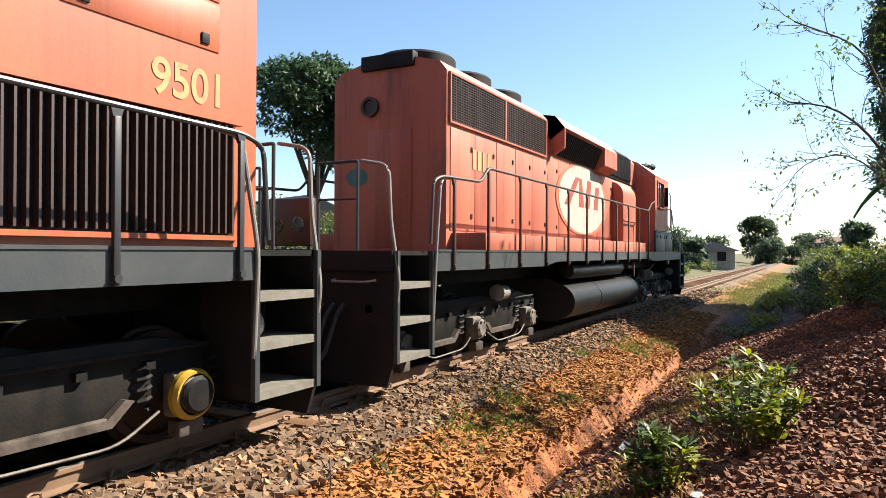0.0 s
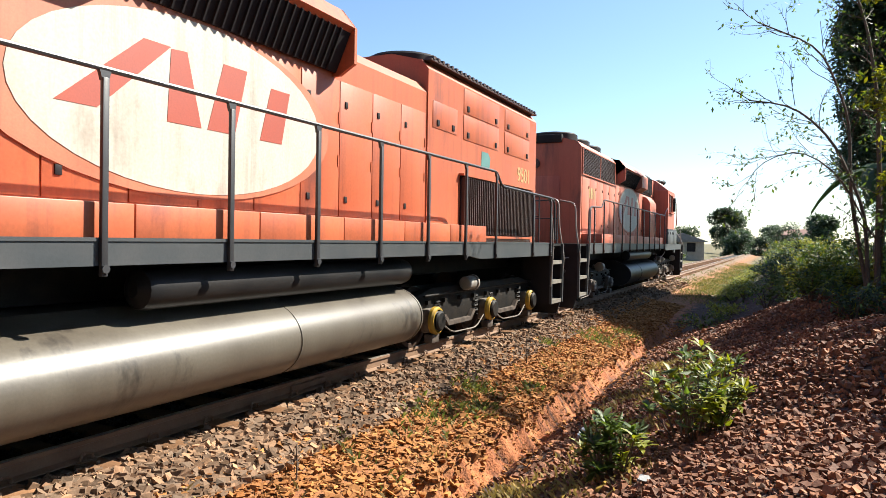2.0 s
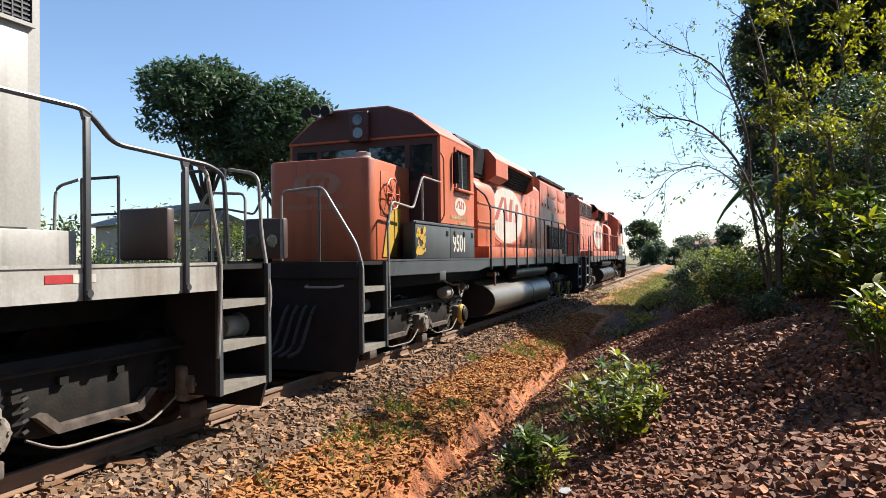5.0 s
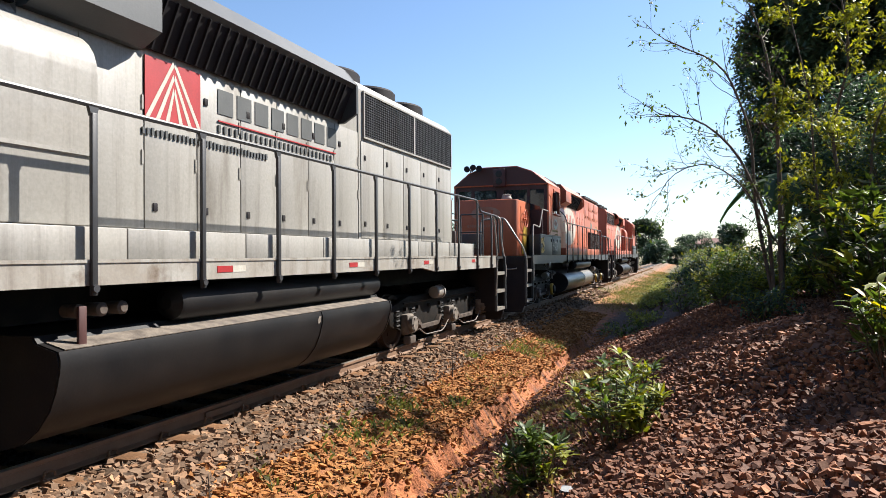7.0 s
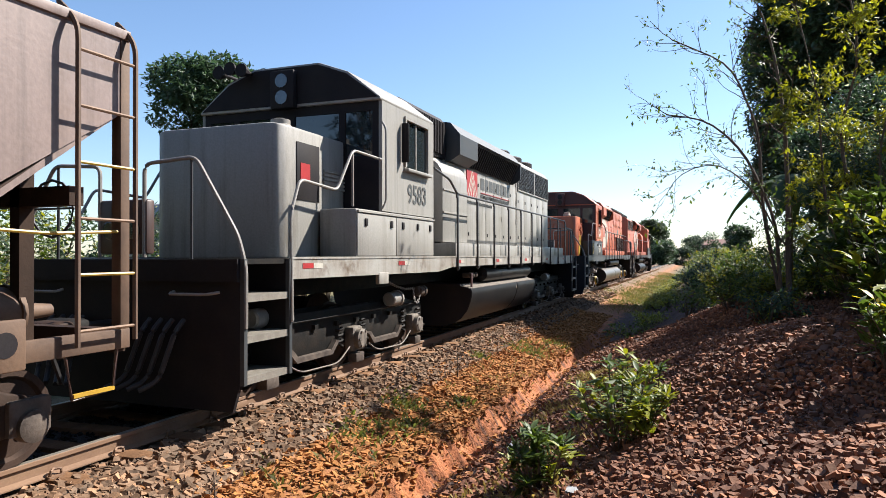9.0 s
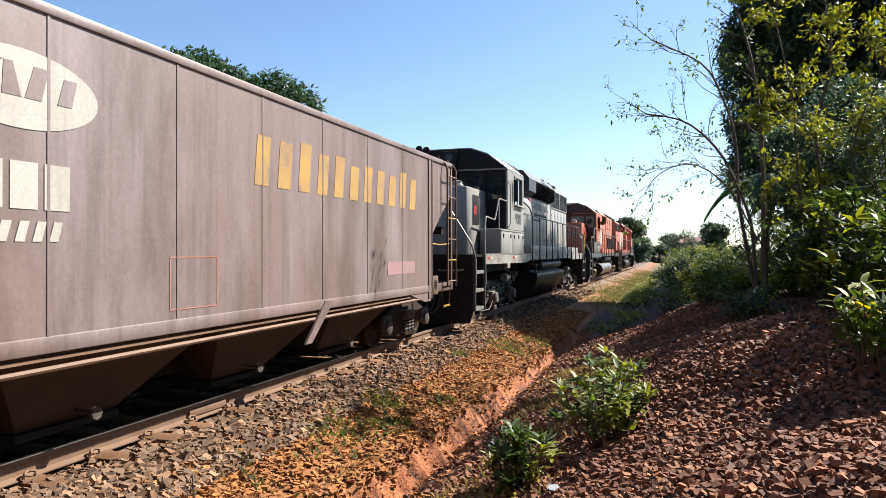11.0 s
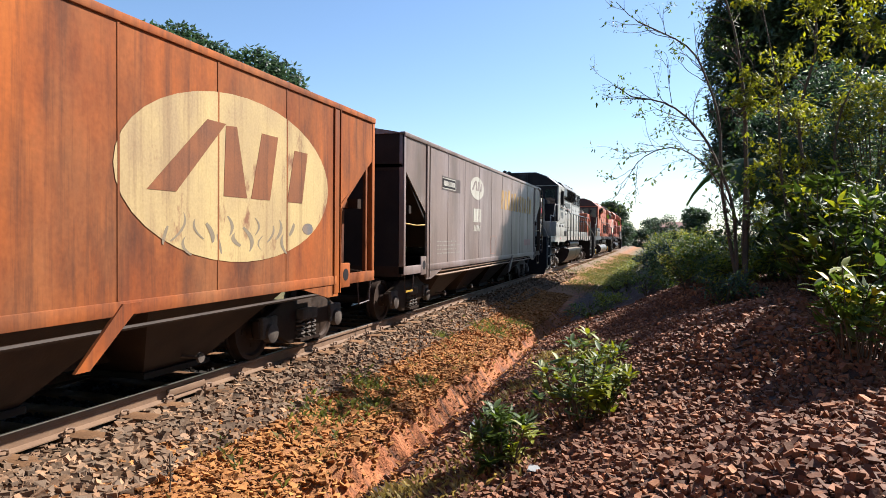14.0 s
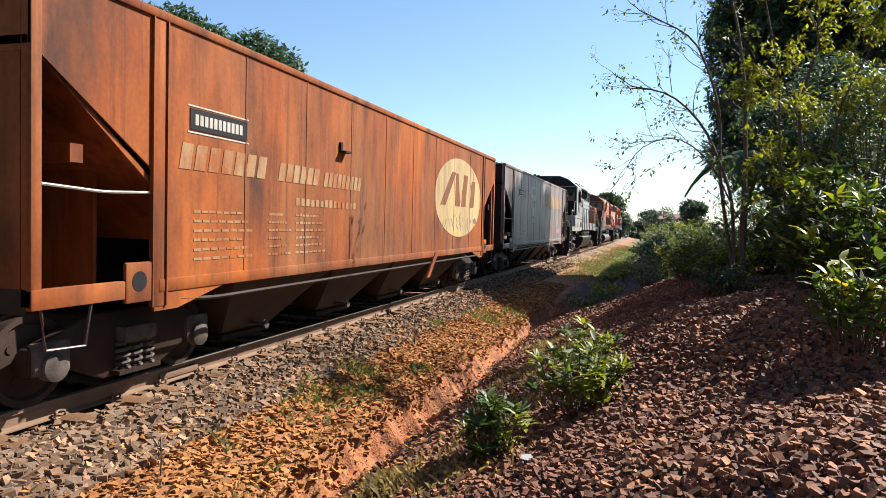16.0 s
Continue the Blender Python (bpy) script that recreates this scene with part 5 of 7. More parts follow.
            part("stand_bar", boxed(sx * 1.12, sx * 1.24, P + 0.25, L - 0.34, 2.02, 2.15, bevel=0.01), paint, wagon)
            for yy in (P + 0.42, P + 0.58):
                part("stand_post", prism(bmesh.new(), [(yy, z0 + 0.1), (yy + 0.09, z0 + 0.1), (yy + 0.11, 2.02), (yy + 0.05, 2.02)], sx * 1.13, sx * 1.23, axis="x"), paint, wagon)
        # brake rod along the bays
        part("side_rod", tube(bmesh.new(), bent([(sx * (X - 0.02), -P + 0.3, 0.88), (sx * (X - 0.02), -P + 0.8, 0.84), (sx * (X - 0.02), P - 0.5, 0.86)], 0.2), 0.022, 6), RUSTY_RAIL if style == "taupe" else WAGON_UNDER, wagon)
        if style == "taupe":
            part("side_rod", boxed(sx * (X - 0.07), sx * (X - 0.02), -P + 0.3, P - 0.5, 0.905, 0.93), RUSTY_RAIL, wagon)
        part("side_lever", prism(bmesh.new(), [(1.50, 0.58), (1.64, 0.58), (2.20, z0 + 0.1), (1.98, z0 + 0.1)], sx * (X + 0.0), sx * (X + 0.03), axis="x"), paint, wagon)
    # inside walls, roof, end slopes and bays
    part("roof", prism(bmesh.new(), [(-X - 0.01, z1 + 0.02), (X + 0.01, z1 + 0.02), (X * 0.6, z1 + 0.13), (0.3, z1 + 0.19), (-0.3, z1 + 0.19), (-X * 0.6, z1 + 0.13)], -L - 0.02, L + 0.02), paint, wagon)
    for k in range(8):
        y = -5.6 + 1.6 * k
        part("roof_hatch", boxed(-0.4, 0.4, y - 0.5, y + 0.5, z1 + 0.18, z1 + 0.25, bevel=0.02), paint, wagon)
        bm = tube(bmesh.new(), bent([(1.0, y - 0.18, z1 + 0.08), (1.05, y - 0.18, z1 + 0.2), (1.05, y + 0.18, z1 + 0.2), (1.0, y + 0.18, z1 + 0.08)], 0.05), 0.014, 6)
        part("roof_handle", bm, RAIL_BLACK, wagon)
    for d in (-1, 1):
        part("end_wall", boxed(-X + 0.02, X - 0.09, d * (L - 0.03), d * L, 2.75, z1 + 0.02), shaded if d < 0 else paint, wagon)
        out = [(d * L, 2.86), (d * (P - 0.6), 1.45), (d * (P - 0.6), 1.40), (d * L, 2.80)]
        part("end_slope", prism(bmesh.new(), out, -X + 0.03, X - 0.03, axis="x"), shaded if d < 0 else paint, wagon)
        # taupe wagon: shade of the open end painted black on bulkhead and screen
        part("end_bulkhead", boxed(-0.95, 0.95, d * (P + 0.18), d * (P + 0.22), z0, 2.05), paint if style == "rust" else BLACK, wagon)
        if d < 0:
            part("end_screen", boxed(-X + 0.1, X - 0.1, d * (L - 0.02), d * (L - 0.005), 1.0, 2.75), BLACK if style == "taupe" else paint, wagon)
        bm = boxed(-0.16, 0.16, d * (P - 1.0), d * (L + 0.1), 0.78, 1.05)
        box(bm, -X + 0.04, X - 0.04, d * (L - 0.12), d * L, z0 - 0.05, z0 + 0.13)
        box(bm, -0.2, 0.2, d * (L + 0.4), d * (L + 0.62), 0.70, 1.05, bevel=0.05)
        box(bm, -0.12, 0.12, d * (L + 0.0), d * (L + 0.45), 0.78, 1.0, bevel=0.03)
        part("coupler", bm, WAGON_UNDER, wagon)
        for sx in (-1, 1):
            part("end_strut", prism(bmesh.new(), [(d * (L - 0.5), z0), (d * (L - 0.38), z0), (d * (L - 0.38), 2.5), (d * (L - 0.5), 2.4)], sx * 0.8, sx * 0.9, axis="x"), shaded if d < 0 else WAGON_UNDER, wagon)
        part("end_crossbar", boxed(-X + 0.05, X - 0.05, d * (L - 0.5), d * (L - 0.38), 2.02, 2.16), shaded if d < 0 else WAGON_UNDER, wagon)
    bm = lathe(bmesh.new(), [(0.1, 5.95), (0.2, 5.98), (0.2, 6.66), (0.22, 6.66), (0.22, 6.70), (0.08, 6.74), (0.05, 7.05)], (0.72, 0, 1.22), "y", 20)
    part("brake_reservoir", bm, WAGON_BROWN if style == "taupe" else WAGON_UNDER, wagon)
    bm = bmesh.new()
    pts = [(0.55 + 0.24 * math.cos(k * 0.5236), L + 0.06, 2.05 + 0.24 * math.sin(k * 0.5236)) for k in range(13)]
    tube(bm, pts, 0.012, 6)
    tube(bm, [(0.31, L + 0.06, 2.05), (0.79, L + 0.06, 2.05)], 0.01, 5)
    part("brake_wheel", bm, RAIL_BLACK, wagon)
    for d in (-1, 1):
        part("air_hose", tube(bmesh.new(), bent([(0.35, d * (L + 0.02), 0.9), (0.35, d * (L + 0.2), 0.85), (0.2, d * (L + 0.45), 0.5), (0.05, d * (L + 0.55), 0.48)], 0.2), 0.024, 6), RUBBER, wagon)
    nb = 4
    bw = 2 * (P - 1.2) / nb
    for k in range(nb):
        a = -(P - 1.2) + k * bw
        bm = bmesh.new()
        vs = []
        for (ya, yb, xx, z) in ((a + 0.02, a + bw - 0.02, X - 0.05, z0 + 0.03), (a + bw * 0.3, a + bw * 0.7, 0.75, 0.24)):
            vs.append([bm.verts.new(p) for p in ((-xx, ya, z), (xx, ya, z), (xx, yb, z), (-xx, yb, z))])
        for i in range(4):
            bm.faces.new((vs[0][i], vs[0][(i + 1) % 4], vs[1][(i + 1) % 4], vs[1][i]))
        bm.faces.new(vs[1])
        bm.faces.new(vs[0])
        bmesh.ops.recalc_face_normals(bm, faces=bm.faces[:])
        bay = part("hopper_bay", bm, WAGON_UNDER, wagon)
        part("outlet_gate", boxed(-0.8, 0.8, a + bw * 0.28, a + bw * 0.72, 0.19, 0.25), GRIME, bay)
        for sx in (-1, 1):
            part("gate_shaft", tube(bmesh.new(), [(sx * 0.6, a + bw * 0.5, 0.34), (sx * 1.05, a + bw * 0.5, 0.34)], 0.02, 6), DUSTY, bay)
            part("gate_socket", lathe(bmesh.new(), [(0.03, sx * 1.05), (0.055, sx * 1.05), (0.055, sx * 1.08)], (0, a + bw * 0.5, 0.34), "x", 8), DUSTY, bay)
    part("centre_sill", boxed(-0.45, 0.45, -P + 1.1, P - 1.1, 0.36, z0), WAGON_UNDER, wagon)
    # bogies
    for d in (-1, 1):
        yc = d * (P - 0.15)
        bg = part("bogie", boxed(-0.9, 0.9, yc - 0.18, yc + 0.18, 0.42, 0.72, bevel=0.03), WAGON_UNDER, wagon, "rusty two-axle bogie with coil springs")
        for sx in (-1, 1):
            x = sx * 0.99
            out = [(-1.08, 0.36), (-0.7, 0.36), (-0.34, 0.20), (0.34, 0.20), (0.7, 0.36), (1.08, 0.36), (1.10, 0.58), (0.75, 0.68), (0.5, 0.78), (-0.5, 0.78), (-0.75, 0.68), (-1.10, 0.58)]
            part("side_frame", prism(bmesh.new(), [(yc + a, b) for a, b in out], x - 0.05, x + 0.05, axis="x", bevel=0.02), WAGON_UNDER, bg)
            for e in (-0.15, 0.0, 0.15):
                bm = bmesh.new()
                spring(bm, x + sx * 0.075, yc + e, 0.26, 0.50, 0.06, 4, 0.018)
                part("coil_spring", bm, DUSTY, bg)
            part("spring_plank", boxed(x, x + sx * 0.15, yc - 0.26, yc + 0.26, 0.22, 0.26), WAGON_UNDER, bg)
            part("bolster_end", boxed(x, x + sx * 0.16, yc - 0.2, yc + 0.2, 0.50, 0.64, bevel=0.02), DUSTY, bg)
            for e in (-0.89, 0.89):
                bm = lathe(bmesh.new(), [(0.12, x + sx * 0.04), (0.12, x + sx * 0.13), (0.07, x + sx * 0.15)], (0, yc + e, 0.42), "x", 16)
                box(bm, x + sx * 0.0, x + sx * 0.09, yc + e - 0.17, yc + e + 0.17, 0.36, 0.62, bevel=0.02)
                part("axle_box", bm, DUSTY, bg)
        for e in (-0.89, 0.89):
            wheelset(bg, yc + e, 0.37)
    # markings
    r = np.random.default_rng(7)
    for sx in (-1, 1):
        x = sx * (X + 0.001)
        if style == "rust":
            emblem(wagon, x, sx, sx * 3.75, 2.2, 1.85, 0.86, CREAM, LOGO_RUST)
            for a, b, n2, zt in ((-5.62, -4.15, 7, 2.31), (-3.92, -2.92, 6, 2.28), (-2.80, -1.62, 9, 2.26)):
                bar_row("name_bar", WORN_CREAM, wagon, x, a, b, 2.07, zt, n2, sx, slant=0.05, gap=0.24)
            bm = bars(bmesh.new(), x, -3.5, -1.75, 1.80, 1.90, 14, sx, gap=0.35, r=r)
            stuff(part("slogan", bm, WORN_CREAM, wagon))
            pl = part("number_panel", boxed(x, x + sx * 0.006, -5.47, -4.55, 2.44, 2.64), BLACK, wagon, "black number panel with a white rim")
            stuff(part("panel_number", bars(bmesh.new(), x + sx * 0.006, -5.4, -4.62, 2.49, 2.59, 11, sx, gap=0.3, thick=0.002), WHITE, pl))
            bm = boxed(x, x + sx * 0.004, -5.50, -4.52, 2.655, 2.67)
            box(bm, x, x + sx * 0.004, -5.50, -4.52, 2.41, 2.425)
            part("panel_rim", bm, WHITE, pl)
            bm = bmesh.new()
            for i, (a, b) in enumerate(((-5.4, -4.4), (-4.1, -3.6), (-3.5, -2.7))):
                for k in range(6):
                    bars(bm, x, a, b - 0.1 * (k % 3), 1.22 + 0.09 * k, 1.248 + 0.09 * k, 7, sx, gap=0.18, thick=0.003, r=r)
            stuff(part("small_print", bm, WORN_CREAM, wagon, "worn small print bars"))
            for k in range(15):
                y, z = sx * (2.5 + 0.155 * k), 1.62 + 0.10 * math.sin(2.3 * k)
                w, reach, lean, arch = float(r.uniform(0.014, 0.034)), float(r.uniform(0.12, 0.26)), float(r.uniform(-0.9, 0.9)), float(r.uniform(-0.10, 0.10))
                bm, rows = bmesh.new(), []
                for j in range(9):
                    t = j / 8 - 0.5
                    c = (y + t * reach * lean + arch * (1 - 4 * t * t), z + t * reach)
                    rows.append([bm.verts.new((x + sx * (0.0046 + 0.0004 * (k % 5)), c[0] + e * w * (0.5 + 2 * (0.25 - t * t)), c[1] - e * w * 0.5 * lean)) for e in (-1, 1)])
                for u, v in zip(rows, rows[1:]):
                    bm.faces.new((u[0], u[1], v[1], v[0]))
                part("graffiti_stroke", bm, SPRAY_GREY, wagon)
            part("spray_blot", slab(bmesh.new(), [(c + 0.02 * math.sin(9 * c), e) for c, e in oval(sx * 5.05, 1.70, 0.13, 0.07, 22)], x, 0.0060, sx), SPRAY_BLUE, wagon, "faded blue spray blot")
            bm = boxed(x, x + sx * 0.03, -2.35, -2.29, 2.58, 2.7)
            box(bm, x, x + sx * 0.1, -2.35, -2.15, 2.56, 2.585)
            part("bracket", bm, BLACK, wagon)
        else:
            emblem(wagon, x, sx, sx * -2.17, 2.77, 0.64, 0.27, WHITE, TAUPE_WAGON)
            bar_row("initial_bar", WHITE, wagon, x, -0.39 + sx * -2.12, 0.39 + sx * -2.12, 1.96, 2.28, 3, sx, gap=0.2)
            bar_row("track_mark_bar", WHITE, wagon, x, -0.33 + sx * -2.15, 0.33 + sx * -2.15, 1.74, 1.88, 5, sx, gap=0.45, slant=0.04)
            pl = part("number_panel", boxed(x, x + sx * 0.004, -5.0, -3.66, 2.56, 2.84), RAIL_PAINT, wagon, "brown panel behind a black number plate")
            part("panel_plate", boxed(x + sx * 0.004, x + sx * 0.008, -4.95, -4.06, 2.61, 2.79), BLACK, pl)
            stuff(part("panel_number", bars(bmesh.new(), x + sx * 0.008, -4.9, -4.1, 2.65, 2.75, 10, sx, gap=0.3, thick=0.002), WHITE, pl))
            bm = boxed(x + sx * 0.004, x + sx * 0.007, -4.97, -4.04, 2.795, 2.81)
            box(bm, x + sx * 0.004, x + sx * 0.007, -4.97, -4.04, 2.59, 2.605)
            box(bm, x + sx * 0.004, x + sx * 0.007, -4.055, -4.04, 2.61, 2.79)
            part("panel_rim", bm, WHITE, pl)
            bm = boxed(x, x + sx * 0.003, -0.75, -0.10, 1.62, 1.63)
            box(bm, x, x + sx * 0.003, -0.75, -0.10, 1.16, 1.17)
            box(bm, x, x + sx * 0.003, -0.75, -0.74, 1.18, 1.61)
            box(bm, x, x + sx * 0.003, -0.11, -0.10, 1.18, 1.61)
            part("chalk_frame", bm, LOGO_FADED, wagon, "thin pale outlined square")
            bar_row("graffiti_bar", OCHRE, wagon, x, 0.5, 5.3, 2.38, 2.98, 11, sx, slant=0.06, gap=0.42, thick=0.003, r=r, label="faded ochre sprayed bar")
            bm = bmesh.new()
            for k in range(4):
                bars(bm, x, -5.3, -3.6 - 0.3 * (k % 2), 1.26 + 0.08 * k, 1.285 + 0.08 * k, 9, sx, gap=0.2, thick=0.003, r=r)
            stuff(part("small_print", bm, SILL_WHITE, wagon))
            part("pink_patch", boxed(x, x + sx * 0.003, P - 1.9, P - 0.75, 1.32, 1.52), material("pink_paint", (0.30, 0.15, 0.16), 0.75, second=(0.22, 0.16, 0.14), scale=3, amount=0.9), wagon, "patch of pink paint")
    return wagon


loco_lead = locomotive("weathered orange diesel locomotive with a long hood", ORANGE_OLD, SILL_GREY, RAIL_PAINT, SILL_GREY, TANK_BLACK, "old")
loco_middle = locomotive("orange diesel locomotive with dark grey lockers and grey tank", ORANGE, SILL_GREY, RAIL_BLACK, SILL_GREY, TANK_GREY, "tunnel")
loco_grey = locomotive("pale grey diesel locomotive with a white sill", SILVER, SILL_WHITE, RAIL_BLACK, SILVER, TANK_BLACK, "repower")
wagon_taupe = hopper_wagon("dusty taupe covered hopper wagon with a cream badge", TAUPE_WAGON, "taupe")
wagon_rust = hopper_wagon("rust-streaked orange covered hopper wagon with a large faded badge", RUST_WAGON, "rust")
TRAINS = [(loco_lead, 20.08, 180), (loco_middle, -9.52, 0), (loco_grey, -30.6, 0), (wagon_taupe, -44.08, 0), (wagon_rust, -59.66, 0)]

# ---- stones ----


def stones(name, label, mat, xs, ys, n, size, flat=0.6, power=1.0, sink=0.2, keep=None, seed=1, rock=0.45, blunt=0.3):
    """Loose broken stones strewn on the ground, denser towards small y by power."""
    r = np.random.default_rng(seed)
    y = ys[0] + (ys[1] - ys[0]) * r.random(n) ** power
    x = r.uniform(xs[0], xs[1], n)
    if keep is not None:
        k = keep(x, y, r)
        x, y = x[k], y[k]
    n = len(x)
    s = size[0] + (size[1] - size[0]) * r.random(n) ** 2.2
    s = s * (1 + np.clip((y - 12) / 30, 0, 0.8))
    corner = np.array([(a, b, c) for a in (-1, 1) for b in (-1, 1) for c in (-1, 1)], float)
    v = corner[None] * r.uniform(blunt, 1.0, (n, 8, 3))
    v *= np.stack([np.ones(n), r.uniform(0.5, 0.95, n), r.uniform(0.35, 1.0, n) * flat], 1)[:, None]
    ang, tilt = r.uniform(0, 6.28, n), r.normal(0, rock, n)
    ca, sa, ct, st = np.cos(ang), np.sin(ang), np.cos(tilt), np.sin(tilt)
    X, Y, Z = v[..., 0], v[..., 1], v[..., 2]
    X, Z = X * ct[:, None] + Z * st[:, None], -X * st[:, None] + Z * ct[:, None]
    X, Y = X * ca[:, None] - Y * sa[:, None], X * sa[:, None] + Y * ca[:, None]
    z0 = gz(x, y) + s * flat * (0.5 - sink) + s * r.uniform(-0.1, 0.35, n)
    P = np.stack([x[:, None] + X * s[:, None], y[:, None] + Y * s[:, None], z0[:, None] + Z * s[:, None]], 2).reshape(-1, 3)
    q = np.array([(0, 1, 3, 2), (4, 6, 7, 5), (0, 4, 5, 1), (2, 3, 7, 6), (0, 2, 6, 4), (1, 5, 7, 3)])
    F = (np.arange(n)[:, None, None] * 8 + q[None]).reshape(-1, 4)
    ob = heap(name, P.tolist(), F.tolist(), mat)
    return tagged(ob, label, "stones", kind="stuff")


def no_rail(x, y, r):
    return (np.abs(np.abs(x) - GAUGE) > 0.09) & (r.random(len(x)) < np.where(np.abs(x) < 1.15, 0.55, 1.0))


stones("ballast", "grey-brown broken ballast stones between and beside the sleepers", BALLAST, (-1.7, 1.85), (2.0, 34), 30000, (0.020, 0.058), 0.75, 1.5, keep=lambda x, y, r: no_rail(x, y, r) & (np.abs(x) > 0.72), blunt=0.55, seed=2)
# stones between the rails carry the train's shade in a near-black colour
stones("oily_ballast", "ballast stones between the rails with the train's shade in their colour", SHADE_STONE, (-0.8, 0.8), (2.0, 30), 14000, (0.018, 0.045), 0.75, 1.5, keep=no_rail, seed=14)
stones("ballast", "grey-brown broken ballast stones beside the sleepers", BALLAST, (0.9, 1.85), (2.0, 16), 15000, (0.018, 0.058), 0.75, 1.2, keep=no_rail, blunt=0.55, seed=12)
stones("shale", "flat orange stone chips on the sunny terrace", SHARD, (1.5, 2.86), (1.0, 24), 40000, (0.014, 0.058), 0.45, 1.3, seed=3,
       keep=lambda x, y, r: r.random(len(x)) < np.where(y < 7, 0.7, 1.0))
stones("gravel", "dark red-brown broken stones heaped on the bank", GRAVEL, (3.2, 9.2), (1.6, 17), 100000, (0.013, 0.044), 0.75, 1.45, rock=0.75, blunt=0.48, seed=4,
       keep=lambda x, y, r: r.random(len(x)) < np.clip((x - 3.15) / 0.8, 0.1, 1) * np.where((x < 5.4) & (y > 15), 0.3, 1) * np.clip((y - 1.6) / 1.4, 0.05, 1) * np.clip((9.3 - x) / 1.2, 0.05, 1))
stones("gravel", "dark red-brown broken stones trodden into the bank", GRAVEL, (3.2, 11.0), (-5.0, 1.7), 9000, (0.02, 0.06), 0.7, 1.0, rock=0.6, seed=24,
       keep=lambda x, y, r: r.random(len(x)) < np.clip((11.0 - x) / 2.5, 0, 1) * np.clip((y + 5) / 3, 0.1, 1))
stones("ballast", "grey-brown broken ballast stones beside the sleepers", BALLAST, (0.78, 1.8), (-6.0, 2.0), 2600, (0.02, 0.05), 0.75, 1.0, keep=no_rail, blunt=0.55, seed=25)
stones("ditch_stones", "small stones washed into the ditch", SHARD, (2.80, 3.5), (3.0, 20), 2600, (0.012, 0.045), 0.6, 1.2, seed=6)

# ---- plants ----


def leaf_heap(name, points, size, mat, seed, aspect=0.38, parent=None, droop=0.35, spread=1.0, along=None, fold=0.25):
    """Many small folded leaves at points, hanging a little; each leaf is four corners."""
    r = np.random.default_rng(seed)
    P = np.asarray(points, float)
    n = len(P)
    d = r.normal(0, 1, (n, 3)) * (1, 1, 0.6) * spread
    if along is not None:
        d = d * 0.45 + along
    d[:, 2] -= droop
    d /= np.linalg.norm(d, axis=1)[:, None] + 1e-9
    u = np.cross(d, r.normal(0, 1, (n, 3)) * (0.4, 0.4, 0.2) + (0, 0, 1))
    u /= np.linalg.norm(u, axis=1)[:, None] + 1e-9
    w = np.cross(d, u)
    s = size * r.uniform(0.6, 1.25, n)[:, None]
    tip, mid = P + d * s, P + d * s * 0.45
    a, b = mid + u * s * aspect * 0.5 + w * s * fold * 0.3, mid - u * s * aspect * 0.5 + w * s * fold * 0.3
    V = np.stack([P, a, tip, b], 1).reshape(-1, 3)
    i = np.arange(n)[:, None] * 4
    F = np.concatenate([i + np.array([[0, 1, 2]]), i + np.array([[0, 2, 3]])], 0)
    return stuff(heap(name, V.tolist(), F.tolist(), mat, parent))


def limb(bm, p, d, length, r, depth, rnd, tips, bend=0.25, kids=3, up=0.1, shrink=0.68, wander=0.6):
    """A branch that wanders, tapers and forks; the ends are gathered in tips."""
    pts, q, n = [Vector(p)], Vector(d).normalized(), 5
    for i in range(n):
        q = (q + Vector((rnd.gauss(0, bend), rnd.gauss(0, bend), rnd.gauss(0, bend) + up)) * 0.5).normalized()
        pts.append(pts[-1] + q * length / n)
    tube(bm, pts, r, 6 if depth > 1 else 4, r * 0.6)
    if depth <= 1:
        tips += [(pts[i], q.copy()) for i in (2, 3, 4, 5)]
    if depth == 0:
        return
    for k in range(kids):
        j = rnd.randint(2, n)
        side = Vector((rnd.gauss(0, 1), rnd.gauss(0, 1), rnd.gauss(0.1, 0.6))).normalized()
        limb(bm, pts[j], (q + side * wander * 1.3).normalized(), length * shrink * rnd.uniform(0.7, 1.15), r * 0.55, depth - 1, rnd, tips, bend, kids, up, shrink, wander)


def cloud(rnd_np, centres, radii, n, shell=0.55):
    """Points in uneven clumps, thicker towards each clump's outside."""
    c, rr = np.asarray(centres, float), np.asarray(radii, float)
    k = rnd_np.choice(len(c), n, p=rr ** 2 / (rr ** 2).sum())
    d = rnd_np.normal(0, 1, (n, 3))
    d /= np.linalg.norm(d, axis=1)[:, None]
    return c[k] + d * (rr[k] * (shell + (1 - shell) * rnd_np.random(n) ** 0.7))[:, None] * (1, 1, 0.8)


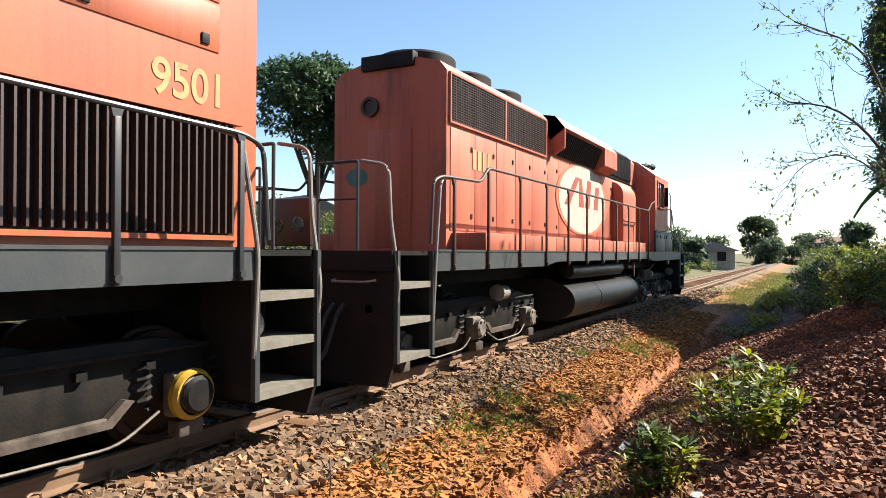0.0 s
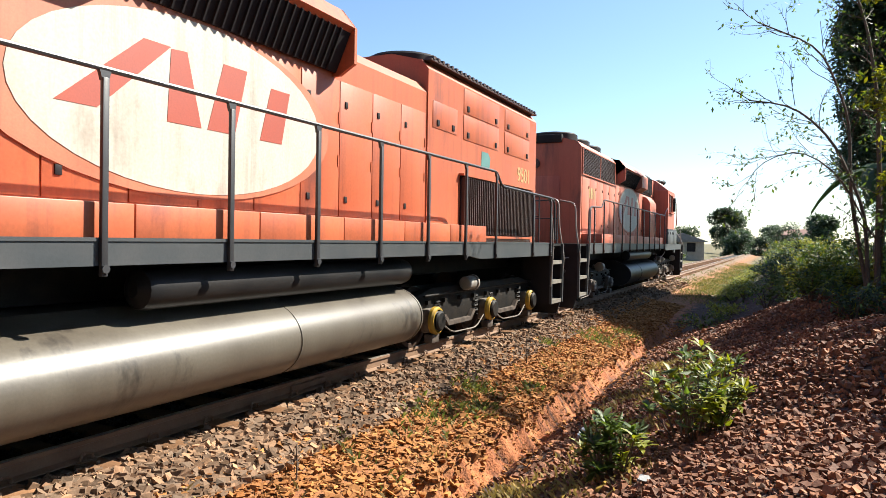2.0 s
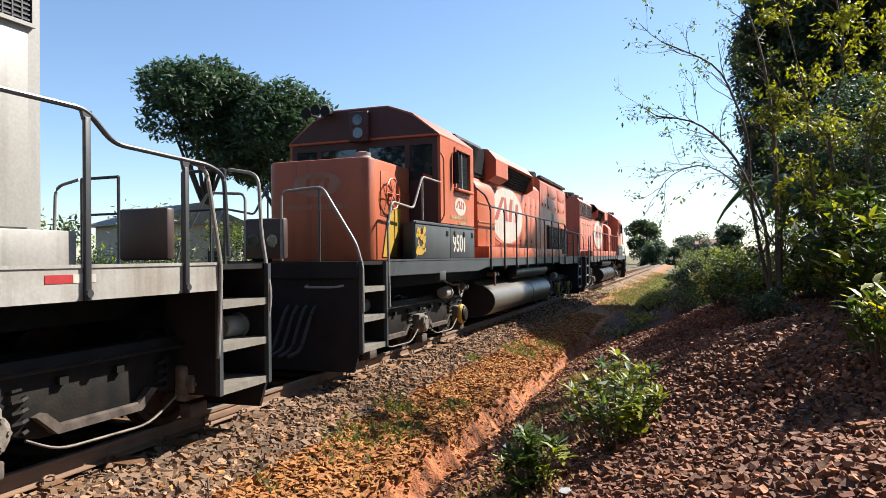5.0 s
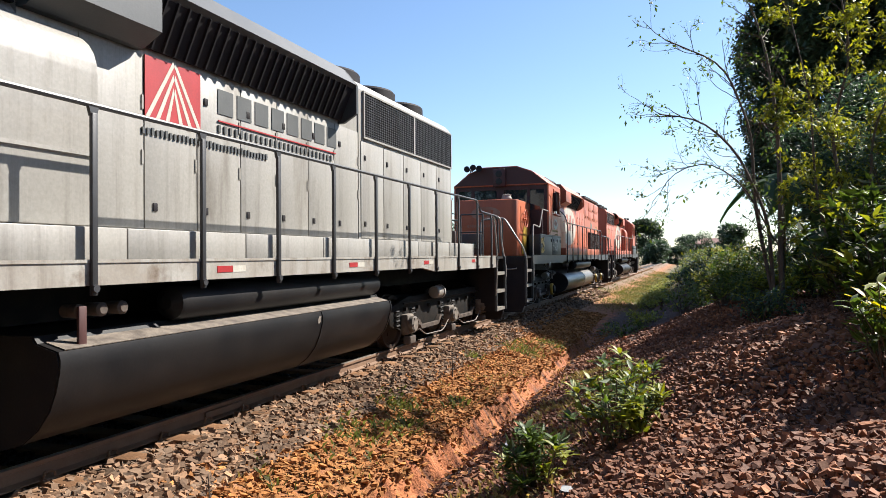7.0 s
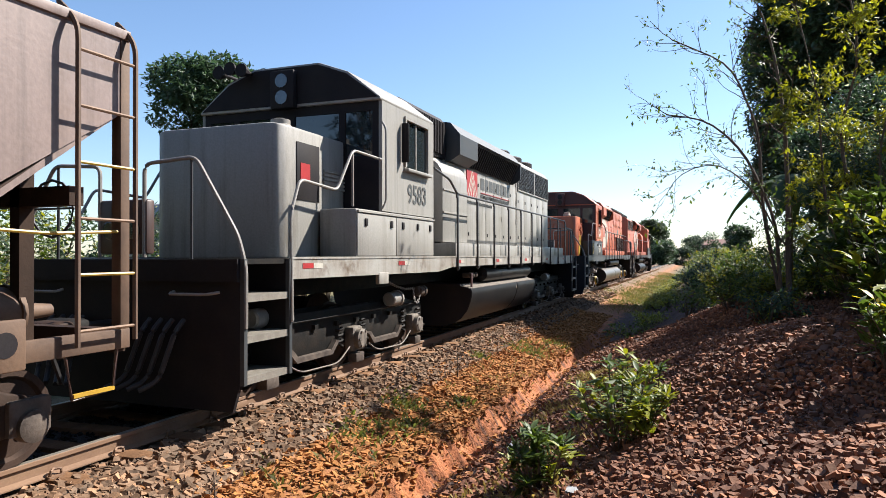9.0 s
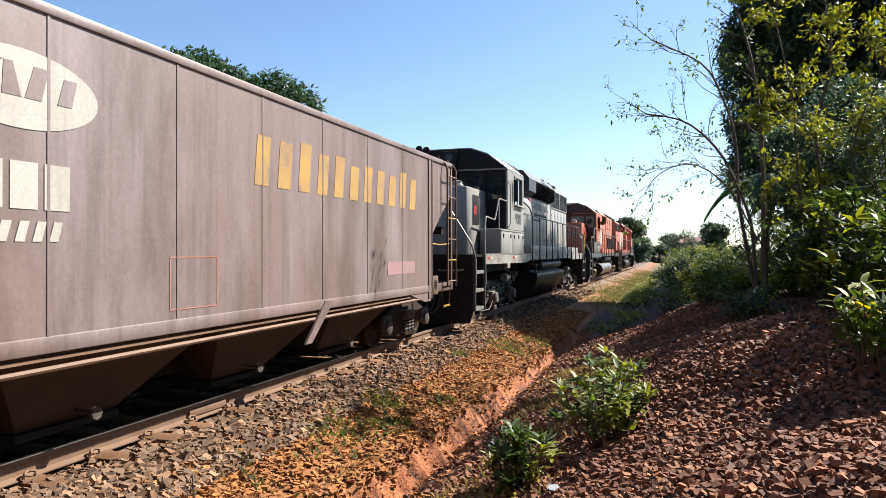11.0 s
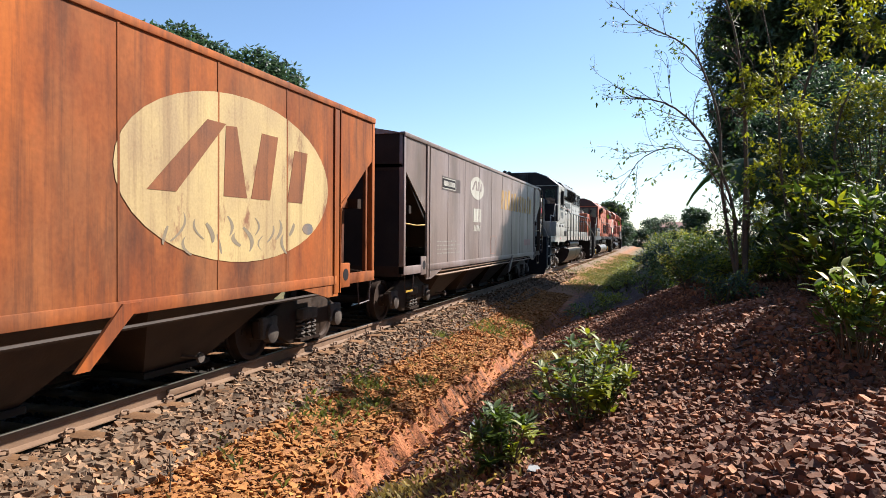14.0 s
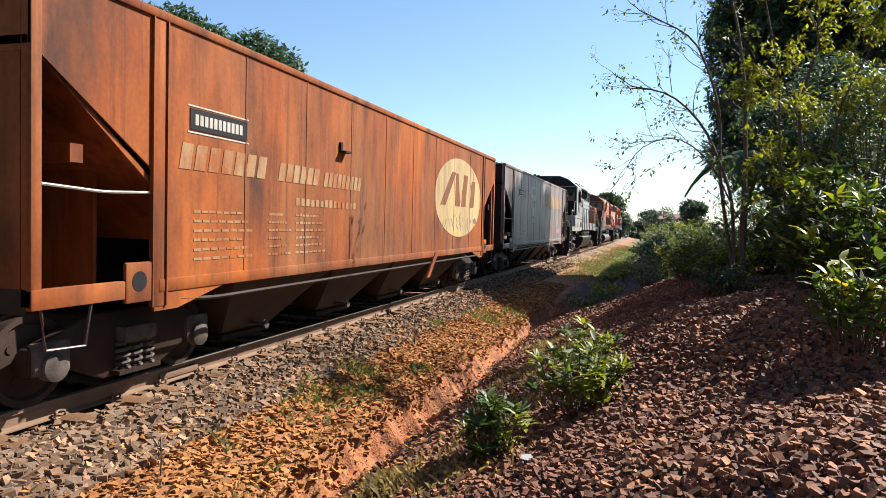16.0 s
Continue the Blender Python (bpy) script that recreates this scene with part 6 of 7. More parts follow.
def leafy_tree(name, label, base, height, crown_r, trunk_r, mat, n, leaf, seed, low=0.45, lean=(0, 0), clumps=26, squash=0.8):
    """A tapered trunk with limbs and an uneven crown of clumps."""
    rnd, rn = random.Random(seed), np.random.default_rng(seed)
    tree = tagged(new(name), label, "tree")
    tree.location = base
    bm, tips = bmesh.new(), []
    top = Vector((lean[0], lean[1], height * low))
    tube(bm, [(0, 0, -0.3), (lean[0] * 0.3 + 0.05, lean[1] * 0.3, height * low * 0.4), top], trunk_r, 9, trunk_r * 0.7)
    cs, rs = [], []
    for k in range(clumps):
        th, ph = rnd.uniform(0, 6.283), rnd.uniform(-1.0, 1.35)
        rad = crown_r * rnd.uniform(0.45, 0.85)
        c = Vector((math.cos(th) * math.cos(ph) * rad + lean[0], math.sin(th) * math.cos(ph) * rad + lean[1],
                    height - crown_r * squash + math.sin(ph) * crown_r * squash * 0.75))
        cs.append(c)
        rs.append(crown_r * rnd.uniform(0.26, 0.48))
        if k % 2 == 0:
            m = top.lerp(c, 0.5) + Vector((rnd.gauss(0, 0.2), rnd.gauss(0, 0.2), 0.1 * crown_r))
            tube(bm, [top, m, c], trunk_r * 0.45, 6, trunk_r * 0.08)
    part("trunk", bm, BARK, tree)
    leaf_heap("crown", cloud(rn, [tuple(c) for c in cs], rs, n), leaf, mat, seed + 1, parent=tree, aspect=0.42)
    return tree


def bare_tree(label, base, seed, stems, leaf_mat, leaves, leaf=0.12):
    """Several thin stems with open, arching twigs and sparse leaves."""
    rnd = random.Random(seed)
    tree = tagged(new("sparse_tree"), label, "tree")
    tree.location = base
    tips = []
    bm = bmesh.new()
    for pts, r in stems:
        pts = [Vector(p) for p in pts]
        tube(bm, bent(pts, 0.4, 3), r, 7, r * 0.35)
        for k in range(1, len(pts)):
            for j in range(5):
                a = pts[k - 1].lerp(pts[k], rnd.uniform(0.3, 1.0))
                d = (pts[k] - pts[k - 1]).normalized() + Vector((rnd.gauss(-0.25, 0.6), rnd.gauss(0, 0.6), rnd.gauss(0.1, 0.4)))
                limb(bm, a, d, rnd.uniform(0.4, 0.8), max(r * 0.22, 0.005), 2, rnd, tips, 0.3, 2, 0.0)
    part("trunk", bm, TWIG, tree)
    rn = np.random.default_rng(seed)
    pts = np.array([tuple(p) for p, d in tips])
    pick = rn.choice(len(pts), leaves)
    leaf_heap("leafage", pts[pick] + rn.normal(0, 0.05, (leaves, 3)), leaf, leaf_mat, seed + 2, parent=tree, droop=0.7, aspect=0.45)
    return tree


def G(x, y, dz=0.0):
    return (x, y, float(gz(x, y)) + dz)


# open tree with arching twigs on the bank
bare_tree("sparse multi-stemmed tree with arching bare twigs and few leaves", G(7.0, 13.2), 21, [
    ([(0, 0, -0.1), (-0.1, 0, 1.6), (-0.6, -0.1, 2.8), (-1.2, -0.2, 3.4), (-1.9, -0.4, 3.5)], 0.035),
    ([(0, 0, 0), (-0.3, 0.1, 1.8), (-0.35, 0.1, 3.2), (-0.8, 0.0, 4.4), (-1.8, -0.2, 4.9)], 0.035),
    ([(0.1, 0, 0), (0.1, 0, 2.0), (0.05, 0, 3.4), (-0.1, 0.1, 4.6), (-0.3, 0.1, 5.3)], 0.05),
    ([(0.0, 0, 1.2), (-0.5, -0.2, 2.2), (-1.1, -0.3, 2.65), (-1.75, -0.4, 2.4), (-2.0, -0.4, 1.85)], 0.016)], LEAF_MID, 1400, 0.09)
bare_tree("thin crooked tree with yellow-green leaves", G(7.9, 12.9), 22, [
    ([(0, 0, -0.1), (0.15, 0, 1.5), (-0.05, 0.1, 3.0), (0.25, 0, 4.2), (0.1, 0, 5.3)], 0.04),
    ([(0.1, 0, 0.2), (0.5, 0.1, 1.6), (0.55, 0, 3.0), (1.2, 0, 4.4)], 0.03),
    ([(0, 0, 0.5), (-0.3, 0, 2.0), (-0.35, 0.1, 3.6), (-0.7, 0, 5.2)], 0.028)], LEAF_LIME, 5200, 0.11)
bare_tree("thin crooked tree with yellow-green leaves", G(9.6, 12.6), 23, [
    ([(0, 0, -0.1), (-0.15, 0, 1.8), (0.1, 0, 3.6), (-0.2, 0, 5.6)], 0.035),
    ([(0.1, 0, 0.2), (0.6, 0, 2.0), (0.7, 0, 4.2)], 0.03)], LEAF_LIME, 5600, 0.11)
# dark dense trees behind
leafy_tree("mango_tree", "large dense dark-green mango tree", G(14.2, 31.5), 16.0, 5.2, 0.3, LEAF_DARK, 80000, 0.30, 31, low=0.2, squash=1.2, clumps=46)
leafy_tree("mango_tree", "tall dense dark-green tree above the bank", G(10.7, 33.2), 15.6, 3.3, 0.25, LEAF_DARK, 84000, 0.28, 33, low=0.15, squash=2.25, clumps=64)
leafy_tree("dark_tree", "small dense dark-green tree behind the thin stems", G(8.9, 16.3), 4.5, 1.55, 0.09, LEAF_DARK, 17000, 0.13, 34, low=0.3, squash=1.25, clumps=38)


def shrub(label, base, radius, height, mat, n, leaf, seed, name="shrub", aspect=0.36, droop=0.1, clumps=9):
    rn, rnd = np.random.default_rng(seed), random.Random(seed)
    sh = tagged(new(name), label, "shrub")
    sh.location = base
    bm, tips, cs, rs = bmesh.new(), [], [], []
    for k in range(clumps):
        a = rnd.uniform(0, 6.283)
        q = radius * rnd.uniform(0.1, 0.75)
        p = Vector((q * math.cos(a), q * math.sin(a), height * rnd.uniform(0.3, 0.82)))
        tube(bm, [(0.1 * p.x, 0.1 * p.y, -0.05), (p.x * 0.5, p.y * 0.5, p.z * 0.6), p], 0.012 + radius * 0.01, 5, 0.006)
        cs.append(tuple(p))
        rs.append(radius * rnd.uniform(0.25, 0.45))
    stuff(part("stem", bm, TWIG, sh))
    pts = cloud(rn, cs, rs, n, 0.2)
    pts[:, 2] = np.maximum(pts[:, 2], 0.03)
    k = int(n * 0.84)
    leaf_heap("leafage", pts[:k], leaf, mat, seed + 1, parent=sh, aspect=aspect, droop=droop)
    # the remaining leaves sit slightly further out, in lime green
    leaf_heap("young_leafage", pts[k:] * (1.04, 1.04, 1.06), leaf, LEAF_LIME, seed + 2, parent=sh, aspect=aspect, droop=droop)
    return sh


for i, (x, y, r, h, m) in enumerate(((9.2, 13.6, 1.2, 4.2, LEAF_DARK), (10.3, 13.0, 1.3, 4.6, LEAF_DARK), (8.5, 14.8, 1.0, 3.0, LEAF_DARK), (10.9, 14.8, 1.5, 5.0, LEAF_MID), (11.6, 12.2, 1.3, 4.0, LEAF_DARK))):
    shrub("tall tangled thicket at the edge of the bank", G(x, y), r, h, m, 6500, 0.10, 80 + i, name="thicket", clumps=34)


def leafy_bush(label, base, radius, height, seed, n_shoots, leaf, mats):
    """Upright shoots, each ending in a whorl of long leaves."""
    rnd = random.Random(seed)
    b = tagged(new("bush"), label, "bush")
    b.location = base
    P = {id(m): [] for m in mats}
    A = {id(m): [] for m in mats}
    bm = bmesh.new()
    for k in range(n_shoots):
        a, q = rnd.uniform(0, 6.283), radius * math.sqrt(rnd.random())
        h = height * (1 - 0.3 * (q / radius) ** 2) * rnd.choice((0.35, 0.55, 0.75, 0.9, 1.1)) * rnd.uniform(0.85, 1.1)
        top = Vector((q * math.cos(a), q * math.sin(a), h))
        foot = Vector((top.x * 0.45, top.y * 0.45, -0.05))
        mid = foot.lerp(top, 0.5) + Vector((rnd.gauss(0, 0.03), rnd.gauss(0, 0.03), 0.04))
        tube(bm, [foot, mid, top], 0.007, 4, 0.004)
        m = mats[0] if rnd.random() < 0.55 else mats[rnd.randrange(len(mats))]
        for j in range(rnd.randint(7, 12)):
            f = rnd.uniform(0.55, 1.0)
            p = mid.lerp(top, f) if f > 0.6 else foot.lerp(top, 0.5)
            th = rnd.uniform(0, 6.283)
            P[id(m)].append(tuple(p))
            A[id(m)].append((math.cos(th), math.sin(th), rnd.uniform(0.0, 0.9)))
    stuff(part("stem", bm, TWIG, b))
    single = 110
    for m in mats:
        pts, al = P[id(m)], np.array(A[id(m)])
        if not pts:
            continue
        base_leaf = None
        for p, d in list(zip(pts, al))[:single]:
            if base_leaf is None:
                bl = bmesh.new()
                rows = []
                for t, w, z in ((0.0, 0.02, 0.0), (0.3, 0.15, 0.03), (0.65, 0.15, 0.02), (1.0, 0.01, -0.10)):
                    rows.append([bl.verts.new((t, s * w, z + (0.03 if s else 0))) for s in (-1, 0, 1)])
                for u, v in zip(rows, rows[1:]):
                    for j in range(2):
                        bl.faces.new((u[j], u[j + 1], v[j + 1], v[j]))
                o = base_leaf = part("leaf", bl, m, b)
            else:
                o = again(base_leaf, (0, 0, 0))
            q = (Vector(d) + Vector((rnd.gauss(0, 0.2), rnd.gauss(0, 0.2), rnd.gauss(0, 0.2)))).to_track_quat("X", "Z")
            s = leaf * rnd.uniform(0.7, 1.25)
            o.matrix_basis = Matrix.LocRotScale(Vector(p), q, (s, s, s))
        if len(pts) > single:
            leaf_heap("leafage", pts[single:], leaf, m, seed + 3, parent=b, aspect=0.30, droop=0.05, along=al[single:])
    return b


leafy_bush("low bush with long glossy green leaves beside the ditch", G(4.42, 5.35), 0.30, 0.46, 41, 36, 0.13, [LEAF_MID, LEAF_LIME, LEAF_MID])
leafy_bush("bushy shrub with long green and yellowish leaves on the bank", G(4.95, 6.25), 0.46, 0.62, 42, 54, 0.14, [LEAF_MID, LEAF_LIME, LEAF_LIME])
leafy_bush("small straggly bush behind the larger one", G(5.0, 7.3), 0.34, 0.55, 43, 36, 0.13, [LEAF_LIME, LEAF_MID])
# large-leaved plants by the mound
leafy_bush("tall plant with strap-like yellow-green leaves", G(7.75, 9.3), 0.85, 1.45, 44, 170, 0.24, [LEAF_MID, LEAF_LIME, LEAF_MID])
leafy_bush("plant with broad yellowing leaves", G(7.15, 6.2), 0.40, 0.66, 45, 54, 0.17, [LEAF_MID, LEAF_LIME, LEAF_YELLOW])
leafy_bush("plant with long dark green leaves at the edge of the bank", G(7.55, 7.7), 0.55, 1.0, 48, 80, 0.20, [LEAF_MID, LEAF_MID, LEAF_LIME])
leafy_bush("tall plant with strap-like green leaves", G(9.2, 10.4), 0.9, 1.6, 46, 160, 0.24, [LEAF_MID, LEAF_LIME])
leafy_bush("plant with broad yellowing leaves", G(8.9, 7.6), 0.6, 0.9, 47, 40, 0.26, [LEAF_LIME, LEAF_MID])


def banana_plant(label, base, seed, n, height):
    rnd = random.Random(seed)
    plant = tagged(new("banana_plant"), label, "banana plant")
    plant.location = base
    part("stem", tube(bmesh.new(), [(0, 0, -0.1), (0.02, 0, height * 0.5), (0, 0.03, height * 0.8)], 0.09, 9, 0.05), GRASS_DRY, plant)
    for k in range(n):
        a = 6.283 * k / n + rnd.uniform(-0.4, 0.4)
        L = rnd.uniform(0.8, 1.25)
        out = Vector((math.cos(a), math.sin(a), 0))
        rise = rnd.uniform(0.15, 0.8)
        spine = [Vector((0, 0, height * 0.75)) + out * (L * t) + Vector((0, 0, L * (rise * t * 1.6 - 1.15 * t * t))) for t in np.linspace(0, 1, 9)]
        side = out.cross(Vector((0, 0, 1)))
        bm = bmesh.new()
        rows = []
        for i, p in enumerate(spine):
            w = 0.20 * math.sin(math.pi * min(1, (i / 8) * 0.86 + 0.08)) * (0 if i == 0 else 1) + 0.015
            rows.append([bm.verts.new(p + side * w * s + Vector((0, 0, 0.05 - abs(s) * 0.07 + rnd.uniform(-0.02, 0.02)))) for s in (-1, -0.5, 0, 0.5, 1)])
        for u, v in zip(rows, rows[1:]):
            for j in range(4):
                bm.faces.new((u[j], u[j + 1], v[j + 1], v[j]))
        leaf = part("leaf", bm, LEAF_BANANA, plant)
    return plant


banana_plant("banana plant with broad arching leaves", G(7.3, 15.0), 51, 6, 3.1)
banana_plant("banana plant with broad arching leaves", G(8.1, 15.4), 52, 7, 2.2)
banana_plant("young banana plant among the shrubs", G(8.3, 14.0), 53, 6, 1.5)
# shrubs along the bank
rs = random.Random(9)
for i in range(46):
    y = 14.2 + 30 * (i / 46) ** 1.25
    x = 5.1 + rs.uniform(0.0, 4.2) * (0.55 + 0.45 * min(1, (y - 14) / 12))
    if y < 17:
        x = max(x, 6.2)
    h = rs.uniform(0.55, 1.25) * (0.8 if x < 5.9 else 1.15)
    mat = (LEAF_MID, LEAF_LIME, LEAF_MID, LEAF_BLUE)[i % 4]
    shrub("tangled green shrub on the bank", G(x, y), rs.uniform(0.6, 1.1), h, mat, int(900 if y < 22 else 550), 0.11 if y < 22 else 0.17, 100 + i)
for i in range(16):
    x, y = rs.uniform(6.4, 10.5), rs.uniform(11.6, 15.5)
    shrub("dark tangled undergrowth below the trees", G(x, y), rs.uniform(0.5, 0.9), rs.uniform(0.5, 1.3), (LEAF_DARK, LEAF_MID, LEAF_LIME)[i % 3], 1100, 0.10, 200 + i)
# ground cover on the foot of the bank and far verge
for i in range(26):
    y = 17 + 1.5 * i
    shrub("low green creeper at the foot of the bank", G(4.35 + rs.uniform(-0.35, 0.5), y), rs.uniform(0.5, 0.9), rs.uniform(0.2, 0.42), (LEAF_MID, LEAF_LIME)[i % 2], 420, 0.11, 300 + i, name="creeper")


def grass(name, label, mat, spots, blade, seed):
    """Tufts of thin bent blades."""
    r = np.random.default_rng(seed)
    V, F = [], []
    for x, y, rad, n in spots:
        px, py = x + r.normal(0, rad, n), y + r.normal(0, rad * 1.4, n)
        z = gz(px, py)
        a = r.uniform(0, 6.283, n)
        L = blade * r.uniform(0.4, 1.2, n)
        b = 0.03 * L / blade + 0.002
        dx, dy = np.cos(a), np.sin(a)
        i0 = len(V)
        V += np.stack([np.stack([px - dy * b * .3, py + dx * b * .3, z - .01], 1), np.stack([px + dy * b * .3, py - dx * b * .3, z - .01], 1),
                       np.stack([px + dx * L * .3 + dy * b * .2, py + dy * L * .3 - dx * b * .2, z + L * .6], 1), np.stack([px + dx * L * .8, py + dy * L * .8, z + L * .85], 1)], 1).reshape(-1, 3).tolist()
        for k in range(n):
            j = i0 + 4 * k
            F += [(j, j + 1, j + 2), (j, j + 2, j + 3)]
    return tagged(heap(name, V, F, mat), label, "grass", kind="stuff")


rg = random.Random(4)
green = [(1.95, 8.3, 0.15, 300), (2.35, 7.4, 0.13, 200), (2.2, 14.2, 0.25, 320), (2.5, 15.6, 0.24, 280), (1.75, 12.2, 0.12, 120), (2.0, 6.9, 0.18, 200), (2.55, 9.0, 0.10, 90)]
green += [(rg.uniform(1.7, 2.7), rg.uniform(4, 16), 0.08, 10) for i in range(16)]
green += [(rg.uniform(2.2, 3.9), rg.uniform(28, 70), 0.6, 160) for i in range(70)]
grass("grass", "green weeds and grass tufts on the terrace and verge", GRASS_GREEN, green, 0.10, 61)
dry = [(rg.uniform(1.8, 2.75), rg.uniform(3, 17), 0.08, 9) for i in range(40)] + [(rg.uniform(3.6, 4.6), rg.uniform(4, 12), 0.14, 45) for i in range(40)]
dry += [(rg.uniform(2.2, 3.9), rg.uniform(26, 80), 0.6, 120) for i in range(70)] + [(rg.uniform(3.5, 4.2), rg.uniform(3.4, 5.2), 0.12, 60) for i in range(14)]
grass("dry_grass", "dry straw-coloured grass tufts", GRASS_DRY, dry, 0.09, 62)
# dry weed stalk on the terrace
bm = tube(bmesh.new(), [(0, 0, -0.05), (0.01, 0, 0.2), (-0.01, 0.01, 0.42)], 0.012, 6, 0.006)
stalk = tagged(new("dry_weed"), "dry brown weed stalk standing on the terrace", "weed")
stalk.location = G(1.95, 10.4)
part("stalk", bm, TWIG, stalk)
leaf_heap("seed_head", [(rg.gauss(0, 0.03), rg.gauss(0, 0.03), rg.uniform(0.12, 0.42)) for i in range(60)], 0.05, BARK, 63, parent=stalk)
bm = tube(bmesh.new(), [(0, 0, -0.05), (0.01, 0, 0.14), (-0.01, 0.01, 0.3)], 0.008, 6, 0.004)
stalk = tagged(new("dry_weed"), "thin dry weed stalk in the gravel", "weed")
stalk.location = G(2.05, 4.35)
part("stalk", bm, TWIG, stalk)
leaf_heap("seed_head", [(rg.gauss(0, 0.02), rg.gauss(0, 0.02), rg.uniform(0.1, 0.3)) for i in range(30)], 0.04, BARK, 64, parent=stalk)
# litter
bm = boxed(-0.035, 0.035, -0.05, 0.05, 0, 0.03, bevel=0.01)
for v in bm.verts:
    v.co += Vector((rg.gauss(0, 0.008), rg.gauss(0, 0.008), rg.gauss(0, 0.008)))
lit = tagged(part("plastic_wrapper", bm, PLASTIC), "crumpled white plastic wrapper on the stones", "litter")
lit.location = G(4.75, 4.95, 0.02)
for k, (x, y) in enumerate(((3.75, 7.1), (3.85, 7.7))):
    bm = boxed(-0.05, 0.05, -0.1, 0.1, 0, 0.03, bevel=0.01)
    for v in bm.verts:
        v.co += Vector((rg.gauss(0, 0.01), rg.gauss(0, 0.01), rg.gauss(0, 0.012)))
    lit = tagged(part("plastic_wrapper", bm, PLASTIC), "scrap of white plastic by the ditch", "litter")
    lit.location = G(x, y, 0.01)
    lit.rotation_euler = (0.2, 0.3, k)

# ---- beyond the track ----
for i in range(30):
    y = -2 + 1.9 * i
    x = -7.2 + rs.uniform(-1.2, 0.8)
    shrub("dense green hedge shrub behind the track", G(x, y), rs.uniform(1.3, 1.9), rs.uniform(2.3, 3.4), (LEAF_DARK, LEAF_DARK, LEAF_MID, LEAF_DARK)[i % 4], 1900, 0.17, 400 + i, name="hedge_shrub", clumps=16)
leafy_tree("mango_tree", "dense mango tree behind the hedge", G(-9.5, 9.0), 5.6, 2.2, 0.18, LEAF_DARK, 7000, 0.2, 71, low=0.3)
leafy_tree("mango_tree", "tall dense mango tree beyond the track", G(-18.5, 29.5), 12.0, 3.6, 0.3, LEAF_DARK, 18000, 0.36, 72, low=0.35)
leafy_tree("mango_tree", "dense mango tree beyond the track", G(-14.3, 30.2), 10.6, 3.6, 0.3, LEAF_DARK, 16000, 0.36, 73, low=0.35)

# unseen trees added behind and beside the camera to block sky light
for i, (x, y, h) in enumerate(((9.5, -8.5, 12.0), (15.0, -3.0, 12.0), (7.6, -14.0, 14.0), (14.0, -12.0, 13.5), (-7.8, -10.0, 13.0), (-11.5, -3.0, 10.0), (-8.0, -18.0, 14.0))):
    leafy_tree("mango_tree", "unseen tree added to block sky light", G(x, y), h, 4.2, 0.25, LEAF_DARK, 9000, 0.55, 90 + i, low=0.15, squash=1.4)


def house(name, label, base, w, d, h, roof_mat, turn=0):
    hs = tagged(new(name), label, "house")
    hs.location = base
    hs.rotation_euler = (0, 0, radians(turn))
    part("wall", boxed(-w / 2, w / 2, -d / 2, d / 2, -0.3, h), HOUSE_WALL, hs)
    part("roof", prism(bmesh.new(), [(-w / 2 - 0.4, h), (w / 2 + 0.4, h), (w / 2 + 0.4, h + 0.1), (0, h + w * 0.22), (-w / 2 - 0.4, h + 0.1)], -d / 2 - 0.3, d / 2 + 0.3), roof_mat, hs)
    for k in range(2):
        wf = part("window", boxed(-w * 0.3 + k * w * 0.4, -w * 0.3 + k * w * 0.4 + 1.0, -d / 2 - 0.05, -d / 2, 1.0, 2.1), BLACK, hs)
        part("sill", boxed(-w * 0.32 + k * w * 0.4, -w * 0.28 + k * w * 0.4 + 1.05, -d / 2 - 0.12, -d / 2, 0.92, 1.0), HOUSE_WALL, wf)
    return hs


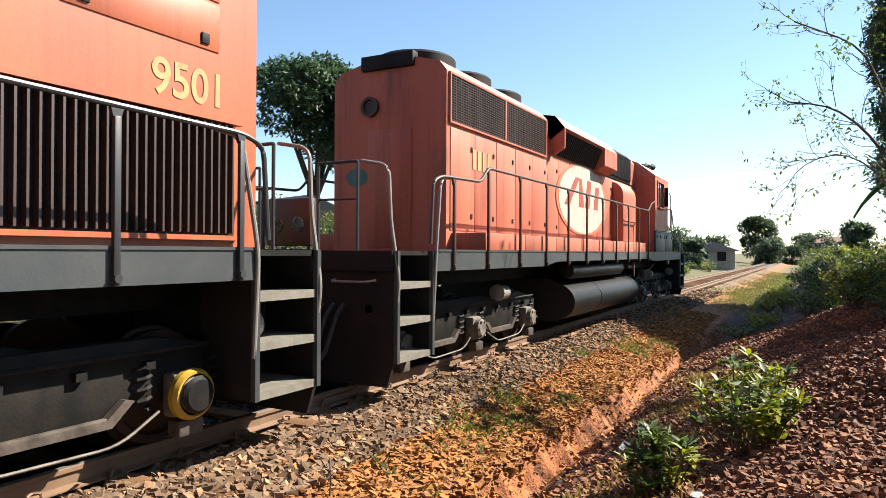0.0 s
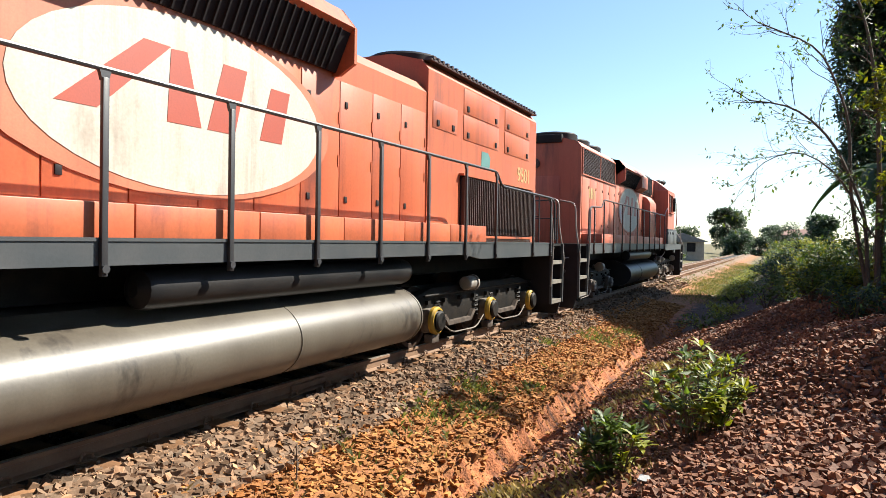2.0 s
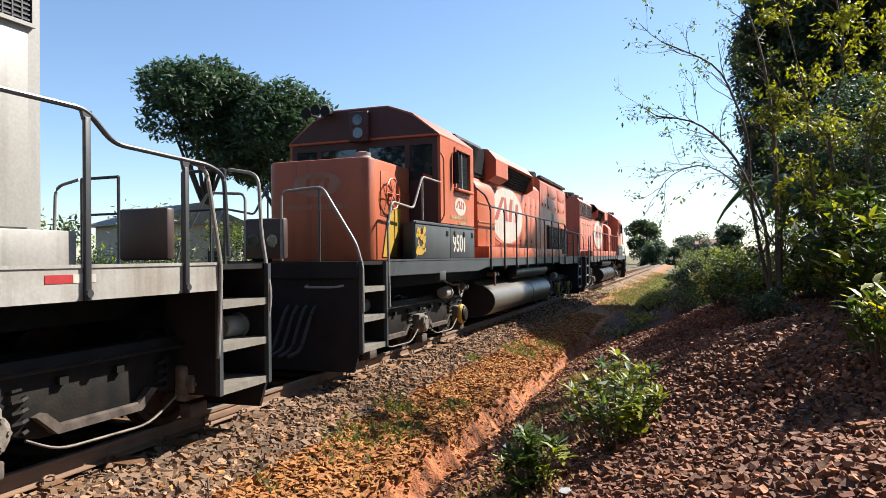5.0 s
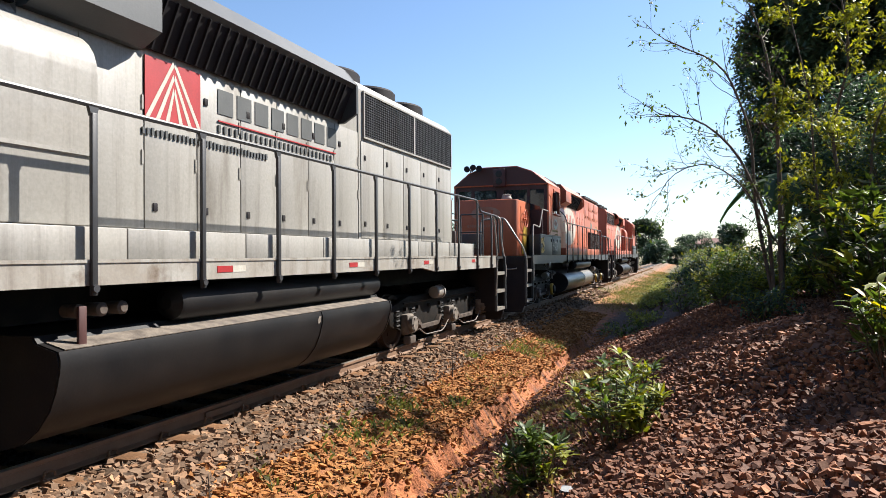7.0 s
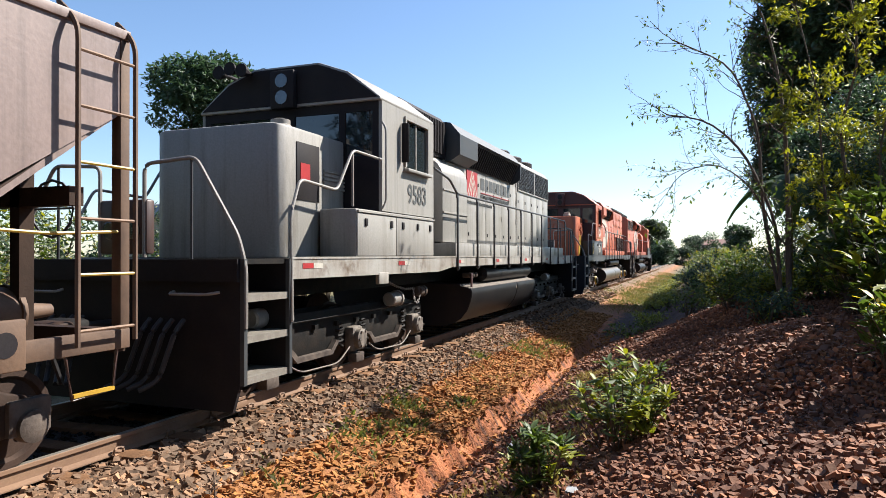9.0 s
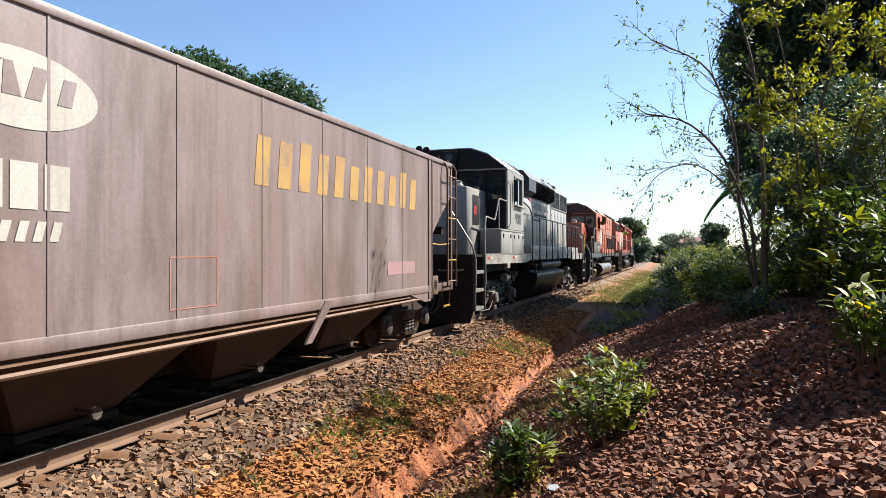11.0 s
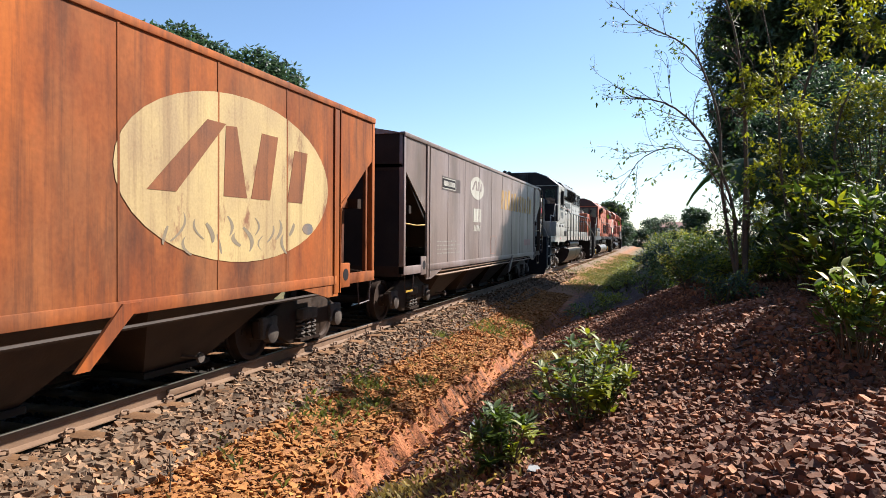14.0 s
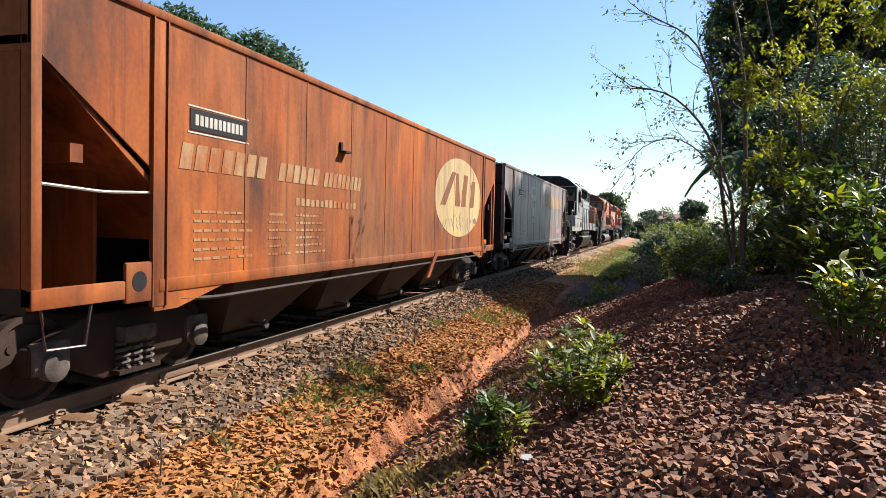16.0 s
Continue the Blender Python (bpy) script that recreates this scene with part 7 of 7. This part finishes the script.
house("house", "pale house with a grey tin roof beyond the hedge", G(-20.5, 29.0), 5.0, 6.0, 3.3, ROOF_TIN, 70)
house("house", "low white building with a tin roof far down the line", G(-5.5, 92), 5, 7, 2.2, ROOF_TIN, 10)
house("house", "far house with a red clay roof above the shrubs", G(8.7, 160), 6, 6, 3.0, ROOF_TILE, 70)
far = [(-8.5, 66, 4.5, 2.4), (-11, 74, 5.5, 3.0), (-6.5, 84, 3.6, 2.0), (-3.2, 150, 10.0, 4.4), (-0.5, 125, 4.5, 2.6), (2.5, 140, 4.2, 2.8), (-12, 110, 6, 3.5), (-17, 115, 7, 4), (-22, 105, 6.5, 4), (-8, 120, 5.0, 3), (11.9, 130, 6.2, 2.3), (7, 150, 6, 3.4), (20, 120, 8, 4.5), (26, 110, 8, 5),
       (-30, 120, 7, 5), (-38, 118, 8, 5), (4.8, 160, 6, 3.5), (11, 95, 4.5, 2.4), (-26, 80, 6, 3.6)]
for i, (x, y, h, r) in enumerate(far):
    leafy_tree("far_tree", "distant dark green tree by the line", G(x, y), h, r, 0.25, LEAF_BLUE if i % 2 else LEAF_DARK, 12000 if h > 9 else 3600, 0.55, 500 + i, low=0.08, clumps=22, squash=1.15)
for i in range(24):
    x, y = (-3.6 - rs.uniform(0, 5), 40 + 2.6 * i) if i % 2 else (5.5 + rs.uniform(0, 4), 44 + 2.8 * i)
    shrub("scrubby bush beside the far track", G(x, y), rs.uniform(0.9, 1.5), rs.uniform(0.7, 1.5), (LEAF_MID, LEAF_BLUE, LEAF_LIME)[i % 3], 500, 0.22, 600 + i)


def run_at(t):
    return float(np.interp(t, [a for a, b in RUN], [b for a, b in RUN]))


def motions():
    for thing, u, turn in TRAINS:
        walk(thing, [(t, pose(0, u + s, 0, 0, 0, turn)) for t, s in RUN])
    steps = [i * 0.12 for i in range(133)] + [16.0]
    back = {o.name for o in loco_lead.children_recursive}
    for w, y, r in WHEELS:
        d = 1 if w.name in back else -1
        walk(w, [(min(t, 16.0), pose(0, y, r + RAIL_Z, math.degrees(d * run_at(min(t, 16.0)) / r))) for t in steps])


motions()
